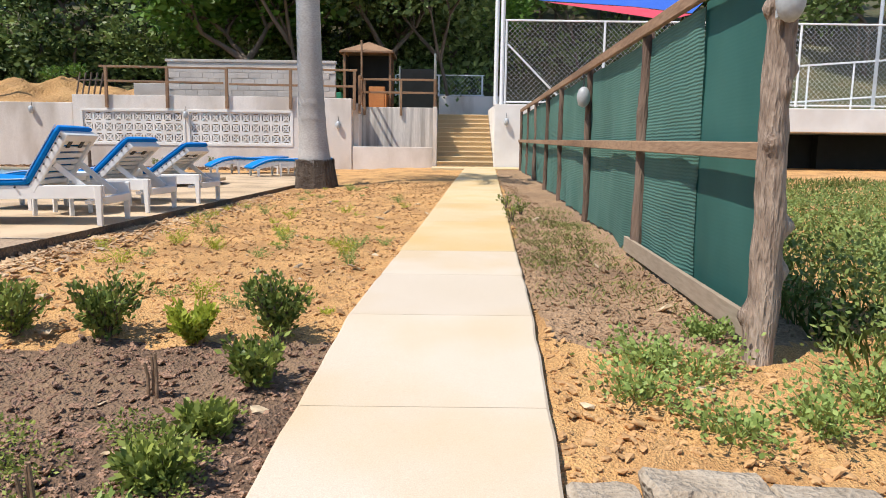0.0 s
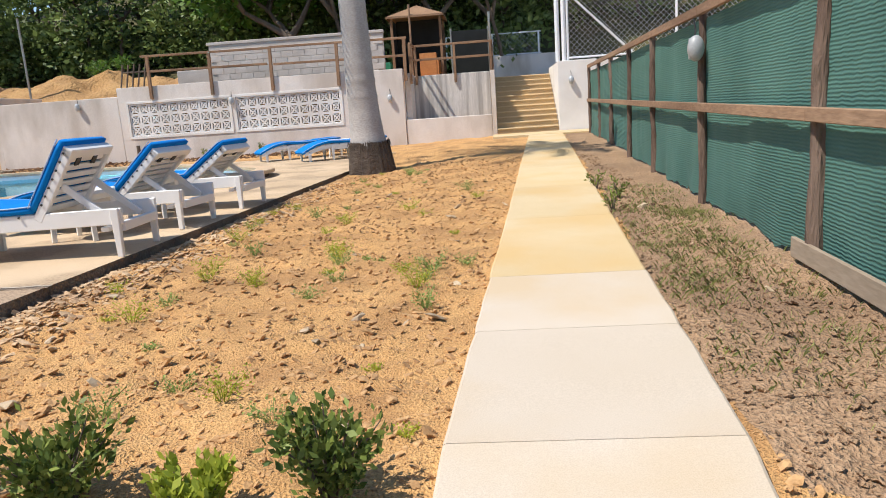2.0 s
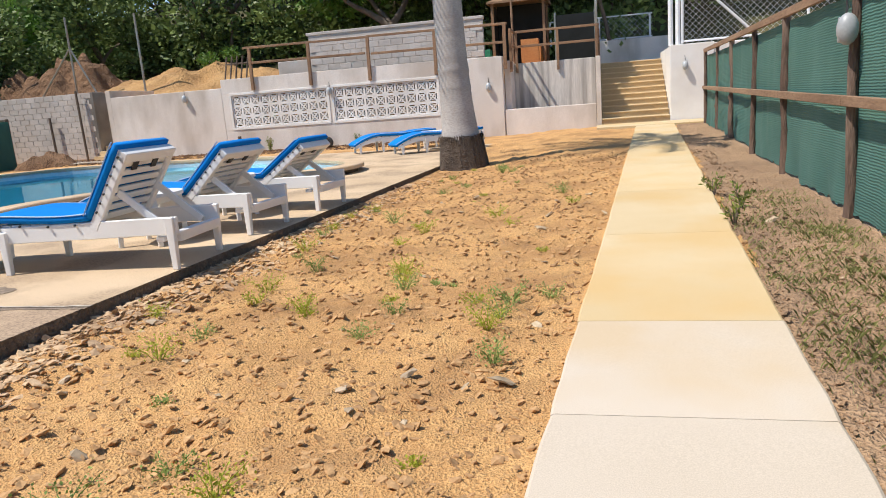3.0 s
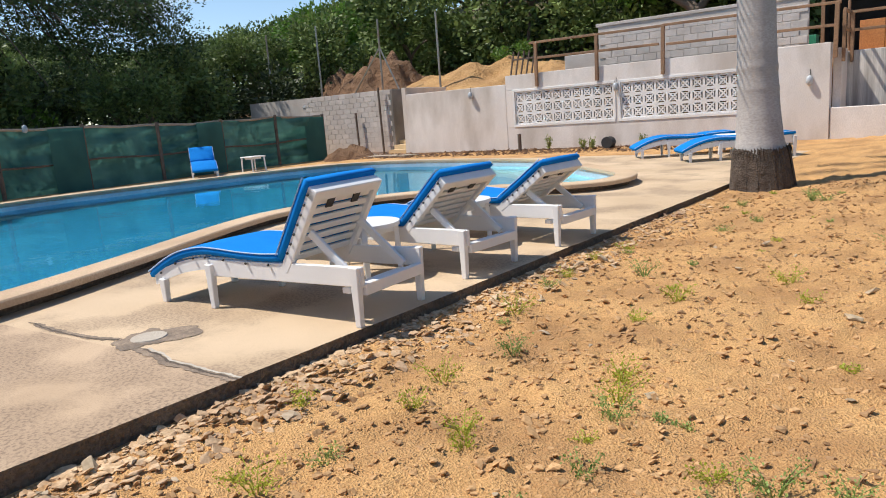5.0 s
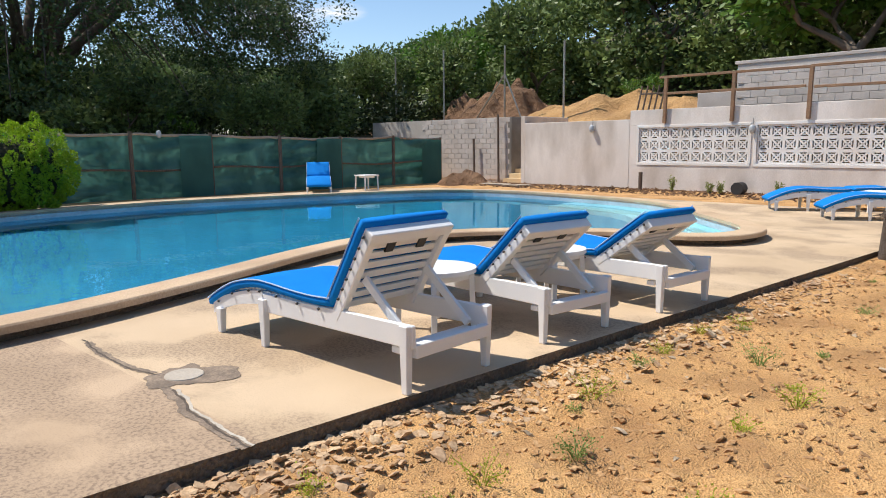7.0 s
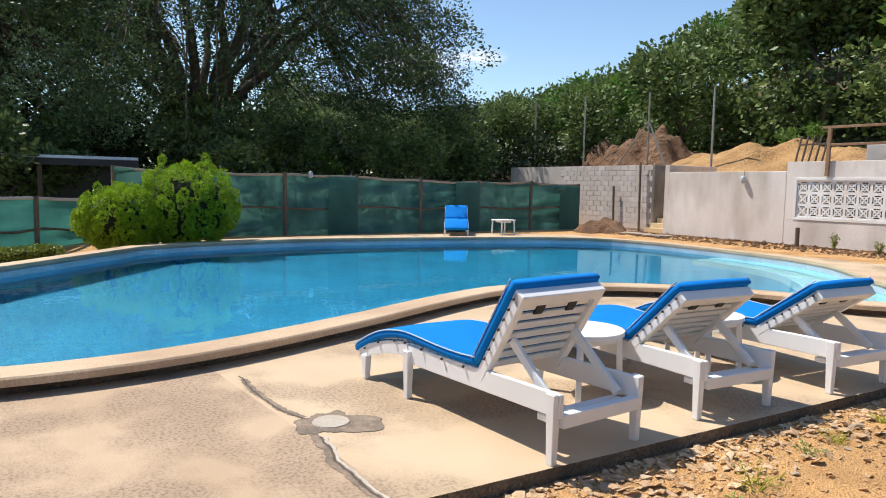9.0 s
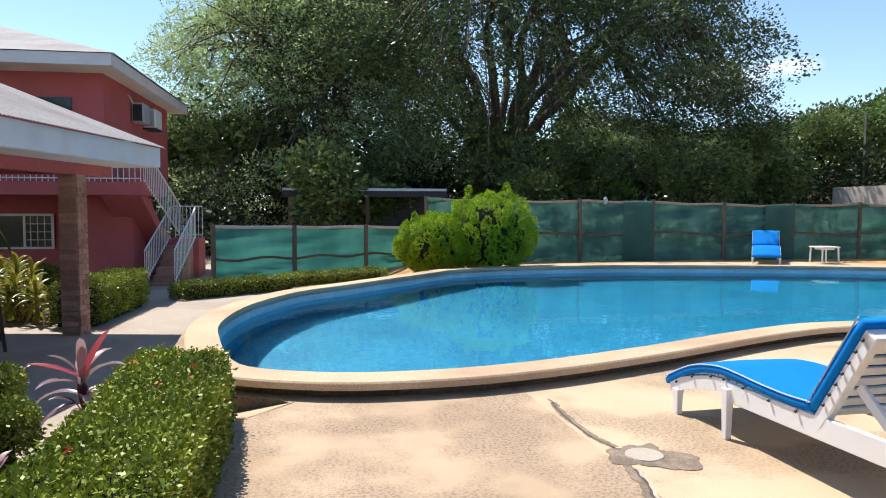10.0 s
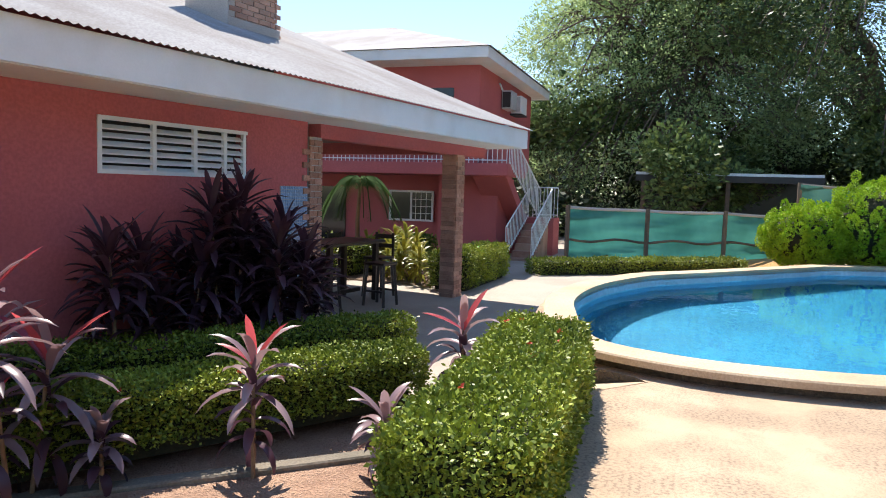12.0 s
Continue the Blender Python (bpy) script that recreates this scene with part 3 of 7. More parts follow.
wv = [bm.verts.new((p.x, p.y, -0.03)) for p in offset_loop(pool_outer, 0.335 if AREA > 0 else -0.335)]
bmesh.ops.triangle_fill(bm, use_beauty=True, edges=[bm.edges.new((wv[i], wv[(i + 1) % len(wv)])) for i in range(len(wv))])
for f in bm.faces:
    if f.normal.z < 0:
        f.normal_flip()
water = part("water", bm, M_WATER, pool, "clear still water")
water.visible_shadow = False

M_DECKOLD = weathered("old_deck_concrete", (0.57, 0.415, 0.275), (0.47, 0.335, 0.215), (0.17, 0.115, 0.078), 0.85, 1.4, 42.0)
bm = bmesh.new()
ins, sgn = pool_inner, (1 if AREA > 0 else -1)
for depth, z in ((0.45, -0.13), (0.95, -0.36)):
    far = offset_loop(ins, sgn * depth)
    ids = [i for i, p in enumerate(ins) if p.x > -11.8 and p.y > 17.2]
    for i, j in zip(ids, ids[1:]):
        q = [(ins[i].x, ins[i].y, z), (ins[j].x, ins[j].y, z), (far[j].x, far[j].y, z), (far[i].x, far[i].y, z)]
        lo = [(*c[:2], -1.6) for c in q]
        vq, vl = [bm.verts.new(c) for c in q], [bm.verts.new(c) for c in lo]
        bm.faces.new(vq)
        bm.faces.new((vq[3], vq[2], vl[2], vl[3]))
part("pool_step", bm, M_POOLWHITE, pool, "white entry steps in the shallow end")

deck = thing("deck", Matrix(), "stained pale concrete pool deck with a crumbling edge", "deck", kind="structure")
outline = [(deck_x(y) + 0.015 * noise.noise(Vector((0, y * 3, 0))), y) for y in [5.3 + 0.3 * i for i in range(60)]]
outline = [(-6.6, 5.82), (-6.15, 5.42), (-5.0, 5.3)] + outline + [(-4.2, 23.4), (-9, 23.6), (-14, 23.6), (-18.5, 23.0), (-20.1, 20.0), (-20.6, 14.0), (-19.8, 9.3), (-17.6, 8.3), (-16.9, 8.05), (-15.3, 6.65), (-13.72, 5.28), (-13.0, 4.93), (-11.6, 4.42), (-10.1, 4.26), (-8.85, 4.38), (-7.2, 4.88), (-6.93, 5.3), (-6.72, 5.72)]
bm = bmesh.new()
hole = offset_loop(pool_outer, 0.11 if AREA > 0 else -0.11)
ring_fill(bm, outline, [(p.x, p.y) for p in hole], 0.0)
for f in bm.faces:
    if f.normal.z < 0:
        f.normal_flip()
bmesh.ops.bisect_plane(bm, geom=bm.verts[:] + bm.edges[:] + bm.faces[:], plane_co=(0, 7.93, 0), plane_no=(0.02, 1, 0))
for f in bm.faces:
    f.material_index = 1 if f.calc_center_median().y < 7.93 else 0
part("surface", bm, [M_DECK, M_DECKOLD], deck)
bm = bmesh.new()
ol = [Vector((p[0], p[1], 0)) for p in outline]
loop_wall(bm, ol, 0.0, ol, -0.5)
part("edge", bm, M_DECKEDGE, deck, "dark edge of the deck slab")
bm = bmesh.new()
fo = [(-6.2, 5.35), (-6.75, 5.4), (-7.2, 4.88), (-8.85, 4.38), (-10.1, 4.26), (-11.6, 4.42), (-13.0, 4.93), (-13.72, 5.28), (-15.3, 6.65), (-16.9, 8.05), (-17.6, 8.3), (-19.8, 9.3), (-21.5, 9.0), (-30, 6), (-30, -12), (-6.2, -12)]
ft = [bm.verts.new((x, y, -0.33)) for x, y in fo]
fb = [bm.verts.new((x, y, -0.55)) for x, y in fo]
bm.faces.new(ft)
for i in range(len(fo)):
    bm.faces.new((ft[i], fb[i], fb[(i + 1) % len(fo)], ft[(i + 1) % len(fo)]))
bmesh.ops.recalc_face_normals(bm, faces=bm.faces)
floor = solid("floor", bm, M_PATIO, "sandy concrete patio and walkway beside the house", "floor", kind="structure")
ramp = bmesh.new()
top = [ramp.verts.new(c) for c in ((-6.66, 5.86, 0.003), (-6.12, 5.40, 0.003), (-6.1, 4.2, -0.322), (-7.2, 4.75, -0.322), (-6.95, 5.3, -0.16))]
low = [ramp.verts.new((v.co.x, v.co.y, -0.5)) for v in top]
ramp.faces.new(top)
for i in range(5):
    ramp.faces.new((top[i], low[i], low[(i + 1) % 5], top[(i + 1) % 5]))
bmesh.ops.recalc_face_normals(ramp, faces=ramp.faces)
solid("ramp", ramp, M_DECK, "pale concrete ramp down to the lower walkway", "ramp", kind="structure")

# ---- far walls ----
WY = 25.83


def wall(name, x0, y0, z0, x1, y1, z1, material, label):
    return solid(name, box(x0, y0, z0, x1, y1, z1, bevel=0.012), material, label, "wall", kind="structure")


wall("wall_plaster", -17.0, WY, -0.3, -12.75, WY + 0.2, 2.2, M_PLASTER, "grey cement plastered garden wall with a rough top")
screen = thing("wall_screen", Matrix(), "plastered retaining wall with two white breeze block panels", "wall", kind="structure")
LZ0, LZ1 = 0.88, 1.92
panels = [(-12.4, -9.02), (-8.78, -5.36)]
for a, b, z0, z1 in ((-12.74, -5.1, -0.3, 0.8), (-12.74, -5.1, 2.0, 2.47)):
    part("wall_band", box(a, WY, z0, b, WY + 0.22, z1, bevel=0.008), M_PLASTER, screen)
for a, b in ((-12.74, -12.45), (-9.0, -8.8), (-5.32, -5.1)):
    part("pier", box(a, WY, 0.8, b, WY + 0.22, 2.0), M_PLASTER, screen)
# near-black sheet standing in for the shade seen through the blocks
part("backing", box(-12.74, WY + 0.6, -0.2, -5.1, WY + 0.7, 2.4), M_NETANDSHADE, screen, "dark sheet painted as the shade behind the screen blocks")
for a, b in panels:
    for z in (0.80, 1.93):
        part("panel_border", box(a - 0.08, WY - 0.02, z, b + 0.06, WY + 0.1, z + 0.08, bevel=0.006), M_WHITEPL, screen, "white border of the breeze block panel")
    for x in (a - 0.09, b):
        part("panel_border", box(x, WY - 0.02, 0.882, x + 0.08, WY + 0.1, 1.928, bevel=0.006), M_WHITEPL, screen, "white border of the breeze block panel")


def breeze_block():
    """One white ornamental block: a square frame, a ring and four petals on the diagonals."""
    s, d = 0.5, 0.16
    bm = bmesh.new()
    for x0, z0, x1, z1 in ((-s, -s, s, -s + 0.12), (-s, s - 0.12, s, s), (-s, -s + 0.12, -s + 0.10, s - 0.12), (s - 0.10, -s + 0.12, s, s - 0.12)):
        add_box(bm, x0, 0, z0, x1, d, z1)
    for ang in (45, 135):
        c, sn = math.cos(radians(ang)) * 0.56, math.sin(radians(ang)) * 0.56
        beam(bm, (-c, d / 2, -sn), (c, d / 2, sn), d, 0.13)
    n = 10
    for i in range(n):
        a0, a1 = 2 * math.pi * i / n, 2 * math.pi * (i + 1) / n
        beam(bm, (0.27 * math.cos(a0), d / 2, 0.27 * math.sin(a0)), (0.27 * math.cos(a1), d / 2, 0.27 * math.sin(a1)), d, 0.075)
    return mesh_from("block", bm, M_WHITEPL)


block_mesh = breeze_block()
for a, b in panels:
    for i in range(10):
        for j in range(3):
            w, hgt = (b - a) / 10, (LZ1 - LZ0) / 3
            ob = new("block", block_mesh)
            ob.parent = screen
            ob.matrix_basis = Matrix.LocRotScale((a + (i + 0.5) * w, WY + 0.02, LZ0 + (j + 0.5) * hgt + 0.005), None, (w, 1, hgt))

wall("wall_pier", -5.09, WY - 0.03, -0.3, -3.3, WY + 0.3, 2.44, M_PLASTER, "smooth cement plastered wall pier")
wall("wall_low", -3.29, WY, -0.3, -0.55, WY + 0.2, 0.84, M_PLASTER, "low cement plastered parapet wall")
wall("wall_recess", -3.29, WY + 1.35, -0.3, -0.55, WY + 1.55, 2.24, M_STREAK, "white streaked retaining wall behind the parapet")
wall("wall_recess_side", -3.29, WY + 0.31, -0.3, -3.1, WY + 1.34, 2.3, M_PLASTER, "cement plastered side wall of the recess")
wall("wall_stair", -0.54, WY, -0.3, -0.40, 29.3, 2.2, M_PLASTER, "grey cement stair wall")
wall("wall_court", 1.55, WY, -0.3, 2.75, WY + 0.25, 2.32, M_WHITEPL, "pale plastered wall beside the stairs")
# darker copy of the step concrete that paints the shade on the risers
M_STEPSHADE = mat("sandy_concrete_riser_shade", (0.50, 0.36, 0.195), (0.57, 0.425, 0.25), (0.38, 0.27, 0.15), 1.6, 50, 0.9, 0.3, 0.006)
stairs = thing("stairs", Matrix(), "sandy concrete stairs rising between plastered walls", "stairs", kind="structure")
for i in range(11):
    st_ = part("step", box(-0.395, 25.87 + 0.3 * i, 0.0 if i else 0.1, 1.545, 25.85 + 0.3 * (i + 1) + 0.02, 0.33 + 0.172 * i), M_STEPSHADE, stairs)
    part("tread", box(-0.395, 25.835 + 0.3 * i, 0.332 + 0.172 * i, 1.545, 25.85 + 0.3 * (i + 1) + 0.015, 0.372 + 0.172 * i, bevel=0.01), M_STEP, st_)
solid("landing", box(-0.39, 29.2, 1.9, 1.54, 36, 2.085), M_STEP, "sandy concrete landing above the stairs", "floor", kind="structure")
wall("wall_stair_right", 1.56, WY + 0.26, -0.3, 1.75, 29.3, 2.3, M_WHITEPL, "pale plastered wall along the stairs")

# block wall behind
blockwall = thing("wall_blocks", Matrix(), "unfinished grey concrete block wall above the retaining wall", "wall", kind="structure")
part("core", box(-9.78, 26.62, 2.0, -3.95, 26.76, 3.66), M_MORTAR, blockwall)
bmesh_block = mesh_from("concrete_block", box(-0.195, -0.02, -0.094, 0.195, 0.0, 0.094, bevel=0.006), M_BLOCK)
for j in range(6):
    for i in range(15):
        x = -9.56 + 0.4 * i + (0.2 if j % 2 else 0.0)
        if x < -4.1:
            ob = new("concrete_block", bmesh_block)
            ob.parent = blockwall
            ob.location = (x, 26.618, 2.42 + 0.2 * j)
part("cap", box(-9.85, 26.59, 3.665, -3.92, 26.79, 3.76, bevel=0.012), M_BLOCK, blockwall, "rough cement beam on the block wall")
wall("wall_tank", -11.1, 26.9, 2.0, -9.85, 27.1, 2.95, M_BLOCK, "low grey block wall of an unfinished basin")

# left block walls
wall("wall_return", -17.2, WY + 0.02, -0.3, -17.01, 28.4, 2.45, M_PLASTER, "grey plastered return wall at the garden opening")
# this wall's shade is put into its dark colour
wall("wall_left_return", -18.6, WY + 0.9, -0.3, -18.4, 28.4, 2.5, M_SHADECONC, "block wall beside the opening with shade in its colour")
leftwall = thing("wall_left", Matrix(), "old grey concrete block boundary wall", "wall", kind="structure")
part("core", box(-27, 26.75, -0.3, -18.6, 26.9, 2.5), M_MORTAR, leftwall)
for j in range(12):
    for i in range(12):
        ob = new("concrete_block", bmesh_block)
        ob.parent = leftwall
        ob.location = (-23.3 + 0.4 * i + (0.2 if j % 2 else 0.0), 26.748, 0.2 + 0.2 * j)

# ---- timber railing on the retaining wall ----
railing = thing("wooden_railing", Matrix(), "rough brown timber railing fixed to the retaining wall", "railing", group="timber railings")
for x in (-11.55, -9.5, -7.5, -5.35, -3.2):
    bm = bmesh.new()
    beam(bm, (x, WY - 0.05, 2.05), (x + 0.02, WY - 0.05, 3.38), 0.08, 0.1, 0.008)
    part("post", bm, M_RAILWOOD, railing)
for a, b, z in ((-11.75, -7.5, 3.40), (-7.5, -3.1, 3.39), (-11.5, -7.6, 2.92), (-7.4, -3.2, 2.86)):
    bm = bmesh.new()
    beam(bm, (a, WY - 0.05, z), (b, WY - 0.05, z - 0.03), 0.06, 0.07, 0.008)
    part("rail", bm, M_RAILWOOD, railing)
railing2 = thing("wooden_railing", Matrix(), "brown timber railing around the terrace above the recess", "railing", group="timber railings")
for x, y in ((-3.05, WY + 0.2), (-3.0, WY + 1.3), (-1.7, WY + 1.3), (-0.5, WY + 1.3), (-0.45, WY + 2.6)):
    bm = bmesh.new()
    beam(bm, (x, y, 1.95), (x, y, 3.2), 0.08, 0.08, 0.008)
    part("post", bm, M_RAILWOOD, railing2)
for z in (3.2, 2.75):
    bm = bmesh.new()
    beam(bm, (-3.05, WY + 1.3, z), (-0.42, WY + 1.3, z), 0.06, 0.07, 0.006)
    beam(bm, (-0.46, WY + 1.3, z), (-0.46, WY + 3.4, z), 0.06, 0.07, 0.006)
    beam(bm, (-3.05, WY + 0.2, z), (-3.05, WY + 1.3, z), 0.06, 0.07, 0.006)
    part("rail", bm, M_RAILWOOD, railing2)

# ---- court ----
court = thing("court_platform", Matrix(), "raised concrete sports court slab on piers", "platform", kind="structure")
part("slab", box(2.76, WY + 0.02, 1.5, 24, 45, 2.3, bevel=0.02), M_WHITEPL, court)
# piers and rear sheet are near black to paint the shade under the slab
for x in (9.5, 14, 19):
    part("pier", box(x, WY + 2.6, -0.3, x + 0.4, WY + 3.0, 1.5), M_NETANDSHADE, court)
part("back_wall", box(2.76, WY + 3.1, -0.4, 24, WY + 3.3, 1.5), M_NETANDSHADE, court)


def chain_fence(name, x0, x1, y, z0, z1, posts, label, step=0.17, xdir=True):
    f = thing(name, Matrix(), label, "fence", group="court fences")
    P = (lambda s, z: (s, y, z)) if xdir else (lambda s, z: (y, s, z))
    for x in posts:
        part("post", tube(bmesh.new(), [P(x, z0), P(x, z1)], 0.04), M_WHITESTEEL, f)
    for z in (z0 + 0.06, z1):
        part("rail", tube(bmesh.new(), [P(x0, z), P(x1, z)], 0.032, 6), M_WHITESTEEL, f)
    bm = bmesh.new()
    hgt = z1 - z0
    x = x0 - hgt
    while x < x1:
        for sgn in (1, -1):
            a, b = (x, z0), (x + hgt, z1)
            if sgn < 0:
                a, b = (x, z1), (x + hgt, z0)
            t0, t1 = max(0.0, (x0 - x) / hgt), min(1.0, (x1 - x) / hgt)
            if t1 > t0:
                pa = (a[0] + (b[0] - a[0]) * t0, a[1] + (b[1] - a[1]) * t0)
                pb = (a[0] + (b[0] - a[0]) * t1, a[1] + (b[1] - a[1]) * t1)
                tube(bm, [P(*pa), P(*pb)], 0.006, 3, cap=False)
        x += step
    part("wire_mesh", bm, M_GALV, f, "galvanised chain link mesh")
    return f


cf = chain_fence("chain_link_fence", 1.85, 24, WY + 0.12, 2.34, 5.08, [1.9, 5.2, 8.5, 11.8, 15.1, 18.4, 21.7], "white framed chain link fence around the court")
part("brace", tube(bmesh.new(), [(1.95, WY + 0.1, 4.3), (3.9, WY + 0.1, 2.4)], 0.035, 6), M_WHITESTEEL, cf)
for i, x in enumerate((1.58, 1.78)):
    part("tall_post", tube(bmesh.new(), [(x, WY + 0.12, 0.2 if i else 2.3), (x, WY + 0.12, 7.5)], 0.07), M_WHITESTEEL, cf)

# ---- shade cloth fence ----
FX = lambda y: 1.33 + 0.05 * (y - 5.0)
posts_y = [5.05, 7.71, 10.65, 13.45, 16.0, 18.6, 21.2, 24.0]
fence = thing("shade_cloth_fence", Matrix(), "green shade cloth fence on rough round timber posts", "fence")


def rough_post(name, x, y, z0, z1, r, parent, material, seed, lean=0.02, sides=20, knots=3):
    rng = random.Random(seed)
    bm = bmesh.new()
    n = 84 if r > 0.06 else 30
    ax, ay = rng.uniform(-lean, lean), rng.uniform(-lean, lean)
    kn = [(rng.uniform(0.1, 0.9), rng.uniform(0, 6.28), rng.uniform(0.35, 0.9)) for _ in range(knots)]
    rings = []
    for i in range(n + 1):
        t = i / n
        z = z0 + (z1 - z0) * t
        cx = x + ax * (t - 0.1) + (0.2 if r > 0.06 else 0.5) * r * noise.noise(Vector((seed, t * 2.5, 0)))
        cy = y + ay * (t - 0.1) + (0.2 if r > 0.06 else 0.5) * r * noise.noise(Vector((seed, t * 2.5, 9)))
        ring = []
        for k in range(sides):
            a = 2 * math.pi * k / sides
            rr = r * (1.08 - 0.22 * t) * (1 + (0.16 if r > 0.06 else 0.18) * noise.noise(Vector((math.cos(a) * 1.4, math.sin(a) * 1.4, z * (4.5 if r > 0.06 else 2.2) + seed))))
            rr += r * 0.10 * noise.noise(Vector((a * 3.0, z * 9.0, seed + 4)))
            for kt, ka, ks in kn:
                da = math.atan2(math.sin(a - ka), math.cos(a - ka))
                rr += r * ks * math.exp(-((t - kt) / 0.022) ** 2 - (da / 0.42) ** 2)
            ring.append(bm.verts.new((cx + rr * math.cos(a), cy + rr * math.sin(a), z)))
        rings.append(ring)
    for r0, r1 in zip(rings, rings[1:]):
        for k in range(sides):
            bm.faces.new((r0[k], r0[(k + 1) % sides], r1[(k + 1) % sides], r1[k]))
    bm.faces.new(rings[-1])
    return part(name, bm, material, parent, smooth=True)


for i, y in enumerate(posts_y):
    z0 = ground_z(FX(y), y) - 0.05
    rough_post("post", FX(y) - (0.0 if i else 0.02), y, z0, (1.98, 1.80, 1.84, 1.87, 1.93, 1.97, 2.0, 2.0)[i], 0.068 if i == 0 else (0.055 if i % 2 else 0.045), fence, M_BARK if i == 0 else M_POSTDARK, 11 + i, knots=12 if i == 0 else 4)


def cloth(y0, y1, z0, z1, material, seed, amp=0.02, dx=0.06, label=""):
    """A hanging sheet of shade cloth with folds, seen from both sides."""
    ny, nz = max(6, int((y1 - y0) / 0.06)), 26
    bm = bmesh.new()
    g = []
    for i in range(ny + 1):
        y = y0 + (y1 - y0) * i / ny
        col = []
        gz = ground_z(FX(y), y)
        for j in range(nz + 1):
            t = j / nz
            za, zb = (z0 if z0 is not None else gz + 0.03), (z1 + 0.008 * (y - 5))
            z = za + (zb - za) * t
            w = amp * (noise.noise(Vector((y * 1.1, z * 0.7, seed))) + 0.5 * noise.noise(Vector((y * 3.5, z * 2.0, seed + 3))) + 0.25 * noise.noise(Vector((y * 1.5, z * 14, seed + 5))))
            w += 0.05 * math.exp(-((t) / 0.12) ** 2) * noise.noise(Vector((y * 2.2, 0, seed + 8)))
            col.append(bm.verts.new((FX(y) + dx + w, y, z)))
        g.append(col)
    for a, b in zip(g, g[1:]):
        for j in range(nz):
            bm.faces.new((a[j], b[j], b[j + 1], a[j + 1]))
    return part("cloth", bm, material, fence, label, smooth=True)


cloth(5.08, 6.35, -0.02, 1.76, M_NETDARK, 1, 0.012, 0.035, "taut dark green shade cloth")
for i, (a, b) in enumerate([(6.28, 7.74), (7.74, 10.7), (10.66, 13.5), (13.46, 16.05), (16.0, 18.65), (18.6, 21.25), (21.2, 24.0)]):
    cloth(a, b, None, 1.72, M_NET, 20 + i, 0.03, 0.015 + 0.012 * (i % 2), "wrinkled ribbed green shade cloth")
for y0, y1 in zip(posts_y, posts_y[1:]):
    for z, hgt, sh in ((0.87, 0.085, -0.03), (1.80, 0.09, 0.0)):
        bm = bmesh.new()
        beam(bm, (FX(y0) - 0.045 + sh, y0, z + 0.012 * (y0 - 7)), (FX(y1) - 0.045 + sh, y1, z + 0.012 * (y1 - 7)), 0.045, hgt, 0.005)
        part("rail", bm, M_BOARD, fence, "sawn timber rail")
bm = bmesh.new()
beam(bm, (FX(5.1) - 0.06, 5.1, 0.0), (FX(8.0) - 0.06, 7.95, 0.02), 0.03, 0.13, 0.004)
part("bottom_board", bm, M_GREYBOARD, fence, "weathered grey bottom board")

# ---- palm ----
palm = thing("palm_tree", pose(-2.92, 16.95, 0), "royal palm with a smooth ringed grey trunk and frayed foot", "tree")
bm = bmesh.new()
rings, sides = [], 28
for i in range(150):
    z = -0.1 + 6.9 * i / 149
    r = 0.285 + 0.10 * math.exp(-max(0.0, z - 0.35) / 0.55) - 0.010 * z
    r += 0.012 * math.exp(-((z - 1.42) / 0.05) ** 2) + 0.010 * math.exp(-((z - 1.72) / 0.04) ** 2)
    r += 0.0035 * (i % 5 == 0) + 0.004 * noise.noise(Vector((0, 0, z * 5)))
    cx = -0.10 + 0.10 * math.exp(-z / 1.1) - 0.012 * z
    rings.append([bm.verts.new((cx + r * math.cos(2 * math.pi * k / sides), r * math.sin(2 * math.pi * k / sides), z)) for k in range(sides)])
for r0, r1 in zip(rings, rings[1:]):
    for k in range(sides):
        bm.faces.new((r0[k], r0[(k + 1) % sides], r1[(k + 1) % sides], r1[k]))
bm.faces.new(rings[-1])
part("trunk", bm, M_PALM, palm, smooth=True)
bm = bmesh.new()
n = 34
for i in range(n):
    a0, a1 = 2 * math.pi * i / n, 2 * math.pi * (i + 1) / n
    top = 0.56 + 0.09 * noise.noise(Vector((i * 1.7, 0, 0)))
    r0, r1 = 0.48 + 0.03 * noise.noise(Vector((i * 0.9, 3, 0))), 0.40
    q = [bm.verts.new(v) for v in ((r0 * math.cos(a0), r0 * math.sin(a0), -0.15), (r0 * math.cos(a1), r0 * math.sin(a1), -0.15), (-0.04 + r1 * math.cos(a1), r1 * math.sin(a1), top - 0.03), (-0.04 + r1 * math.cos(a0), r1 * math.sin(a0), top))]
    bm.faces.new(q)
for k in range(60):
    a = 2 * math.pi * (k + 0.4 * noise.noise(Vector((k * 2.1, 0, 4)))) / 60
    top = 0.54 + 0.05 * noise.noise(Vector((k * 0.9, 1, 0)))
    e0 = Vector((-0.04 + 0.41 * math.cos(a), 0.41 * math.sin(a), top))
    q = [e0 + Vector((0, 0, 0.03)), e0 + Vector((-math.sin(a) * 0.03, math.cos(a) * 0.03, -0.01)), e0 + Vector((0.03 * math.cos(a), 0.03 * math.sin(a), -0.10 - 0.05 * abs(noise.noise(Vector((k * 1.3, 5, 0))))))]
    bm.faces.new([bm.verts.new(v) for v in q])
part("foot", bm, M_PALMFOOT, palm, "dark fibrous peeling trunk foot")
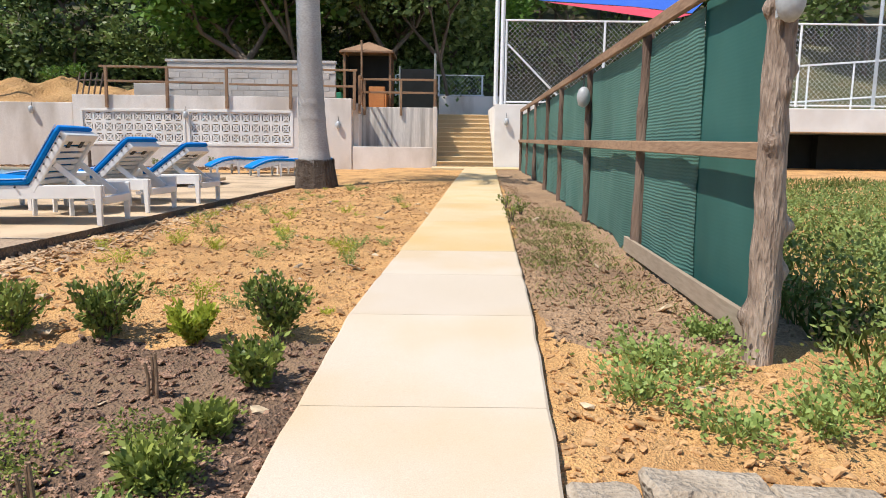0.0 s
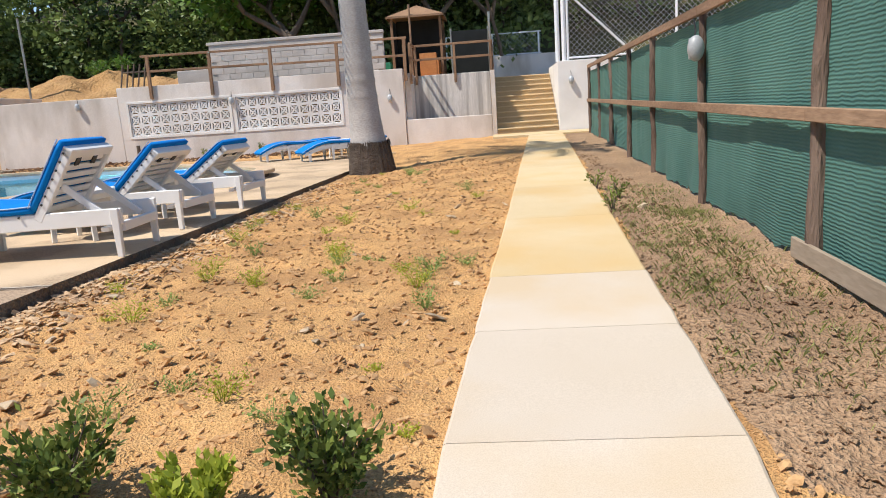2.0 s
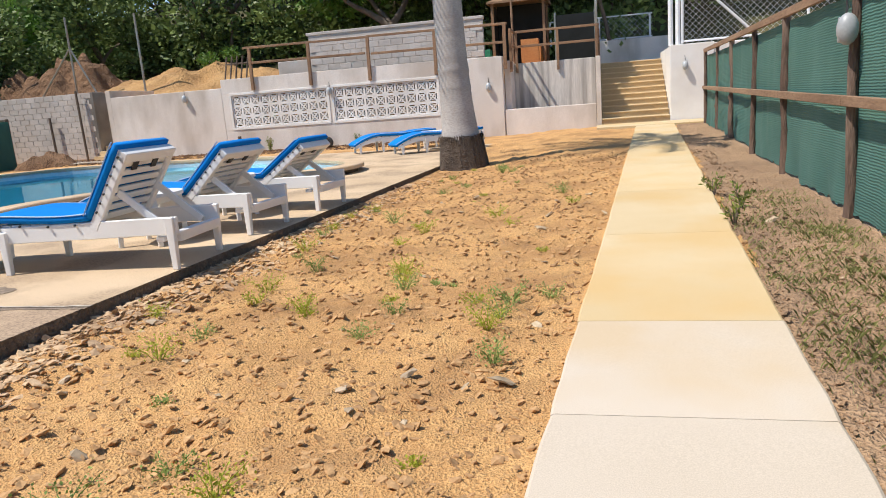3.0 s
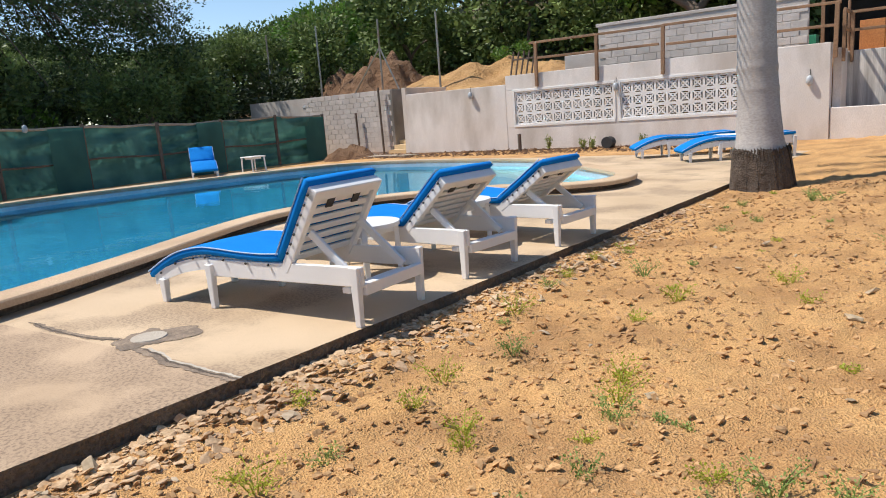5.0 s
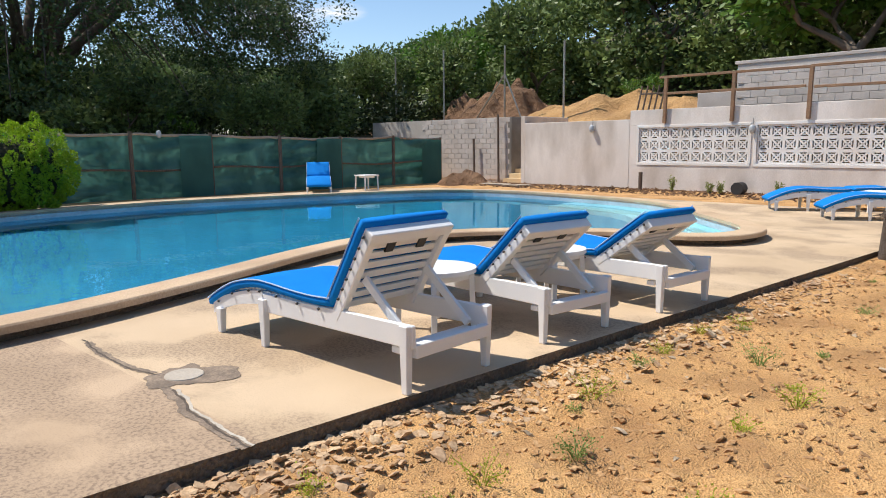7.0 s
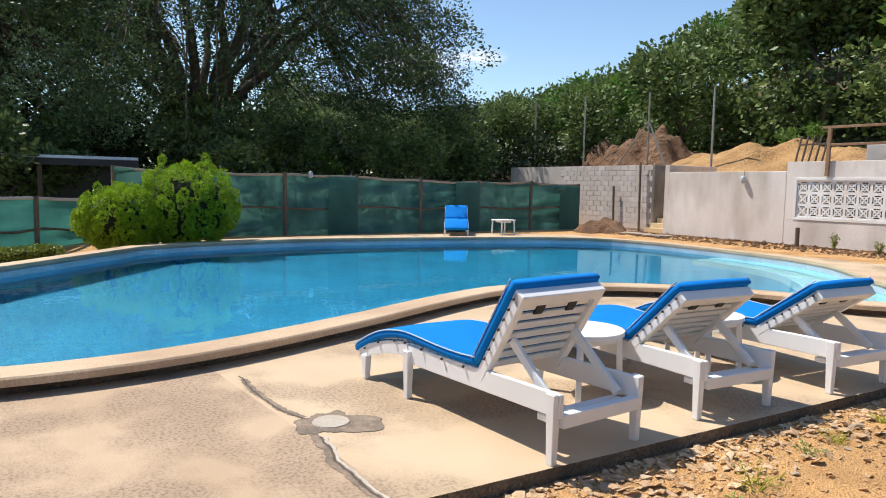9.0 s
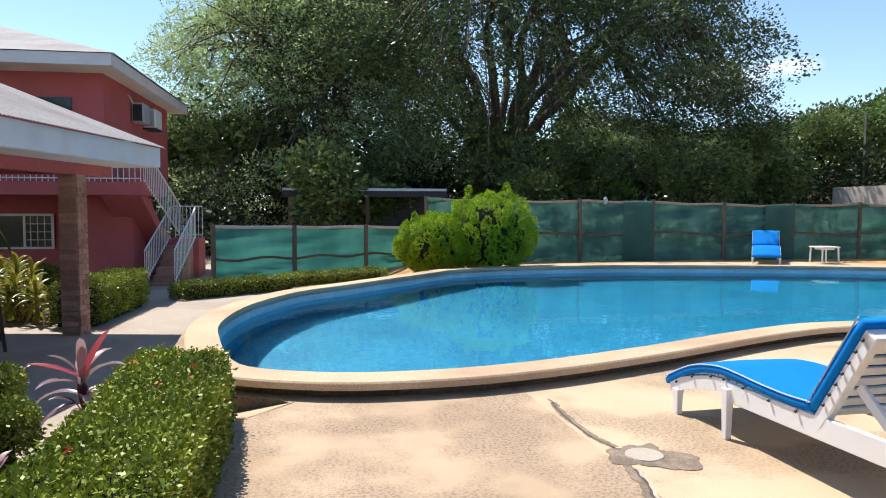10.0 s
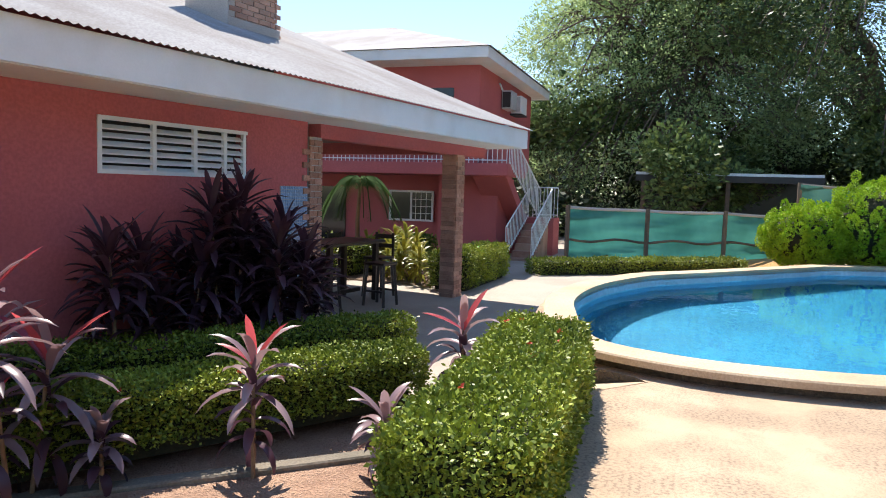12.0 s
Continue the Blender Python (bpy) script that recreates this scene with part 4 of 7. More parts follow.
for i in range(13):
    a = 2 * math.pi * i / 13 + 0.3
    bm = bmesh.new()
    ribs = []
    for j in range(13):
        t = j / 12
        r, z = 2.6 * t, 6.6 + 1.1 * t - 2.4 * t * t
        ribs.append(Vector((-0.18 + r * math.cos(a), r * math.sin(a), z)))
    tube(bm, ribs, [0.03 * (1 - 0.8 * j / 12) for j in range(13)], 4)
    for j in range(36):
        t = 0.15 + 0.85 * j / 36
        r, z = 2.6 * t, 6.6 + 1.1 * t - 2.4 * t * t
        c = Vector((-0.18 + r * math.cos(a), r * math.sin(a), z))
        for s in (1, -1):
            tip = c + Vector((-math.sin(a) * s * 0.5 + 0.2 * math.cos(a), math.cos(a) * s * 0.5 + 0.2 * math.sin(a), -0.28)) * (1.1 - 0.5 * t)
            u = Vector((math.cos(a), math.sin(a), 0)) * 0.025
            bm.faces.new([bm.verts.new(v) for v in (c - u, c + u, tip)])
    part("frond", bm, L_FOREST, palm)

# ---- loungers ----


def lounger(name, m, raised, label, recline=122):
    """A white slatted sun lounger: x runs from the head end to the foot, y across."""
    t = thing(name, m, label, "sun lounger", group="sun loungers")
    W = 0.365
    for s in (-1, 1):
        bm = bmesh.new()
        beam(bm, (-0.05, s * (W - 0.02), 0.35), (1.52, s * (W - 0.02), 0.33), 0.035, 0.14, 0.006)
        part("side_rail", bm, M_WHITE, t)
        bm = bmesh.new()
        crv = [(1.52 + 0.72 * k / 8, 0.36 - 0.17 * (k / 8) ** 1.7) for k in range(9)]
        yc = s * (W - 0.02)
        rg = [[bm.verts.new((x, yc + dy, z + dz)) for dy, dz in ((-0.0175, -0.05), (0.0175, -0.05), (0.0175, 0.05), (-0.0175, 0.05))] for x, z in crv]
        for r0, r1 in zip(rg, rg[1:]):
            for k in range(4):
                bm.faces.new((r0[k], r0[(k + 1) % 4], r1[(k + 1) % 4], r1[k]))
        bm.faces.new(rg[0])
        bm.faces.new(list(reversed(rg[-1])))
        bmesh.ops.recalc_face_normals(bm, faces=bm.faces)
        part("foot_rail", bm, M_WHITE, t, "curved foot rail")
        for x, hz, tp in ((0.0, 0.42, 0.02), (1.50, 0.36, 0.01), (2.12, 0.2, 0.0)):
            bm = box(x - 0.038, s * W - 0.028, 0.0, x + 0.038, s * W + 0.028, hz, bevel=0.006)
            for v in bm.verts:
                if v.co.z < 0.05:
                    v.co.x = x + (v.co.x - x) * 0.62
                    v.co.y = s * W + (v.co.y - s * W) * 0.8
            part("leg", bm, M_WHITE, t)
    for x in (-0.03, 0.12):
        part("cross_bar", box(x - 0.03, -W + 0.03, 0.22, x + 0.03 if x < 0 else x + 0.04, W - 0.03, 0.30 if x < 0 else 0.26, bevel=0.004), M_WHITE, t)
    for i in range(9):
        x = 0.72 + 0.09 * i
        part("seat_slat", box(x, -W + 0.02, 0.395, x + 0.07, W - 0.02, 0.415, bevel=0.003), M_WHITE, t)
    for k in range(7):
        x, z = 1.56 + 0.09 * k, 0.41 - 0.17 * (k / 8) ** 1.7
        part("seat_slat", box(x, -W + 0.02, z, x + 0.07, W - 0.02, z + 0.018, bevel=0.003), M_WHITE, t)
    hx, hz = 0.66, 0.40
    ang = radians(recline) if raised else radians(178)
    L = 0.64
    d = Vector((math.cos(ang), 0, math.sin(ang)))
    nrm = Vector((math.sin(ang), 0, -math.cos(ang)))
    B = Matrix(((d.x, 0, nrm.x, hx), (0, 1, 0, 0), (d.z, 0, nrm.z, hz), (0, 0, 0, 1)))
    for s in (-1, 1):
        part("back_stile", box(-0.05, s * (W - 0.03) - 0.03, -0.05, L, s * (W - 0.03) + 0.03, 0.03, bevel=0.006, m=B), M_WHITE, t)
    part("back_top_rail", box(L - 0.07, -W, -0.052, L + 0.012, W, 0.032, bevel=0.006, m=B), M_WHITE, t)
    for i in range(7):
        a = 0.03 + 0.08 * i
        part("back_slat", box(a, -W + 0.05, -0.02, a + 0.055, W - 0.05, 0.0, bevel=0.003, m=B), M_WHITE, t)
    if raised:
        for s in (-1, 1):
            bm = bmesh.new()
            p = B @ Vector((0.3, s * (W - 0.09), -0.05))
            beam(bm, p, (0.07, s * (W - 0.09), 0.30), 0.03, 0.06, 0.004)
            part("prop", bm, M_WHITE, t)
        for s in (-0.14, 0.14):
            part("strap", box(L - 0.16, s - 0.035, -0.03, L - 0.08, s + 0.035, -0.018, m=B), M_BLACK, t, "black fastening strap")
    # cushions
    seat = [(0.70, 0.42), (0.9, 0.41), (1.15, 0.415), (1.4, 0.43), (1.6, 0.43), (1.85, 0.385), (2.05, 0.31), (2.27, 0.20)]
    for nm, line, off in (("seat_cushion", [Vector((x, 0, z)) for x, z in catmull_xy(seat)], None), ("back_cushion", [B @ Vector((0.02 + (L + 0.02) * k / 8, 0, 0.035)) for k in range(9)], None)):
        bm = bmesh.new()
        rows = []
        for i, p in enumerate(line):
            q0, q1 = line[max(i - 1, 0)], line[min(i + 1, len(line) - 1)]
            dd = (q1 - q0).normalized()
            nn = Vector((-dd.z, 0, dd.x))
            if nm == "seat_cushion" and nn.z < 0 or nm == "back_cushion" and nn.x < 0 and raised or nm == "back_cushion" and not raised and nn.z < 0:
                nn = -nn
            row = []
            for y, h2 in ((-W - 0.012, 0.012), (-W - 0.012, 0.058), (-W + 0.04, 0.072), (0, 0.078), (W - 0.04, 0.072), (W + 0.012, 0.058), (W + 0.012, 0.012), (W - 0.01, 0.0), (-W + 0.01, 0.0)):
                row.append(bm.verts.new(p + nn * h2 * (1.0 if 0 < i < len(line) - 1 else 0.75) + Vector((0, y, 0))))
            rows.append(row)
        for r0, r1 in zip(rows, rows[1:]):
            for k in range(9):
                bm.faces.new((r0[k], r0[(k + 1) % 9], r1[(k + 1) % 9], r1[k]))
        bm.faces.new(rows[0])
        bm.faces.new(list(reversed(rows[-1])))
        bmesh.ops.recalc_face_normals(bm, faces=bm.faces)
        c = part(nm, bm, M_BLUE, t, "bright blue padded cushion", smooth=True)
        for s in (-1, 1):
            bm = bmesh.new()
            side = []
            for i, p in enumerate(line):
                q0, q1 = line[max(i - 1, 0)], line[min(i + 1, len(line) - 1)]
                dd = (q1 - q0).normalized()
                nn = Vector((-dd.z, 0, dd.x))
                if nm == "seat_cushion" and nn.z < 0 or nm == "back_cushion" and (nn.x < 0 if raised else nn.z < 0):
                    nn = -nn
                side.append(p + nn * 0.062 + Vector((0, s * (W + 0.012), 0)))
            tube(bm, side, 0.006, 5)
            pp = part("piping", bm, M_PIPING, c, "pale piping")
        if raised or nm == "seat_cushion":
            for s in (-1, 1):
                for i in range(1, 8, 1):
                    p = line[min(i * len(line) // 8, len(line) - 1)]
                    bm = bmesh.new()
                    bmesh.ops.create_icosphere(bm, subdivisions=1, radius=0.012, matrix=Matrix.Translation(p + Vector((0, s * (W + 0.012), 0)) - (nrm * 0.03 if nm == "back_cushion" else Vector((0, 0, 0.02)))))
                    part("button", bm, M_BLACK, t, "black cushion button")
    return t


def catmull_xy(pts):
    return [(p.x, p.z) for p in catmull([(x, 0, z) for x, z in pts], 3, closed=False)]


UP = "white slatted wooden sun lounger with bright blue cushion, back raised"
lounger("sun_lounger", pose(-3.765, 9.315, 0.0, 0, 0, 183.5), True, UP + " steeply")
half = lounger("sun_lounger", pose(-3.82, 10.73, 0.0, 0, 0, 176), True, UP + " halfway", 137)
lounger("sun_lounger", pose(-3.70, 12.19, 0.0, 0, 0, 176), True, UP + " low", 144)
lf = lounger("sun_lounger", pose(-3.55, 22.1, 0.0, 0, 0, 212), False, "white wooden sun lounger lying flat with bright blue cushion")
copy_thing(lf, pose(-5.05, 23.3, 0.0, 0, 0, 212))
copy_thing(half, pose(-21.05, 19.75, 0.0, 0, 0, -33))


def side_table(name, m, h, r, label, square=False):
    t = thing(name, m, label, "side table", group="side tables")
    bm = bmesh.new()
    if square:
        add_box(bm, -r, -r, h - 0.04, r, r, h, 0.01)
    else:
        bmesh.ops.create_cone(bm, cap_ends=True, segments=40, radius1=r, radius2=r, depth=0.035, matrix=Matrix.Translation((0, 0, h - 0.018)))
    part("top", bm, M_WHITE, t)
    part("apron", box(-r * 0.62, -r * 0.62, h - 0.10, r * 0.62, r * 0.62, h - 0.04), M_WHITE, t)
    for sx in (-1, 1):
        for sy in (-1, 1):
            a = r * (0.85 if square else 0.62)
            bm = bmesh.new()
            beam(bm, (sx * a * 1.06, sy * a * 1.06, 0), (sx * a, sy * a, h - 0.04), 0.045, 0.045, 0.004)
            part("leg", bm, M_WHITE, t)
    return t


side_table("side_table", pose(-4.75, 10.12, 0), 0.5, 0.33, "small round white wooden side table between sun loungers")
side_table("side_table", pose(-4.72, 11.57, 0), 0.5, 0.33, "small round white wooden side table between sun loungers")
side_table("side_table", pose(-19.45, 20.6, 0), 0.5, 0.30, "small square white side table across the pool", True)
side_table("side_table", pose(-4.75, 22.2, 0), 0.48, 0.36, "white side table beside the flat loungers", True)

# ---- green fences across the pool ----


def net_fence(a, b, zt, zb, n_posts, seed, label, z_end=None):
    f = thing("net_fence", Matrix(), label, "fence", group="shade net fences")
    a, b = Vector((*a, 0)), Vector((*b, 0))
    d = b - a
    nrm = Vector((-d.y, d.x, 0)).normalized()
    ln = d.length
    top = lambda t: zt + ((z_end if z_end is not None else zt) - zt) * t + (0.07 if seed == 1 else 0.03) * noise.noise(Vector((t * 4, seed, 0))) - (0.07 if seed == 1 else 0.02) * abs(math.sin(math.pi * t * (n_posts - 1)))
    nu, nz = int(ln / 0.22), 16
    bm = bmesh.new()
    g = []
    for i in range(nu + 1):
        t = i / nu
        col = []
        for j in range(nz + 1):
            z = zb + (top(t) - zb) * j / nz
            s = t * ln
            w = (1.0 if seed == 1 else 0.45) * 0.22 * noise.noise(Vector((s * 0.8, z * 1.0, seed))) + 0.2 * noise.noise(Vector((s * 0.5, z * 4.5 + s * 0.6, seed + 2)))
            p = a + d * t + nrm * w
            col.append(bm.verts.new((p.x, p.y, z)))
        g.append(col)
    for c0, c1 in zip(g, g[1:]):
        for j in range(nz):
            bm.faces.new((c0[j], c1[j], c1[j + 1], c0[j + 1]))
    part("net", bm, M_NETPOOL if seed == 1 else M_NETLOW, f, "sagging green shade net", smooth=True)
    for i in range(n_posts):
        t = i / (n_posts - 1)
        p = a + d * t + nrm * 0.10
        part("post", tube(bmesh.new(), [(p.x, p.y, zb - 0.3), (p.x, p.y, top(t) + 0.05)], 0.06, 7), M_DARKBARK, f)
        if i < n_posts - 1 and seed == 1 and i % 2 == 0:
            bmn = bmesh.new()
            e0, e1 = a + d * t + nrm * 0.16, a + d * (t + 0.42 / (n_posts - 1)) + nrm * 0.16
            bmn.faces.new([bmn.verts.new(v) for v in ((e0.x, e0.y, zb), (e1.x, e1.y, zb), (e1.x, e1.y, top(t) - 0.05), (e0.x, e0.y, top(t) - 0.05))])
            part("patch", bmn, M_NETDARK, f, "darker overlapping net")
    bm = bmesh.new()
    tube(bm, [tuple(a + d * (k / 20) + nrm * 0.06 + Vector((0, 0, top(k / 20)))) for k in range(21)], 0.045, 6)
    part("top_rail", bm, M_GREYBOARD if seed == 1 else M_BLOCK, f, "pale pole along the top")
    bm = bmesh.new()
    zm = (zt + zb) / 2
    tube(bm, [tuple(a + d * (k / 20) + nrm * 0.07 + Vector((0, 0, zm + 0.04 * math.sin(k * 1.3)))) for k in range(21)], 0.035, 6)
    part("mid_rail", bm, M_DARKBARK, f)
    return f


net_fence((-21.6, 25.9), (-21.9, 9.0), 1.72, -0.1, 8, 1, "tall sagging green shade net fence on dark posts", 1.92)
net_fence((-21.6, 9.0), (-18.9, 3.2), 1.05, -0.45, 4, 2, "low green shade net fence with pale top pole", 1.15)

# ---- big house blocks ----
HU, HN = Vector((-0.984, 0.176, 0)), Vector((0.176, 0.984, 0))
H = Matrix(((HU.x, HN.x, 0, -12.13), (HU.y, HN.y, 0, 2.40), (0, 0, 1, 0), (0, 0, 0, 1)))
house = thing("house", H, "red painted single storey house with white roof and open porch", "house")
OPEN0, OPEN1 = -3.69, -0.58
for a, b, z0, z1 in ((-10.5, -6.68, -0.5, 2.27), (-6.68, -4.94, -0.5, 1.58), (-6.68, -4.94, 2.07, 2.27), (-4.94, -3.94, -0.5, 2.27)):
    part("wall", box(a, -0.2, z0, b, 0, z1), M_RED, house)
part("porch_wall", box(-3.94, -5.4, -0.5, -3.72, -0.25, 2.6), M_RED, house, "red wall closing the porch")
part("beam", box(-3.69, -0.2, 2.1, 1.0, -0.001, 2.3), M_RED, house, "red painted beam over the porch opening")
part("side_beam", box(0.0 - 0.2, -6.0, 2.1, 0.0, -0.21, 2.3), M_RED, house)
bmv = mesh_from("brick", box(-0.115, -0.012, -0.034, 0.115, 0.012, 0.034, bevel=0.003), M_BRICK)


def brick_column(u0, u1, n0, n1, z0, z1):
    part("column", box(u0 + 0.012, n0, z0, u1 - 0.012, n1, z1), M_MORTAR if u0 < -3 else M_BRICK, house, "brick faced porch column")
    k = int((z1 - z0) / 0.078)
    for j in range(k):
        z = z0 + 0.04 + 0.078 * j
        for face in (0, 1):
            if face == 0:
                w = u1 - u0
                seq = [(u0 + w * 0.32, 0.62 * w), (u0 + w * 0.83, 0.32 * w)] if j % 2 else [(u0 + w * 0.17, 0.32 * w), (u0 + w * 0.68, 0.62 * w)]
                for c, ww in seq:
                    ob = new("brick", bmv)
                    ob.parent = house
                    ob.matrix_basis = Matrix.LocRotScale((c, n1 + 0.002, z), None, (ww / 0.23, 1, 1))
            else:
                ob = new("brick", bmv)
                ob.parent = house
                ob.matrix_basis = Matrix.LocRotScale((u0 - 0.0 if u0 > -3 else u1, (n0 + n1) / 2, z), Euler((0, 0, radians(90))), ((n1 - n0) / 0.23 * (0.98 if j % 2 else 0.9), 1, 1))


brick_column(-3.93, -3.69, -0.24, 0.02, -0.35, 2.1)
for j in range(15):
    ob = new("brick", bmv)
    ob.parent = house
    ob.matrix_basis = Matrix.LocRotScale((-3.965, 0.012, -0.27 + 0.156 * j), None, (0.62, 1.3, 1.0))
brick_column(-0.10, 0.18, -0.28, 0.0, -0.35, 2.1)
# louvred vent
vent = new("vent", mesh_from("vent", box(-6.68, -0.18, 1.58, -4.94, -0.16, 2.07), M_BLACK))
vent.parent = house
tagged(vent, "white louvred ventilation window")
for u in (-6.68, -6.12, -5.64, -5.25, -4.98):
    part("frame_bar", box(u - 0.02, -0.03, 1.58, u + 0.02, 0.012, 2.07), M_WHITE, vent)
for z in (1.58, 2.045):
    part("frame_bar", box(-6.7, -0.03, z - 0.012, -4.94, 0.014, z + 0.025), M_WHITE, vent)
for i in range(6):
    z = 1.63 + 0.072 * i
    bm = bmesh.new()
    add_box(bm, -6.66, -0.05, z, -5.0, 0.004, z + 0.012)
    for v in bm.verts:
        if v.co.y > -0.02:
            v.co.z -= 0.04
    part("slat", bm, M_WHITE, vent)
# mosaic strip
part("mosaic_panel", box(-4.42, 0.001, -0.5, -3.95, 0.014, 1.5), M_MORTAR, house, "blue mosaic tile strip beside the porch")
tile = mesh_from("tile", box(-0.0165, 0.0, -0.0165, 0.0165, 0.004, 0.0165), M_TILEBLUE)
for i in range(12):
    for j in range(25):
        ob = new("tile", tile)
        ob.parent = house
        ob.location = (-4.40 + 0.039 * i, 0.014, 1.48 - 0.039 * j)
        ob.scale = (1.05, 1, 1.05)
bm = bmesh.new()
for i in range(12):
    for j in range(25, 46):
        add_box(bm, -4.417 + 0.039 * i, 0.014, 1.463 - 0.039 * j, -4.383 + 0.039 * i, 0.018, 1.497 - 0.039 * j)
tagged(part("tiles", bm, M_TILEBLUE, house), kind="stuff")
# eave and roof
SL = 0.39
part("fascia", box(-11, 0.68, 2.28, 1.24, 0.71, 2.6, bevel=0.004), M_FASCIA, house, "deep white painted fascia board")
part("fascia_side", box(1.21, -6.5, 2.28, 1.24, 0.679, 2.6), M_FASCIA, house)
part("soffit", box(-11, -0.2, 2.272, 1.2, 0.679, 2.284), M_FASCIA, house, "white soffit")
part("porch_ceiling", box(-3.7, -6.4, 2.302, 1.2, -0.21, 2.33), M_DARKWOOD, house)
bm = bmesh.new()
n = 640
prev = None
for i in range(n + 1):
    u = -11 + 12.3 * i / n
    w = 0.009 * math.sin(i * math.pi / 2)
    row = [bm.verts.new((u, 0.78 - k * 1.0, 2.61 + w + SL * k * 1.0)) for k in range(0, 8)]
    if prev:
        for a in range(7):
            bm.faces.new((prev[a], row[a], row[a + 1], prev[a + 1]))
    prev = row
part("roof", bm, M_ROOF, house, "white corrugated sheet roof")
part("gable", box(-11, -6.3, 2.3, 1.2, -6.2, 5.2), M_RED, house)
part("house_back", box(-10.5, -6.2, -0.5, -10.3, -0.2, 2.3), M_RED, house)
chim = new("chimney", mesh_from("chimney", box(-3.0, -3.2, 2.9, -2.04, -2.3, 6.2), M_MORTAR))
chim.parent = house
for j in range(22):
    z = 3.75 + 0.078 * j
    for i in range(4):
        c = -2.87 + 0.245 * i + (0.11 if j % 2 else 0)
        ob = new("brick", bmv)
        ob.parent = chim
        ob.location = (c, -2.295, z)
        ob = new("brick", bmv)
        ob.parent = chim
        ob.matrix_basis = Matrix.LocRotScale((-2.035, -3.1 + 0.245 * i, z), Euler((0, 0, radians(90))), None)
part("flashing", box(-3.06, -3.26, 3.5, -1.98, -2.24, 3.92), M_MORTAR, chim, "cement flashing at the chimney foot")

# porch furniture


def porch(u, n, z=-0.33, rz=0):
    return H @ pose(u, n, z, 0, 0, rz)


bt = thing("bar_table", porch(-1.7, -1.25), "dark stained wooden bar table on the porch", "table")
part("tabletop", box(-0.75, -0.42, 0.94, 0.75, 0.42, 0.99, bevel=0.008), M_DARKWOOD, bt)
for sx in (-1, 1):
    for sy in (-1, 1):
        part("leg", box(sx * 0.6 - 0.04, sy * 0.32 - 0.04, 0, sx * 0.6 + 0.04, sy * 0.32 + 0.04, 0.94, bevel=0.004), M_DARKWOOD, bt)
part("stretcher", box(-0.6, -0.03, 0.12, 0.6, 0.03, 0.18), M_DARKWOOD, bt)


def stool(m, back):
    s = thing("bar_stool", m, "dark wooden bar stool with slatted back" if back else "dark wooden backless bar stool", "stool", group="bar stools")
    part("seat", box(-0.19, -0.19, 0.64, 0.19, 0.19, 0.68, bevel=0.008), M_DARKWOOD, s)
    for sx in (-1, 1):
        for sy in (-1, 1):
            bm = bmesh.new()
            beam(bm, (sx * 0.19, sy * 0.19, 0), (sx * 0.15, sy * 0.15, 0.64), 0.04, 0.04)
            part("leg", bm, M_DARKWOOD, s)
        part("foot_bar", box(sx * 0.17 - 0.015, -0.17, 0.22, sx * 0.17 + 0.015, 0.17, 0.25), M_DARKWOOD, s)
    if back:
        for sx in (-1, 1):
            part("back_post", box(sx * 0.17 - 0.018, 0.16, 0.68, sx * 0.17 + 0.018, 0.19, 1.08), M_DARKWOOD, s)
        for z in (0.82, 0.98):
            part("back_slat", box(-0.17, 0.165, z, 0.17, 0.185, z + 0.07), M_DARKWOOD, s)
    return s


stool(porch(-2.75, -0.7), False)
stool(porch(-1.5, -0.55), False)
stool(porch(-1.1, -1.95, rz=0), True)
stool(porch(-0.75, -1.1, rz=-90), True)

# ---- two storey house ----
house2 = thing("house", Matrix(), "red two storey house with white hipped roof and balcony", "house")
part("upper_wall", box(-25.6, -16, 2.2, -19.0, 0.72, 4.85), M_RED, house2)
part("lower_wall", box(-25.6, -16, -0.6, -20.6, 0.2, 1.92), M_RED, house2)
part("balcony_slab", box(-20.6, -16, 1.9, -18.35, 1.72, 2.22, bevel=0.01), M_RED, house2, "red painted balcony edge")
bm = bmesh.new()
for x0, x1, y0, y1, z0, z1 in ((-26.4, -17.95, -17, 1.22, 4.85, 5.12),):
    add_box(bm, x0, y0, z0, x1, y1, z1)
part("eave_box", bm, M_FASCIA, house2, "white boxed eaves")
bm = bmesh.new()
a = [bm.verts.new(v) for v in ((-17.9, 1.28, 5.13), (-26.5, 1.28, 5.13), (-26.5, -17, 5.13), (-17.9, -17, 5.13), (-22.2, -3.2, 6.7), (-22.2, -13, 6.7))]
for f in ((0, 1, 4), (1, 2, 5, 4), (2, 3, 5), (3, 0, 4, 5)):
    bm.faces.new([a[i] for i in f])
part("roof", bm, M_ROOF, house2, "white sheet hip roof")
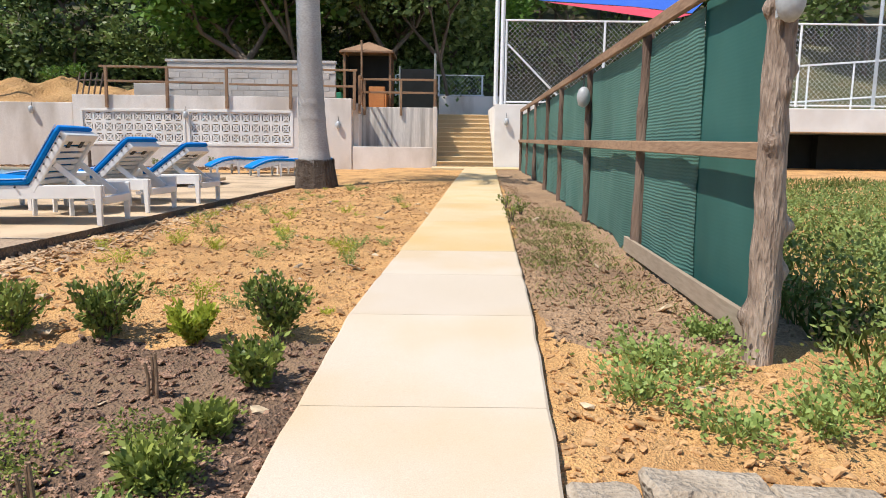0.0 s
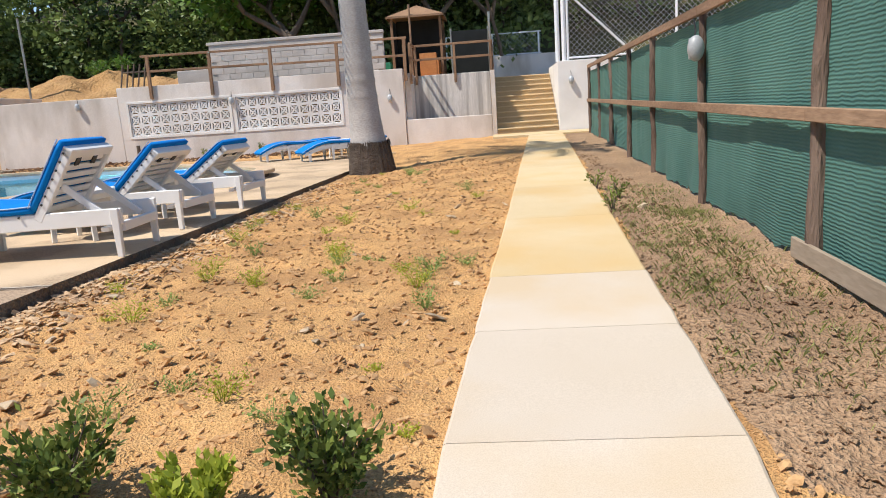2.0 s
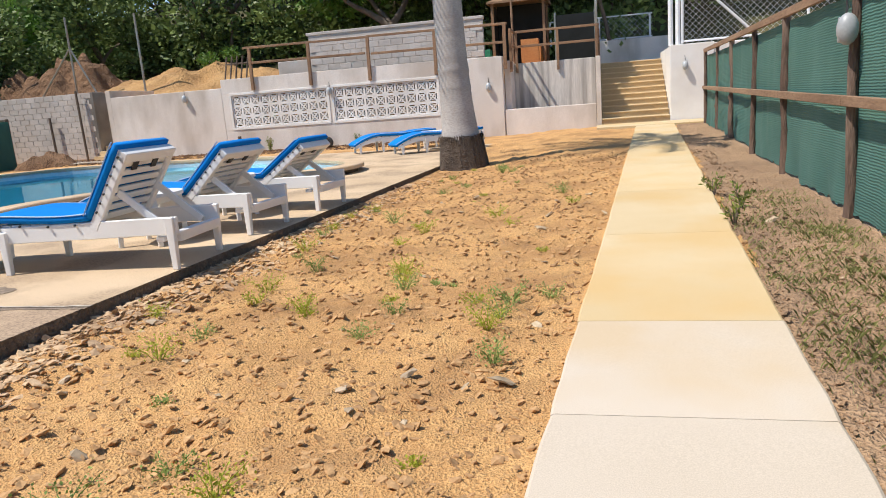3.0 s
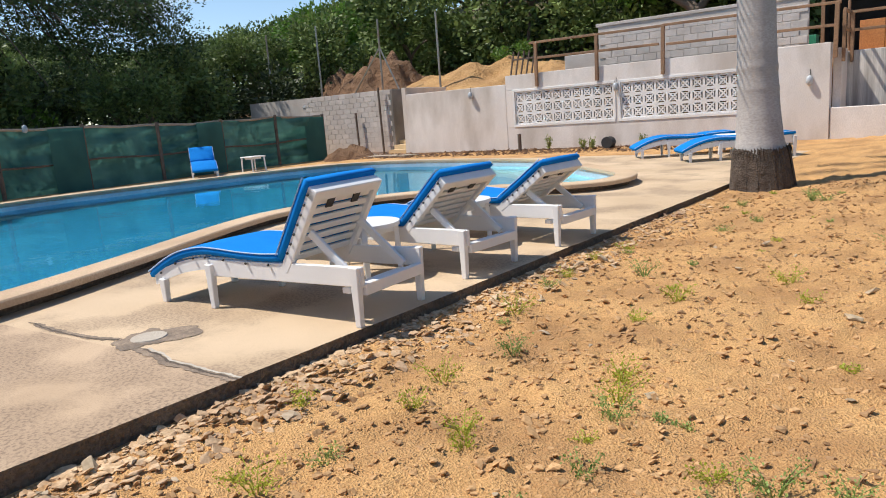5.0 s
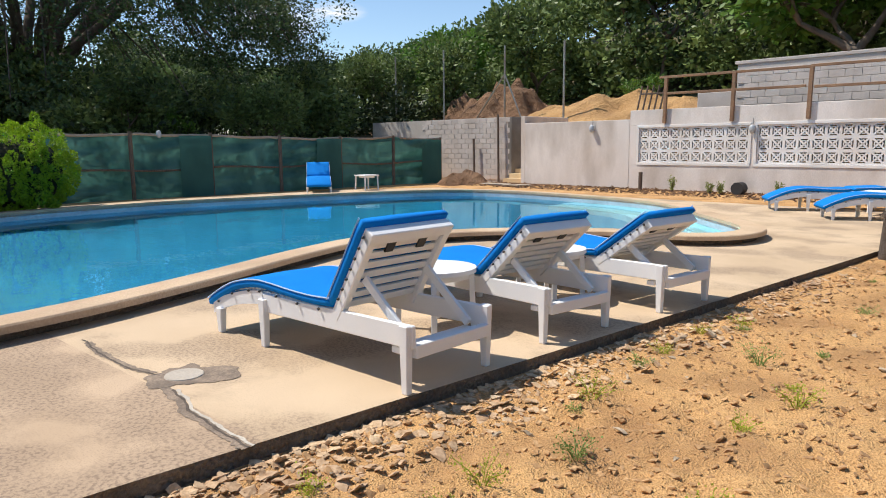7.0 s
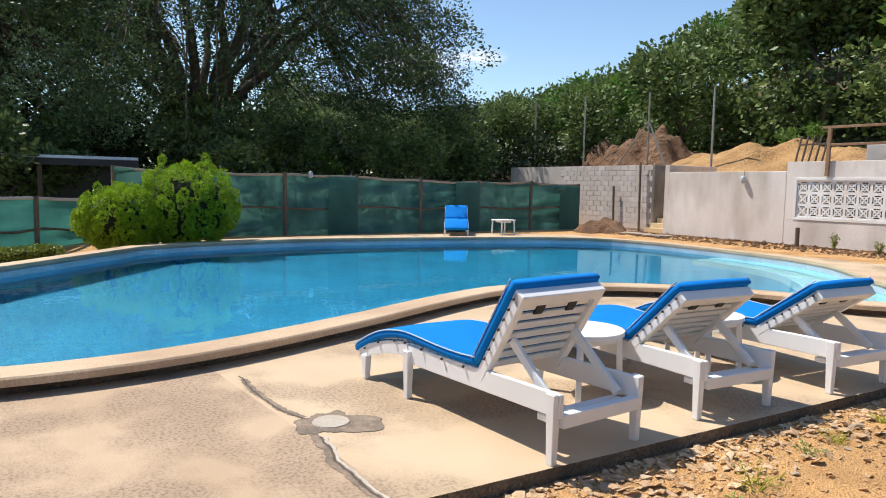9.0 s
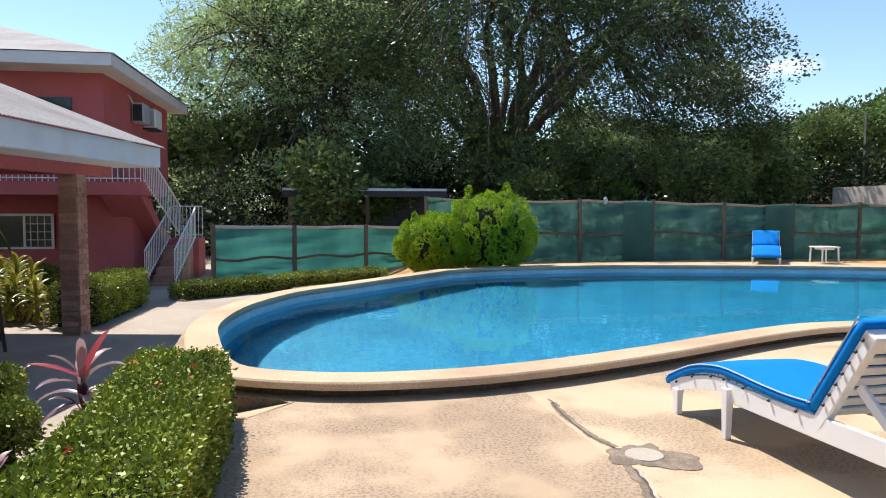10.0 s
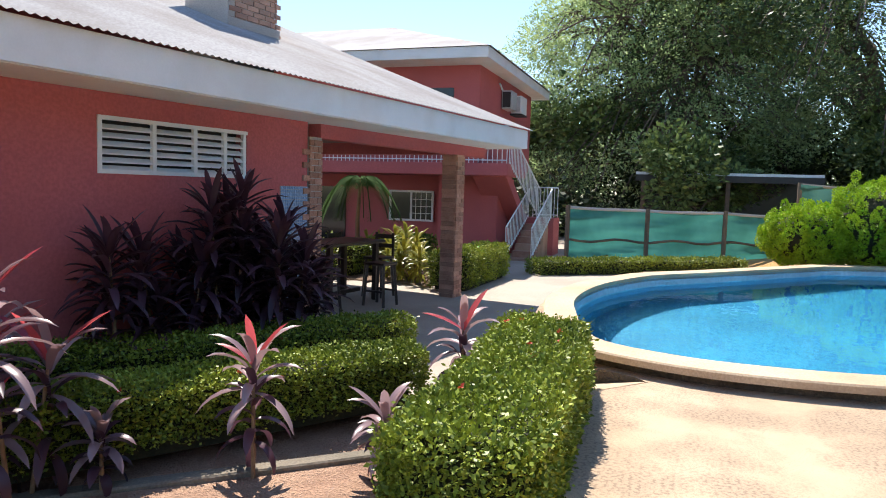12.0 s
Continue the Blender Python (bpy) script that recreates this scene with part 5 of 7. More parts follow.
for nm, x, y0, y1, z0, z1 in (("window", -20.58, -2.45, -1.1, 0.55, 1.42), ("window", -18.98, -0.85, 0.0, 3.9, 4.25), ("door", -20.58, -4.9, -4.0, -0.4, 1.5)):
    w = new(nm, mesh_from(nm, box(x - 0.05, y0, z0, x + 0.02, y1, z1), M_DARKGLASS))
    w.parent = house2
    if nm == "window" and x < -20:
        for a0, b0, c0, d0 in ((y0 - 0.05, y0 + 0.02, z0, z1), (y1 - 0.02, y1 + 0.05, z0, z1), ((y0 + y1) / 2 - 0.03, (y0 + y1) / 2 + 0.03, z0, z1)):
            part("frame", box(x + 0.021, a0, c0, x + 0.05, b0, d0), M_WHITE, w)
        for z in (z0 - 0.03, z1 - 0.03):
            part("frame", box(x + 0.021, y0 - 0.05, z, x + 0.052, y1 + 0.05, z + 0.06), M_WHITE, w)
        for i in range(1, 4):
            part("bar", box(x + 0.021, y0 + 0.65 + 0.17 * i - 0.008, z0, x + 0.036, y0 + 0.65 + 0.17 * i + 0.008, z1), M_WHITE, w)
            part("bar", box(x + 0.021, y0 + 0.68, z0 + 0.21 * i - 0.008, x + 0.034, y1, z0 + 0.21 * i + 0.008), M_WHITE, w)
ac2 = new("air_conditioner", mesh_from("air_conditioner", box(-22.0, 0.74, 3.95, -21.3, 1.05, 4.5, bevel=0.02), M_LAMP))
ac2.parent = house2
part("grille", box(-21.29, 0.78, 4.0, -21.27, 1.02, 4.45), M_BLACK, ac2)
ac = new("air_conditioner", mesh_from("air_conditioner", box(-23.3, 0.74, 3.95, -22.5, 1.08, 4.5, bevel=0.02), M_WHITE))
ac.parent = house2
part("grille", box(-22.49, 0.78, 4.0, -22.47, 1.04, 4.45), M_LAMP, ac)
part("bracket", box(-23.3, 0.72, 3.9, -22.5, 1.1, 3.94), M_BLACK, ac)
bm = bmesh.new()
tube(bm, [(-21.0, 0.75, 4.65), (-21.6, 0.75, 4.4), (-22.2, 0.76, 4.1), (-22.5, 0.8, 4.1)], 0.03, 6)
part("pipe", bm, M_WHITE, house2, "white pipe of the air conditioner")


def balustrade(a, b, h, n, parent):
    r = new("balustrade", mesh_from("balustrade", tube(bmesh.new(), [(*a[:2], a[2] + h), (*b[:2], b[2] + h)], 0.022, 6), M_WHITESTEEL))
    r.parent = parent
    tagged(r, "white metal balustrade")
    A, B = Vector(a), Vector(b)
    part("low_rail", tube(bmesh.new(), [A + Vector((0, 0, 0.08)), B + Vector((0, 0, 0.08))], 0.015, 5), M_WHITESTEEL, r)
    for i in range(n + 1):
        p = A + (B - A) * i / n
        part("baluster", tube(bmesh.new(), [p, p + Vector((0, 0, h))], 0.011, 4, cap=False), M_WHITESTEEL, r)


balustrade((-18.4, -6, 2.22), (-18.4, 1.68, 2.22), 0.95, 60, house2)
balustrade((-18.6, 1.70, 2.2), (-21.2, 2.0, 0.75), 0.9, 22, house2)
balustrade((-21.0, 1.75, 0.75), (-18.9, 1.6, -0.3), 0.85, 16, house2)
balustrade((-21.0, 2.42, 0.75), (-18.9, 2.3, -0.3), 0.85, 16, house2)
balustrade((-21.9, 1.7, 0.75), (-21.9, 2.45, 0.75), 0.9, 7, house2)
bm = bmesh.new()
fl = [[bm.verts.new((x, y, z)) for x, z in ((-18.5, 2.2), (-21.2, 0.74), (-21.2, 0.4), (-18.5, 1.86))] for y in (0.75, 1.66)]
bm.faces.new(fl[0])
bm.faces.new(list(reversed(fl[1])))
for i in range(4):
    bm.faces.new((fl[0][i], fl[1][i], fl[1][(i + 1) % 4], fl[0][(i + 1) % 4]))
bmesh.ops.recalc_face_normals(bm, faces=bm.faces)
part("stair_flight", bm, M_RED, house2, "red painted underside of the upper stair flight")
part("landing", box(-22, 1.2, -0.5, -21.0, 2.5, 0.75), M_RED, house2)
for i in range(6):
    part("stair", box(-21.0 + 0.35 * i, 1.7, -0.5, -20.64 + 0.35 * i, 2.35, 0.58 - 0.17 * i), M_BRICK, house2)
part("stair_side", box(-20.6, -0.5, -0.6, -19.4, 1.2, 1.9), M_RED, house2, "shaded red wall under the stairs")

# ---- shed roof behind the low net ----
shed = thing("shed", Matrix(), "low open shed with a grey sheet roof", "shed")
part("roof", box(-31, 4.4, 2.22, -26.6, 10.4, 2.34, bevel=0.01), M_GALV, shed)
part("roof_edge", box(-26.6, 4.4, 2.02, -26.5, 10.4, 2.24), M_BLACK, shed)
for y in (4.6, 7.4, 10.2):
    part("post", box(-26.75, y, -0.6, -26.6, y + 0.14, 2.2), M_DARKBARK, shed)
part("back", box(-31, 4.4, -0.6, -30.9, 10.4, 2.2), M_DARKWOOD, shed)

# ---- trees ----


def crown_cloud(rng, centres, radii, per, size, squash=0.7):
    """Leaves in clumps around centres."""
    pos, nor = [], []
    for c, r in zip(centres, radii):
        d = rng.normal(size=(per, 3))
        d /= np.linalg.norm(d, axis=1)[:, None]
        rr = r * (0.55 + 0.45 * rng.random(per)) ** 0.7
        p = d * rr[:, None]
        p[:, 2] *= squash
        pos.append(p + np.array(c))
        nor.append(d)
    return leaf_cards(np.concatenate(pos), size, 0.3, 0.55, np.concatenate(nor), rng)


def limb_tree(rng, height, spread_r, trunk_r, forks, flat=0.5, base=0.25):
    """Trunk and limbs as one tapering skeleton; returns mesh and the limb tips."""
    bm = bmesh.new()
    tips = []

    def grow(p, d, ln, r, depth):
        pts, q = [p], p
        for i in range(4):
            d2 = (d + Vector(rng.normal(size=3) * 0.13)).normalized()
            q = q + d2 * ln / 4
            pts.append(q)
            d = d2
        tube(bm, pts, [r * (1 - 0.13 * i) for i in range(5)], 8 if depth < 2 else 5, cap=False)
        if depth >= forks:
            tips.append((pts[-1], ln))
            tips.append((pts[2], ln))
            return
        for k in range(3 if depth < 2 else 2):
            a = 2 * math.pi * (k + rng.random()) / (3 if depth < 2 else 2)
            side = Vector((math.cos(a), math.sin(a), 0.12 + (0.35 - flat * 0.3) * rng.random()))
            nd = (d * (0.55 if depth == 0 else 0.75) + side * (0.95 if depth == 0 else 0.6)).normalized()
            if depth >= 1:
                nd.z = nd.z * (1 - flat) + 0.12
                nd.normalize()
            grow(pts[-1], nd, ln * (0.72 + 0.2 * rng.random()), r * 0.58, depth + 1)
        if depth >= 2:
            tips.append((pts[-1], ln))

    grow(Vector((0, 0, -0.3)), Vector((0.05, 0.02, 1)), height * base, trunk_r, 0)
    sx = max(max(abs(t[0].x), abs(t[0].y)) for t in tips)
    sz = max(t[0].z for t in tips)
    for v in bm.verts:
        w = min(1.0, v.co.z / (height * base)) if v.co.z > 0 else 0
        v.co.x *= 1 + (spread_r / sx - 1) * w
        v.co.y *= 1 + (spread_r / sx - 1) * w
        v.co.z *= height * 0.92 / sz
    out = [(np.array((t[0].x * spread_r / sx, t[0].y * spread_r / sx, t[0].z * height * 0.92 / sz)), t[1]) for t in tips]
    return bm, out


def tree_thing(name, m, rng, height, spread_r, trunk_r, forks, leaf_material, leaf, per, clump, label, flat=0.5, base=0.25, squash=0.55, bark=None):
    t = thing(name, m, label, "tree")
    bm, tips = limb_tree(rng, height, spread_r, trunk_r, forks, flat, base)
    part("trunk", bm, bark or M_DARKBARK, t, smooth=True)
    v, f = crown_cloud(rng, [c for c, _ in tips], [clump * (0.7 + 0.6 * rng.random()) for _ in tips], per, leaf, squash)
    crown = new("crown", cloud_mesh("crown", v, f, leaf_material))
    crown.parent = t
    return t




def dome_tree(name, m, seed, height, radius, trunk_r, fork_z, limbs, clumps, leaf_material, leaf, per, pad, label, drop=0.45, full=False):
    """A spreading tree: a short trunk, limbs that arch outwards, and pads of fine leaves over a dome."""
    rng = np.random.default_rng(seed)
    t = thing(name, m, label, "tree")
    C = []
    for i in range(clumps):
        r = radius * math.sqrt((i + 0.5) / clumps)
        a = 2.39996 * i
        q = r / radius
        z = height * (1 - drop * q * q) + rng.normal() * 0.35 - (rng.random() ** 2) * (height * (0.75 if full else 0.30)) * (q if full else 1.0)
        C.append(np.array((r * math.cos(a) + rng.normal() * 0.4, r * math.sin(a) + rng.normal() * 0.4, z)))
    bm = bmesh.new()
    tube(bm, [(0, 0, -0.4), (0.1, 0, fork_z * 0.5), (0, 0.1, fork_z)], [trunk_r * 1.25, trunk_r, trunk_r * 0.95], 12, cap=False)
    nodes = []
    for k in range(limbs):
        a = 2 * math.pi * (k + 0.4 * rng.random()) / limbs
        rr = radius * (0.45 + 0.3 * rng.random())
        end = np.array((rr * math.cos(a), rr * math.sin(a), height * (0.66 + 0.12 * rng.random())))
        pts = []
        for s in range(9):
            u = s / 8
            p = np.array((0, 0, fork_z - 0.2)) * (1 - u) + end * u
            p[2] += 0.16 * height * math.sin(math.pi * u) * (0.3 + 0.4 * (k % 2))
            p[:2] += rng.normal(size=2) * 0.22 * (0 < s < 8)
            pts.append(p)
        tube(bm, [tuple(p) for p in pts], [trunk_r * 0.5 * (1 - 0.8 * s / 8) + 0.02 for s in range(9)], 7, cap=False)
        nodes += pts[3:]
    N = np.array(nodes)
    for c in C:
        p = N[np.argmin(((N - c) ** 2).sum(1))]
        mid = (p + c) / 2 + np.array((0, 0, 0.35)) + rng.normal(size=3) * 0.2
        tube(bm, [tuple(p), tuple(mid), tuple(c)], [0.07, 0.045, 0.02], 4, cap=False)
    part("trunk", bm, M_DARKBARK, t, smooth=True)
    v, f = crown_cloud(rng, C, [pad * (0.7 + 0.6 * rng.random()) for _ in C], per, leaf, 0.40 if not full else 0.45)
    crown = new("crown", cloud_mesh("crown", v, f, leaf_material))
    crown.parent = t
    return t


dome_tree("rain_tree", pose(-39.2, 15.6, -0.5), 3, 19.2, 14.0, 0.56, 4.0, 16, 620, L_RAIN, 0.15, 420, 1.85, "huge dark spreading rain tree with open feathery crown", 0.60)
dome_tree("acacia_tree", pose(-35.8, 5.2, -0.6), 5, 14.6, 7.0, 0.30, 3.4, 10, 380, L_LIGHT, 0.125, 380, 1.5, "light green feathery tree behind the net fence", 0.42, True)

kinds = []
for s, (hh, sp, lm, lf, per) in enumerate(((9.0, 4.2, L_FOREST, 0.40, 108), (11.0, 4.6, L_FOREST, 0.40, 108), (7.5, 4.0, L_BRIGHT, 0.36, 105), (9.0, 4.4, L_FOREST, 0.60, 40), (10.5, 4.6, L_FOREST, 0.60, 40))):
    kinds.append(tree_thing("woodland_tree", pose(8 + 7 * s, 62, ground_z(8 + 7 * s, 62)), np.random.default_rng(20 + s), hh, sp, 0.13, 3, lm, lf, per, 1.5, "dense green woodland tree on the hillside", 0.2, 0.16, 0.85))
    kinds[-1]["group"] = "woodland trees"
rt = random.Random(4)
spots = []
for i in range(1600):
    y = 36 + 55 * rt.random() ** 1.6
    x = rt.uniform(-85, 40)
    gap = 2.5 + (y - 36) * 0.09 if -30 < x < 4 else 2.9 + (y - 36) * 0.09
    if all((x - a) ** 2 + (y - b) ** 2 > gap * gap for a, b in spots):
        if not (x > -27 and x < -11 and y < 42) and not (x > 1.5 and y < 46) and not (x > -60 and x < -27 and y < 37.5):
            spots.append((x, y))
for i in range(300):
    x, y = rt.uniform(-60, -27), rt.uniform(-25, 37)
    if all((x - a) ** 2 + (y - b) ** 2 > 17 for a, b in spots) and not (y < 6 and x > -34):
        spots.append((x, y))


def skyline(x, y):
    """How high the wood stands over the eye level, in degrees, by bearing from the garden."""
    th = math.degrees(math.atan2(-(x + 0.84), y - 6.3))
    return lerp_table([(-180, 24), (28, 22), (34, 13.6), (39, 11.6), (41.5, 9.9), (47.5, 8.2), (52, 7.2), (55, 6.3), (62, 5.8), (66, 7.5), (70, 12.0), (105, 12.0), (180, 8.0)], th)


for x, y in spots:
    near = y < 47 and x > -45
    k = kinds[2] if rt.random() < 0.08 else (kinds[rt.randrange(2)] if near else kinds[3 + rt.randrange(2)])
    s = rt.uniform(0.75, 1.2) * (0.6 if x < -27 and y < 36 else 1.0)
    top = 1.6 + math.hypot(x + 0.84, y - 6.3) * math.tan(radians(skyline(x, y))) - ground_z(x, y)
    tall = k.children[1].bound_box[6][2]
    s = min(s, top / tall * rt.uniform(0.85, 1.0))
    if s < 0.3:
        continue
    o = copy_thing(k, pose(x, y, ground_z(x, y) - 0.2, 0, 0, rt.uniform(0, 360)))
    o.scale = (s, s, s)

# undergrowth along the wood's edge
ru = np.random.default_rng(71)
C, R = [], []
for i in range(1060):
    if i >= 760:
        x, y = ru.uniform(-46, -35), ru.uniform(-14, 22)
        C.append((x, y, ground_z(x, y) + 4.2 * ru.random()))
        R.append(1.4 + 1.2 * ru.random())
        continue
    if i >= 520:
        x, y = ru.uniform(-34, 3), 40 + 6 * ru.random()
        C.append((x, y, ground_z(x, y) + 5.5 * ru.random()))
        R.append(0.9 + 0.9 * ru.random())
        continue
    if i < 330:
        x, y = ru.uniform(-62, 20), 37 + 10 * ru.random() ** 2
        if -27 < x < -11:
            y += 6
        if x > 1.5:
            y += 9
    else:
        x, y = ru.uniform(-34, -27.5), ru.uniform(-3, 36)
        if 2.5 < y < 12:
            x -= 6.5
    C.append((x, y, ground_z(x, y) + 0.5 + 0.9 * ru.random()))
    R.append(0.8 + 0.9 * ru.random())
# the western part gets darker leaves that stand in for the canopy's shade
for west, leaf_m, lb in ((True, L_UNDER, "undergrowth beneath the big trees with canopy shade in its leaf colour"), (False, L_FOREST, "dense dark green undergrowth at the edge of the wood")):
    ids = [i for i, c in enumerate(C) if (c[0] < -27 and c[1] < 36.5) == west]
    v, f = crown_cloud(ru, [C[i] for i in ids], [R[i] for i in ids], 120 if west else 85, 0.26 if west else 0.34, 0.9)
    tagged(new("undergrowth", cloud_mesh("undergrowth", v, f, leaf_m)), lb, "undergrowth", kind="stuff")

# ---- hedges and garden plants ----


def hedge(line, width, z0, z1, seed, leaf=0.05, density=1500, label="clipped leafy green hedge", flowers=0):
    """A clipped hedge along a line: a dark inner body and many small leaves on its faces."""
    rng = np.random.default_rng(seed)
    t = thing("hedge", Matrix(), label, "hedge", group="clipped hedges")
    pts = [Vector((x, y, 0)) for x, y in line]
    bm = bmesh.new()
    pos, nor = [], []
    ln_all = sum((b - a).length for a, b in zip(pts, pts[1:]))
    rings = []
    for i, p in enumerate(pts):
        d = (pts[min(i + 1, len(pts) - 1)] - pts[max(i - 1, 0)]).normalized()
        s = Vector((-d.y, d.x, 0))
        w = width / 2 - 0.075
        p = p + d * (0.12 if i == 0 else -0.12 if i == len(pts) - 1 else 0)
        rings.append([bm.verts.new(c) for c in (p - s * w + Vector((0, 0, z0)), p + s * w + Vector((0, 0, z0)), p + s * w + Vector((0, 0, z1 - 0.07)), p - s * w + Vector((0, 0, z1 - 0.07)))])
    for r0, r1 in zip(rings, rings[1:]):
        for k in range(4):
            bm.faces.new((r0[k], r0[(k + 1) % 4], r1[(k + 1) % 4], r1[k]))
    bm.faces.new(rings[0])
    bm.faces.new(list(reversed(rings[-1])))
    bmesh.ops.recalc_face_normals(bm, faces=bm.faces)
    # solid core coloured as the shade seen through gaps in the leaves
    part("body", bm, M_CORESHADE, t, "filler core with the inner shade in its colour")
    for i, (a, b) in enumerate(zip(pts, pts[1:])):
        d = (b - a)
        ln = d.length
        d.normalize()
        s = np.array((-d.y, d.x, 0))
        e0 = 0.1 if i == 0 else 0.0
        for face, area in (("top", ln * width), ("l", ln * (z1 - z0)), ("r", ln * (z1 - z0))):
            n = int(area * density)
            u, v = rng.random(n) * ln, rng.random(n)
            P = np.array(a)[None, :] + np.array(d)[None, :] * u[:, None]
            if face == "top":
                y = (v - 0.5) * width
                edge = np.maximum(0, np.abs(y) - (width / 2 - 0.09))
                P = P + s[None, :] * y[:, None]
                P[:, 2] = z1 - edge * 0.8
                N = np.tile((0, 0, 1.0), (n, 1)) + s[None, :] * (np.sign(y) * edge * 8)[:, None]
            else:
                sg = 1 if face == "l" else -1
                P = P + s[None, :] * sg * width / 2
                P[:, 2] = z0 + 0.1 + (z1 - z0 - 0.13) * v
                N = np.tile(s * sg, (n, 1)) + np.array((0, 0, 0.35))
            pos.append(P)
            nor.append(N)
    for end, p, d in ((-1, pts[0], pts[0] - pts[1]), (1, pts[-1], pts[-1] - pts[-2])):
        d = np.array(d.normalized())
        s = np.array((-d[1], d[0], 0))
        n = int(width * (z1 - z0) * density)
        v, y = rng.random(n), (rng.random(n) - 0.5) * width
        bulge = 0.10 * (1 - (2 * y / width) ** 2)
        P = np.array(p)[None, :] + s[None, :] * y[:, None] + d[None, :] * bulge[:, None]
        P[:, 2] = z0 + 0.08 + (z1 - z0 - 0.1) * v
        pos.append(P)
        nor.append(np.tile(d, (n, 1)))
    pos, nor = np.concatenate(pos), np.concatenate(nor)
    wob = np.array([noise.noise(Vector(p * 2.6)) * 0.05 + noise.noise(Vector(p * 9)) * 0.02 for p in pos])
    pos = pos + nor * (wob - 0.055 * rng.random(len(pos)) ** 2)[:, None] + rng.normal(size=pos.shape) * 0.018
    v, f = leaf_cards(pos, leaf, 0.3, 0.6, nor * 0.4, rng)
    ob = new("leaves", cloud_mesh("leaves", v, f, L_HEDGE))
    ob.parent = t
    if flowers:
        top = pos[nor[:, 2] > 0.5]
        side = pos[nor[:, 2] <= 0.5]
        pick = np.concatenate([top[rng.integers(0, len(top), flowers)], side[rng.integers(0, len(side), flowers // 2)]])
        for p in pick:
            v, f = leaf_cards(np.repeat(p[None, :] + np.array((0, 0, 0.02)), 7, 0), 0.024, 0.6, 0.7, None, rng)
            o = new("flower", cloud_mesh("flower", v, f, L_FLOWER))
            o.parent = t
    return t


hedge([(-3.5, 5.15), (-4.6, 5.13), (-5.6, 5.09), (-6.45, 4.98)], 0.70, -0.25, 0.50, 1, 0.030, 7600, "thick clipped green hedge with red flowers beside the deck", 9)
hedge([(-3.0, 1.5), (-4.0, 2.16), (-5.2, 2.97), (-6.4, 3.78)], 0.6, -0.32, 0.17, 2, 0.031, 6200, "long clipped green hedge along the garden path", 6)
hedge([(-3.8, 0.7), (-5.0, 1.5), (-6.2, 2.35), (-7.5, 3.25)], 0.6, -0.4, 0.2, 3, 0.034, 4200, "clipped hedge in front of the red house", 3)
hedge([(-12.75, 2.05), (-14, 2.1), (-15.4, 2.15)], 0.75, -0.35, 0.38, 4, 0.045, 2000, "clipped green hedge at the porch corner")
hedge([(-16.2, 2.9), (-17.2, 4.2), (-18.2, 5.6), (-19.4, 7.4)], 0.6, -0.4, 0.02, 5, 0.045, 1700, "low clipped hedge behind the pool")
hedge([(-13.5, -0.6), (-15.5, -0.4), (-17.5, -0.2)], 0.7, -0.35, 0.35, 6, 0.05, 1200, "clipped hedge seen through the porch")
M_MORTARDARK = mat("mossy_kerb", (0.16, 0.13, 0.10), (0.24, 0.20, 0.15), (0.10, 0.09, 0.06), 4, 50, 0.95, 0.5, 0.01)
bm = bmesh.new()
beam(bm, (-3.55, 2.1, -0.415), (-5.5, 4.26, -0.415), 0.13, 0.07, 0.012)
solid("kerb", bm, M_MORTARDARK, "low concrete garden kerb along the bed", "kerb", kind="structure")


def strap_leaves(rng, base, n, length, width, spread_a, droop, z_spread=0.0):
    """Arching strap leaves from a point; returns vertices and faces in fives of quads."""
    V, F = [], []
    for i in range(n):
        a = 2 * math.pi * (i * 0.382 + 0.05 * rng.random())
        el = radians(80 - spread_a * (i / max(1, n - 1)) + rng.normal() * 8)
        L = length * (0.75 + 0.4 * rng.random())
        p = np.array(base) + np.array((0, 0, -z_spread * i / n))
        k = 6
        hd = np.array((math.cos(a), math.sin(a), 0))
        sd = np.array((-math.sin(a), math.cos(a), 0))
        for j in range(k + 1):
            t = j / k
            w = width * (0.25 + 2.6 * t * (1 - t) + 0.15 * (1 - t)) * (1 if j < k else 0.05)
            V += [tuple(p + sd * w / 2 + np.array((0, 0, 0.25 * w))), tuple(p), tuple(p - sd * w / 2 + np.array((0, 0, 0.25 * w)))]
            e = el - droop * t * 1.6
            p = p + (hd * math.cos(e) + np.array((0, 0, 1)) * math.sin(e)) * L / k
        o = len(V) - 3 * (k + 1)
        for j in range(k):
            q = o + 3 * j
            F += [(q, q + 1, q + 4, q + 3), (q + 1, q + 2, q + 5, q + 4)]
    return np.array(V), np.array(F)


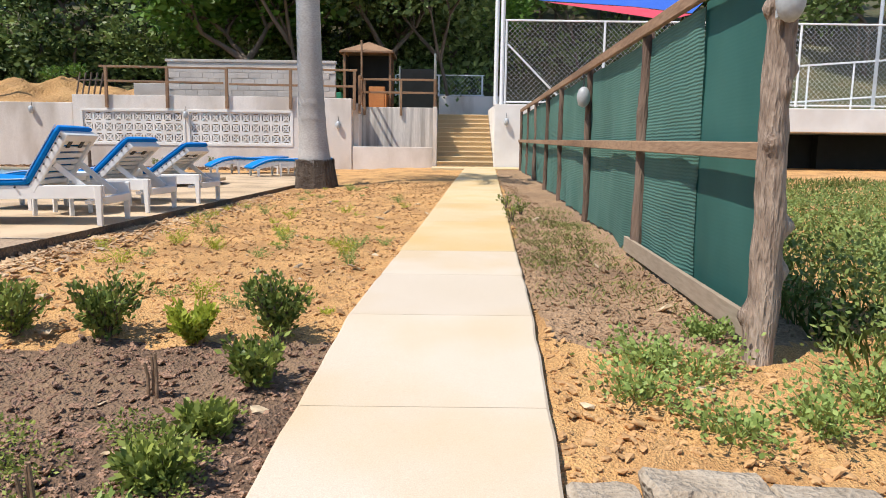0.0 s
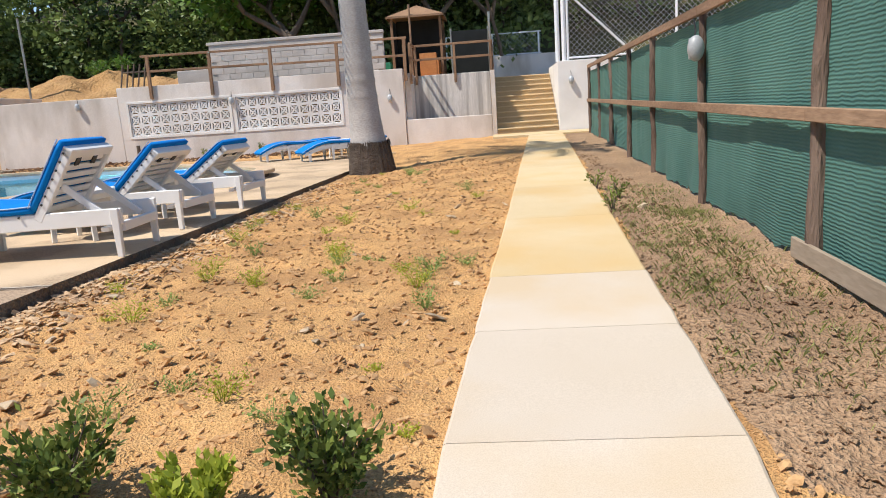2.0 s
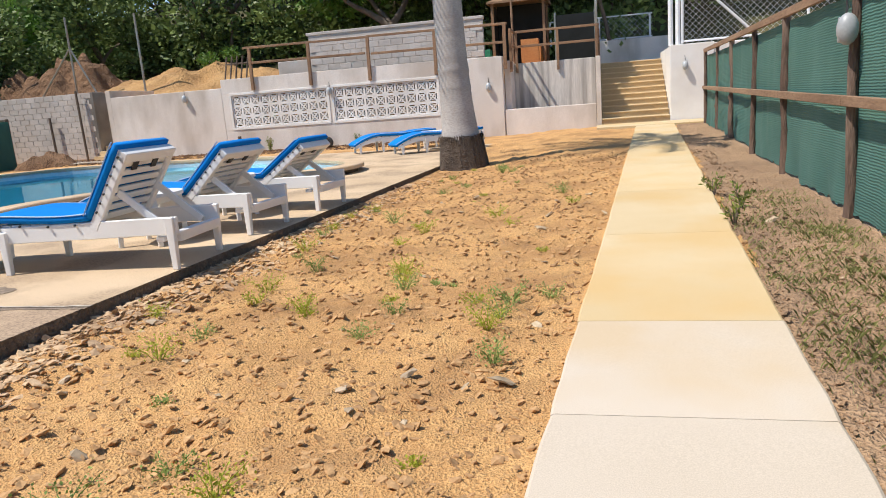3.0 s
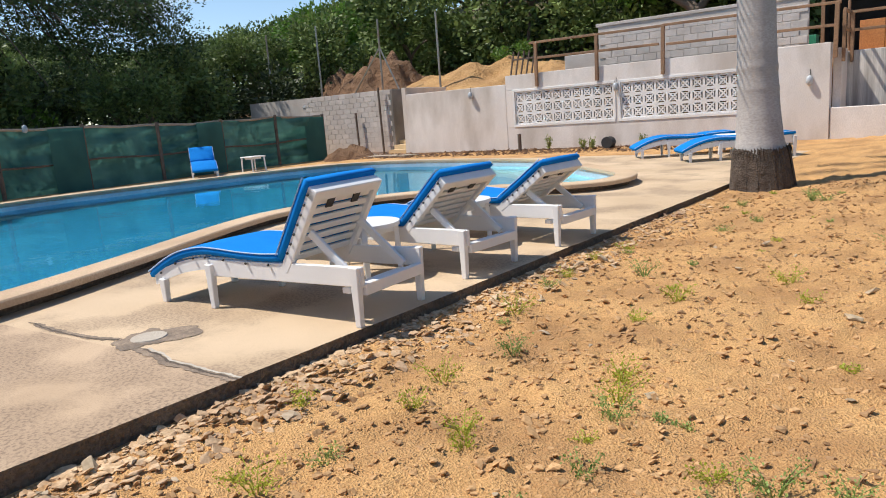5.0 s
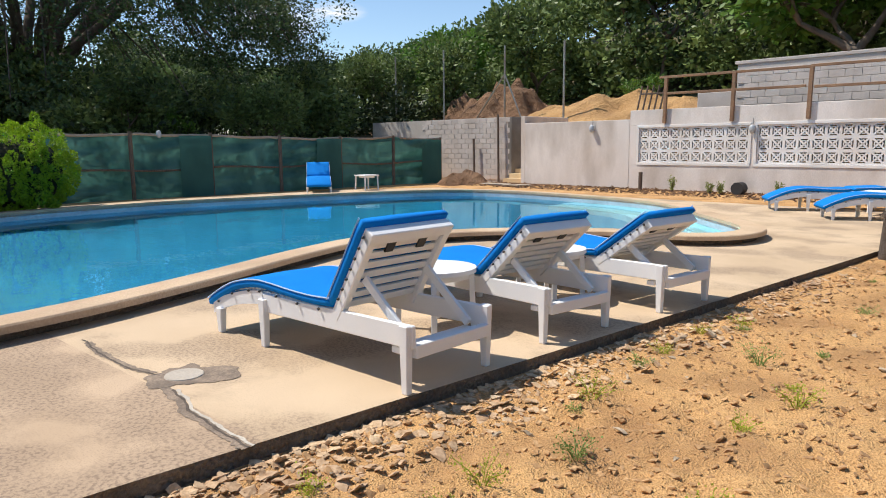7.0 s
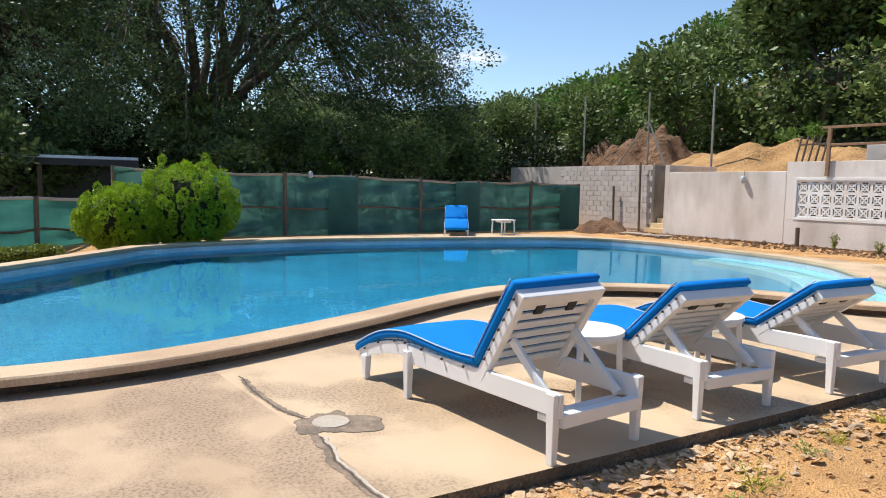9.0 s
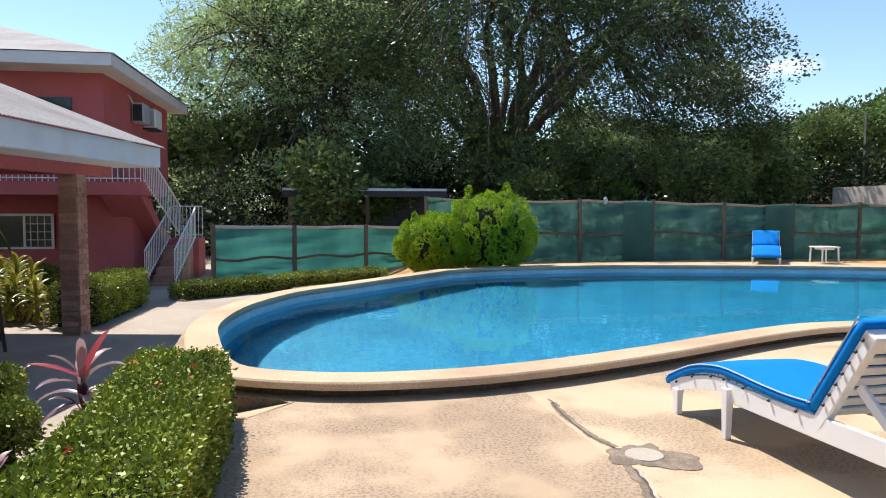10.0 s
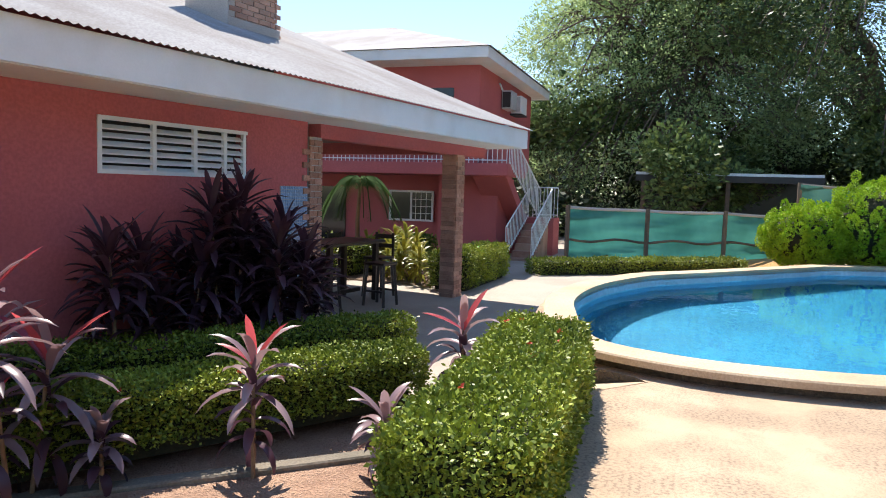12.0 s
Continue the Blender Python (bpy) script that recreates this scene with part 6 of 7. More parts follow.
def cordyline(x, y, z, height, heads, seed, label, leaf_len=0.34, top=None, low=None):
    rng = np.random.default_rng(seed)
    t = thing("cordyline", pose(x, y, z), label, "plant", group="cordylines")
    for h in range(heads):
        a = 6.28 * h / max(1, heads) + rng.random()
        r = 0 if heads == 1 else 0.10 + 0.16 * rng.random()
        hh = height * (1.0 if h == 0 else 0.55 + 0.4 * rng.random())
        tip = (r * math.cos(a) * 1.6, r * math.sin(a) * 1.6, hh * 0.72)
        part("stem", tube(bmesh.new(), [(0.3 * tip[0], 0.3 * tip[1], -0.05), (tip[0] * 0.7, tip[1] * 0.7, hh * 0.4), tip], [0.016, 0.013, 0.01], 6), M_RAILWOOD, t)
        for nm, n, ln, sp, dr, mt, dz in (("young_leaves", 3 if top is not L_CORDY else 8, leaf_len * 1.0, 38, 0.25, top or L_CORDYRED, 0.0), ("old_leaves", 14 if top is not L_CORDY else 24, leaf_len * 1.05, 95, 0.75, low or L_CORDYPALE, hh * 0.22), ("lower_leaves", 13 if top is not L_CORDY else 22, leaf_len * 0.8, 110, 1.0, L_CROTON if top is L_CROTON else L_CORDY, hh * (0.36 if top is not L_CORDY else 0.48))):
            base = (tip[0], tip[1], tip[2] - (0 if nm != "lower_leaves" else hh * 0.18))
            v, f = strap_leaves(rng, base, n, ln, 0.07, sp, dr, dz)
            o = new(nm, cloud_mesh(nm, v, f, mt))
            o.parent = t
    return t


PINK = "pink and purple cordyline plant with arching leaves"
cordyline(-3.8, 2.35, -0.42, 1.75, 3, 1, PINK, 0.46)
cordyline(-4.05, 2.72, -0.42, 0.55, 1, 2, PINK, 0.27, L_CORDYPALE)
cordyline(-4.62, 3.42, -0.42, 1.05, 1, 3, PINK, 0.38)
cordyline(-6.0, 4.42, -0.42, 1.15, 1, 4, PINK, 0.38)
cordyline(-4.95, 4.22, -0.42, 0.55, 1, 5, PINK, 0.30, L_CORDYPALE)
cordyline(-3.3, 2.3, -0.42, 0.9, 2, 6, PINK, 0.36)
PURPLE = "dense dark purple cordyline clump against the red wall"
for i, (u, n, hh, hd) in enumerate(((-5.35, 0.5, 2.4, 7), (-5.05, 0.55, 2.0, 5), (-5.65, 0.45, 2.25, 6), (-5.25, 0.8, 1.8, 5), (-6.25, 0.4, 1.7, 3), (-6.7, 0.35, 1.8, 3))):
    p = H @ Vector((u, n, -0.4))
    cordyline(p.x, p.y, p.z, hh, hd, 30 + i, PURPLE, 0.44, L_CORDY, L_CORDY)


def clump(name, x, y, z, n, r, height, leaf, material, seed, label, cat="plant", group="", stems=6, aspect=0.35):
    """A small bushy plant: thin stems and leaves round them."""
    rng = np.random.default_rng(seed)
    t = thing(name, pose(x, y, z), label, cat, group)
    P = []
    for k in range(stems):
        a = 6.28 * k / stems + rng.random()
        rr = r * (0.35 + 0.65 * rng.random())
        tip = np.array((rr * math.cos(a), rr * math.sin(a), height * (0.65 + 0.35 * rng.random())))
        part("stem", tube(bmesh.new(), [(0, 0, -0.03), tuple(tip * np.array((0.4, 0.4, 0.55))), tuple(tip)], [min(0.008, 0.03 * height), min(0.006, 0.02 * height), 0.0015], 4, cap=False), material if name == "weed" else M_DARKBARK, t)
        m = n // stems
        s = 0.2 + 0.8 * rng.random(m)
        P.append(tip[None, :] * s[:, None] + rng.normal(size=(m, 3)) * r * 0.12)
    P = np.concatenate(P)
    P[:, 2] = np.maximum(P[:, 2], 0.01)
    nr = P.copy()
    nr[:, 2] = np.abs(nr[:, 2]) * 0.6 + 0.1
    nr /= np.linalg.norm(nr, axis=1)[:, None] + 1e-6
    v, f = leaf_cards(P, leaf, 0.4, aspect, nr, rng)
    o = new("leaves", cloud_mesh("leaves", v, f, material))
    o.parent = t
    return t


def gz(x, y):
    return ground_z(x, y)


SH = "young leafy green shrub planted in the dark bed"
for i, (x, y, r, h2, mt) in enumerate(((-2.42, 5.28, 0.22, 0.32, L_SHRUB), (-1.92, 5.22, 0.24, 0.36, L_SHRUB), (-1.44, 5.15, 0.14, 0.21, L_YELLOW), (-1.05, 5.22, 0.22, 0.36, L_SHRUB), (-1.02, 4.68, 0.17, 0.23, L_SHRUB),
                                     (-1.16, 3.95, 0.18, 0.17, L_SHRUB), (-1.1, 4.3, 0.15, 0.13, L_SHRUB), (-1.25, 3.62, 0.2, 0.12, L_WEED), (-2.9, 5.2, 0.24, 0.34, L_SHRUB))):
    clump("shrub", x, y, gz(x, y) - 0.01, 1300, r * 0.82, h2 * 0.92, 0.036, mt, 60 + i, SH if mt != L_YELLOW else "young yellow green shrub planted in the dark bed", "shrub", "bed shrubs", 16, 0.5)
for i, (x, y) in enumerate(((-1.42, 4.6), (-1.47, 3.78))):
    st = thing("dry_stump", pose(x, y, gz(x, y)), "dry brown cut shrub stump in the bed", "stump", "dry stumps")
    for k in range(3):
        part("stick", tube(bmesh.new(), [(0.018 * k - 0.03, 0.01 * (k % 2), -0.03), (0.018 * k - 0.028, 0.012 * (k % 2), 0.08), (0.022 * k - 0.034, 0.02 * (k % 2) - 0.01, 0.145 + 0.02 * (k % 3))], [0.009, 0.008, 0.006], 6), M_STICK, st)

# thuja beside the pool
th = thing("thuja", pose(-18.7, 9.3, -0.1), "bright green rounded thuja bushes beside the pool", "shrub")
rng = np.random.default_rng(44)
for cx, cy, r, hh in ((0.1, -0.55, 0.92, 1.36), (0.1, 0.92, 1.1, 2.0)):
    bm = bmesh.new()
    bmesh.ops.create_icosphere(bm, subdivisions=3, radius=1.0)
    for v in bm.verts:
        v.co = Vector((cx + v.co.x * r * 0.84, cy + v.co.y * r * 0.84, 0.22 + (v.co.z * 0.5 + 0.5) * hh * 0.82))
    # solid core coloured as the shade between the plumes
    part("body", bm, M_CORESHADE, th, "filler core with the inner shade in its colour")
    part("stem", tube(bmesh.new(), [(cx, cy, -0.1), (cx, cy, 0.5)], [0.09, 0.07], 8), M_DARKBARK, th)
    P, N = [], []
    n = int(260 * r)
    for k in range(n):
        # plumes over the mound, each a drooping knob of fine sprays
        zz = 1 - 1.95 * (k + 0.5) / n
        a = 2.39996 * k
        q = math.sqrt(max(0.0, 1 - zz * zz))
        d = np.array((q * math.cos(a), q * math.sin(a), zz)) + rng.normal(size=3) * 0.08
        sc = 0.92 + 0.13 * rng.random()
        c = np.array((cx + d[0] * r * sc, cy + d[1] * r * sc, 0.1 + (d[2] * 0.5 + 0.5) * hh * 0.98 * sc))
        m = 240
        g = rng.normal(size=(m, 3))
        g /= np.linalg.norm(g, axis=1)[:, None]
        size = 0.75 + 0.5 * rng.random()
        P.append(c[None, :] + g * np.array((0.085, 0.085, 0.13)) * size * (0.7 + 0.3 * rng.random(m))[:, None])
        N.append(g * 1.1 + d[None, :] * 0.3 + np.array((0, 0, 0.15)))
    v, f = leaf_cards(np.concatenate(P), 0.044, 0.2, 0.5, np.concatenate(N), rng)
    o = new("foliage", cloud_mesh("foliage", v, f, L_THUJA))
    o.parent = th

solid("planting_bed", box(-19.6, -9.0, -0.36, -13.15, 1.62, -0.305, bevel=0.02), M_DARKSOIL, "dark soil planting bed behind the porch", "bed", kind="structure")

# plants round the porch
for i, (x, y, r, hh, lf, mt, lb) in enumerate(((-13.4, -1.0, 0.6, 0.9, 0.08, L_HEDGE, "rounded clipped green bush"), (-18.6, 1.4, 0.3, 0.5, 0.1, L_SHRUB, "small green bush by the stairs"))):
    clump("bush", x, y, -0.34, 420, r, hh, lf, mt, 90 + i, lb, "bush", "porch bushes", 14, 0.5)
for i, (x, y, hh, hd) in enumerate(((-13.5, 1.2, 0.72, 4), (-13.9, 0.75, 0.85, 4), (-14.5, 0.45, 1.25, 5), (-14.8, 0.2, 1.1, 4), (-16.2, -0.8, 0.8, 4))):
    cordyline(x, y, -0.34, hh, hd, 90 + i, "yellow and green croton bush beside the porch", 0.36, L_CROTON, L_CROTON)["group"] = "porch crotons"
pp = thing("potted_palm", pose(-15.4, -1.05, -0.34), "tall arching green palm behind the porch", "plant")
part("stem", tube(bmesh.new(), [(0, 0, 0), (0.05, 0, 1.1), (0.02, 0.05, 2.05)], [0.07, 0.05, 0.04], 8), M_RAILWOOD, pp)
rp = np.random.default_rng(8)
for i in range(9):
    a = 0.7 * i
    bm = bmesh.new()
    rib = [Vector((0.02 + math.cos(a) * 0.95 * t, 0.05 + math.sin(a) * 0.95 * t, 2.0 + 0.85 * t - 1.75 * t * t)) for t in [k / 10 for k in range(11)]]
    tube(bm, rib, 0.012, 4, cap=False)
    for j in range(2, 40):
        t = j / 40
        c = Vector((0.02 + math.cos(a) * 0.95 * t, 0.05 + math.sin(a) * 0.95 * t, 2.0 + 0.85 * t - 1.75 * t * t))
        for s in (1, -1):
            tip = c + Vector((-math.sin(a) * s * 0.34 + 0.12 * math.cos(a), math.cos(a) * s * 0.34 + 0.12 * math.sin(a), -0.26)) * (1.15 - 0.6 * t)
            uu = Vector((math.cos(a), math.sin(a), 0)) * 0.014
            bm.faces.new([bm.verts.new(v) for v in (c - uu, c + uu, tip)])
    part("frond", bm, L_PALM, pp)

# ---- deck details ----
M_DAMP = mat("damp_cement", (0.18, 0.135, 0.10), (0.34, 0.255, 0.18), (0.11, 0.085, 0.065), 9, 70, 0.85, 0.6, 0.01, stain_scale=5.0)
M_COVER = mat("cement_cover", (0.50, 0.44, 0.36), (0.60, 0.54, 0.45), (0.36, 0.3, 0.24), 9, 60, 0.85, 0.6, 0.01)
drain = thing("drain_cover", pose(-5.02, 8.15, 0.0), "round white cement drain cover set in the deck", "drain cover")
bm = bmesh.new()
bmesh.ops.create_cone(bm, cap_ends=True, segments=28, radius1=0.125, radius2=0.12, depth=0.008, matrix=Matrix.Translation((0, 0, 0.006)))
part("cover", bm, M_COVER, drain)
bm = bmesh.new()
ring = []
for i in range(90):
    a = 2 * math.pi * i / 90
    r = 0.205 + 0.03 * noise.noise(Vector((math.cos(a) * 7, math.sin(a) * 7, 8))) + 0.10 * noise.noise(Vector((math.cos(a) * 1.6, math.sin(a) * 1.6, 3))) + 0.16 * max(0, math.cos(a - 0.9)) ** 4
    ring.append(bm.verts.new((r * math.cos(a), r * math.sin(a), 0.004)))
bm.faces.new(ring)
part("damp_patch", bm, M_DAMP, drain, "dark damp cement patch round the cover")


def crack(name, pts, width, z, material, label, seed):
    bm = bmesh.new()
    prev = None
    path = catmull([(x, y, 0) for x, y in pts], 22, closed=False)
    for i, p in enumerate(path):
        w = width * (0.55 + 0.9 * abs(noise.noise(Vector((i * 0.22, seed, 0)))))
        o = 0.03 * noise.noise(Vector((p.x * 3.1, 2, 5))) + 0.012 * noise.noise(Vector((p.x * 11, 1, 8)))
        row = [bm.verts.new((p.x, p.y + o - w / 2, z)), bm.verts.new((p.x, p.y + o + w / 2, z))]
        if prev:
            bm.faces.new((prev[0], row[0], row[1], prev[1]))
        prev = row
    return solid(name, bm, material, label, "joint", kind="structure")


M_CREVICE = mat("dark_crevice", (0.07, 0.052, 0.04), (0.13, 0.10, 0.075), None, 9, 60, 0.95, 0.5, 0.01)
crack("joint_mortar", [(-4.78, 8.0), (-4.4, 7.95), (-4.05, 7.93), (-3.72, 7.94)], 0.030, 0.006, M_COVER, "pale mortar line in the deck joint", 1)
crack("joint_dark", [(-4.9, 7.97), (-4.4, 7.91), (-4.0, 7.90), (-3.72, 7.91)], 0.09, 0.0032, M_DAMP, "damp stain along the deck joint", 2)
crack("joint_crevice", [(-4.8, 7.98), (-4.4, 7.93), (-4.05, 7.905), (-3.72, 7.915)], 0.022, 0.0045, M_CREVICE, "dark open crevice in the deck joint", 5)
crack("joint_patch", [(-6.3, 7.94), (-5.9, 7.93), (-5.5, 7.95), (-5.2, 8.02)], 0.085, 0.0032, M_DAMP, "damp stain along the crack in the deck", 3)
crack("joint_crack", [(-6.4, 7.94), (-5.9, 7.92), (-5.5, 7.935), (-5.15, 8.02)], 0.02, 0.0045, M_CREVICE, "dark ragged crack in the deck", 4)

# ---- loose stones, weeds and grass ----


def stone_verts(rng, n, pos, size, flat):
    base = np.array([(1, 0, 0), (-1, 0, 0), (0, 1, 0), (0, -1, 0), (0.6, 0.6, 0.8), (-0.6, 0.5, 0.8), (0.5, -0.6, 0.8), (-0.6, -0.6, 0.75), (0, 0, -0.8)], float)
    faces = [(0, 2, 4), (2, 1, 5), (2, 5, 4), (1, 3, 7), (1, 7, 5), (3, 0, 6), (3, 6, 7), (0, 4, 6), (4, 5, 7), (4, 7, 6), (2, 0, 8), (1, 2, 8), (3, 1, 8), (0, 3, 8)]
    V = np.repeat(base[None], n, 0) * (1 + 0.3 * rng.normal(size=(n, 9, 3)).clip(-1, 1))
    V[:, :, 0] *= rng.uniform(0.6, 1.7, (n, 1))
    V[:, :, 2] *= flat
    a = rng.random(n) * 6.28
    c, s = np.cos(a)[:, None], np.sin(a)[:, None]
    X, Y = V[:, :, 0] * c - V[:, :, 1] * s, V[:, :, 0] * s + V[:, :, 1] * c
    V = np.stack([X, Y, V[:, :, 2] + 0.4 * rng.normal(size=(n, 1)) * X], 2) * size[:, None, None] + pos[:, None, :]
    F = (np.array(faces)[None] + 9 * np.arange(n)[:, None, None]).reshape(-1, 3)
    return V.reshape(-1, 3), F


rs = np.random.default_rng(12)


def scatter(n, fx, fy, dz=0.0):
    out = []
    while len(out) < n:
        x, y = fx(), fy()
        if abs(x - path_mid(y)) > 0.52 and x > deck_x(y) + 0.03:
            out.append((x, y, ground_z(x, y) + dz))
    return np.array(out)


p1 = scatter(40000, lambda: rs.uniform(-3.7, 1.3), lambda: 3.2 + 14 * rs.random() ** 1.7)
bed = np.array([ground_slot(x, y) == 2 for x, y in p1[:, :2]])
brown = np.array([ground_slot(x, y) == 3 for x, y in p1[:, :2]])
pb, pr, p1 = p1[bed], p1[brown], p1[~bed & ~brown]
v, f = stone_verts(rs, len(pr), pr, 0.0045 + 0.018 * rs.random(len(pr)) ** 3, 0.6)
tagged(new("soil_clods", cloud_mesh("soil_clods", v, f, M_BROWNSOIL, False)), "brown crumbs of soil beside the fence", "gravel", kind="stuff")
v, f = stone_verts(rs, len(pb), pb, 0.006 + 0.016 * rs.random(len(pb)) ** 3, 0.6)
tagged(new("soil_clods", cloud_mesh("soil_clods", v, f, M_BEDSOIL, False)), "dark crumbs of soil in the planting bed", "gravel", kind="stuff")
v, f = stone_verts(rs, len(p1), p1, 0.004 + 0.022 * rs.random(len(p1)) ** 5, 0.6)
M_CLOD = mat("soil_clods", (0.40, 0.215, 0.085), (0.62, 0.38, 0.18), (0.20, 0.11, 0.055), 9, 50, 0.95, 0.5, 0.01)
tagged(new("soil_clods", cloud_mesh("soil_clods", v, f, M_CLOD, False)), "small crumbs and clods of sandy soil", "gravel", kind="stuff")
p2 = scatter(3600, lambda: rs.uniform(0, 1), lambda: 5.0 + 12.5 * rs.random())
p2[:, 0] = np.array([deck_x(y) + 0.04 + 0.55 * rs.random() ** 1.8 for y in p2[:, 1]])
p2[:, 2] = np.array([ground_z(x, y) + 0.006 for x, y in p2[:, :2]])
v, f = stone_verts(rs, len(p2), p2, 0.007 + 0.036 * rs.random(len(p2)) ** 3.5, 0.34)
M_FLAKE = mat("stone_flakes", (0.46, 0.28, 0.14), (0.72, 0.52, 0.32), (0.26, 0.145, 0.085), 14, 50, 0.9, 0.4, 0.008)
tagged(new("rubble", cloud_mesh("rubble", v, f, M_FLAKE, False)), "flaky stone rubble along the deck edge", "rubble", kind="stuff")
stone_meshes = []
for k in range(6):
    v, f = stone_verts(rs, 1, np.zeros((1, 3)), np.ones(1), (0.28, 0.4, 0.65)[k % 3])
    stone_meshes.append(cloud_mesh("stone", v, f, M_STONE, False))
ps = scatter(150, lambda: rs.uniform(-3.65, 1.2), lambda: 3.4 + 9.5 * rs.random())
for i, (x, y, z) in enumerate(ps):
    if i < 70:
        x = deck_x(y) + 0.08 + 0.6 * rs.random()
        z = ground_z(x, y)
    o = new("stone", stone_meshes[i % 6])
    s = 0.016 + 0.034 * rs.random() ** 2
    o.matrix_basis = Matrix.LocRotScale((x, y, z + s * 0.15), Euler((0, 0, 6.28 * rs.random())), (s, s * (0.6 + 0.5 * rs.random()), s))
    tagged(o, "loose angular tan stone lying on the sandy soil", "stone", "loose stones")

pav = ((0.30, 3.82, 0.23, 0.17, 0.125), (0.625, 3.84, 0.39, 0.18, 0.135), (1.01, 3.81, 0.35, 0.18, 0.115))
for x, y, w, d, h2 in pav:
    bm = box(-w / 2, -d / 2, 0, w / 2, d / 2, h2, bevel=0.018)
    bmesh.ops.subdivide_edges(bm, edges=bm.edges[:], cuts=3, use_grid_fill=True)
    for vv in bm.verts:
        vv.co += Vector((noise.noise(vv.co * 9 + Vector((x, 0, 0))), noise.noise(vv.co * 9 + Vector((3, x, 0))), 0.7 * noise.noise(vv.co * 14 + Vector((x, 5, 0))))) * 0.02
    tagged(new("paving_stone", mesh_from("paving_stone", bm, M_SLAB)), "rough grey concrete paving stone laid beside the path", "stone", "paving stones").matrix_basis = pose(x, y, gz(x, y) - 0.04, 0, 0, -4)

WD = "small sparse green weed growing from the sandy soil"
rw = random.Random(9)
weeds = [(-2.95, 7.3), (-2.7, 7.6), (-1.9, 9.0), (-1.55, 8.6), (-2.2, 10.0), (-0.95, 7.2), (-1.1, 6.3), (-2.0, 6.2), (-1.7, 6.0), (-2.4, 6.75), (-1.3, 10.8), (-2.6, 11.2), (-0.9, 9.6), (-1.4, 5.75), (-2.8, 8.6), (-3.0, 9.6), (-0.75, 11.9), (-2.2, 5.9), (-0.85, 5.6), (-1.75, 7.6), (-2.3, 8.1), (-2.9, 6.1), (-1.2, 8.2), (-0.9, 12.6), (-1.9, 12.3), (-2.5, 13.2)]
weeds += [(rw.uniform(-3.3, -0.75), 7.2 + 9.0 * rw.random()) for _ in range(36)]
for i, (x, y) in enumerate(weeds):
    clump("weed", x, y, gz(x, y) - 0.01, 110 + 80 * (i % 3), 0.07 + 0.05 * (i % 3), 0.035 + 0.05 * ((i * 7) % 3), 0.013, L_WEED if i % 2 else L_YELLOW, 200 + i, WD, "weed", "soil weeds", 7, 0.7)
for i, (x, y, r, h2) in enumerate(((0.62, 4.62, 0.3, 0.2), (0.95, 4.85, 0.32, 0.22), (1.25, 4.35, 0.22, 0.22), (0.9, 4.3, 0.26, 0.16), (1.15, 5.3, 0.15, 0.14), (0.75, 5.0, 0.22, 0.15), (1.55, 4.5, 0.3, 0.28), (1.8, 4.2, 0.3, 0.25))):
    clump("weed", x, y, gz(x, y) - 0.01, 560, r * 1.05, h2 * 0.75, 0.025, L_WEED, 260 + i, "leafy green weed sprawling beside the path", "weed", "path weeds", 12, 0.75)
for i, (x, y) in enumerate(((0.72, 12.0), (0.85, 11.2), (0.66, 10.4))):
    clump("shrub", x, y, gz(x, y), 90, 0.13, 0.24, 0.05, L_SHRUB, 280 + i, "small dark green seedling by the fence", "shrub", "fence seedlings", 6)


def grass_mesh(P, height, rng, width=0.006, lie=0.0):
    n = len(P)
    a = rng.random(n) * 6.28
    ln = height * (0.4 + 0.8 * rng.random(n))
    lean = np.stack([np.cos(a), np.sin(a), np.zeros(n)], 1) * (ln * (0.15 + lie + 0.55 * rng.random(n)))[:, None]
    side = np.stack([-np.sin(a), np.cos(a), np.zeros(n)], 1) * width
    mid = P + lean * 0.35 + np.stack([np.zeros(n), np.zeros(n), ln * 0.6 * (1 - 0.6 * lie)], 1)
    tip = P + lean + np.stack([np.zeros(n), np.zeros(n), ln * 0.9 * (1 - 0.6 * lie)], 1)
    v = np.stack([P - side, P + side, mid + side * 0.7, tip, mid - side * 0.7], 1).reshape(-1, 3)
    f = np.arange(5 * n).reshape(n, 5)
    return v, f


tufts = []
for i in range(120):
    y = 5.6 + 6.5 * rs.random()
    x = path_mid(y) + 0.6 + (FX(y) - path_mid(y) - 0.75) * rs.random()
    dens = 1 if 7.0 < y < 10.5 else 0.45
    for k in range(int(60 * dens * (0.4 + rs.random()))):
        xx, yy = x + 0.10 * rs.normal(), y + 0.13 * rs.normal()
        tufts.append((xx, yy, ground_z(xx, yy) - 0.01))
v, f = grass_mesh(np.array(tufts), 0.055, rs, 0.0009, 0.15)
tagged(new("grass", cloud_mesh("grass", v, f, L_GRASS)), "thin dry green grass tufts between path and fence", "grass", kind="stuff")
# rank growth beyond the fence
tt = []
for i in range(26000):
    x, y = 1.75 + 9 * rs.random() ** 1.4, 3.4 + 17 * rs.random() ** 1.3
    if x > FX(y) + 0.25:
        tt.append((x, y, ground_z(x, y) - 0.02))
v, f = grass_mesh(np.array(tt), 0.15, rs, 0.0045)
tagged(new("grass", cloud_mesh("grass", v, f, L_RANK)), "rank green grass beyond the shade cloth fence", "grass", kind="stuff")
C = [(1.75 + 5.5 * rs.random() ** 1.3, 3.9 + 9 * rs.random() ** 1.3) for _ in range(260)]
C = [(x, y, ground_z(x, y) + 0.12 + 0.2 * rs.random()) for x, y in C if x > FX(y) + 0.35]
v, f = crown_cloud(rs, C, [0.13 + 0.2 * rs.random() for _ in C], 170, 0.036, 0.9)
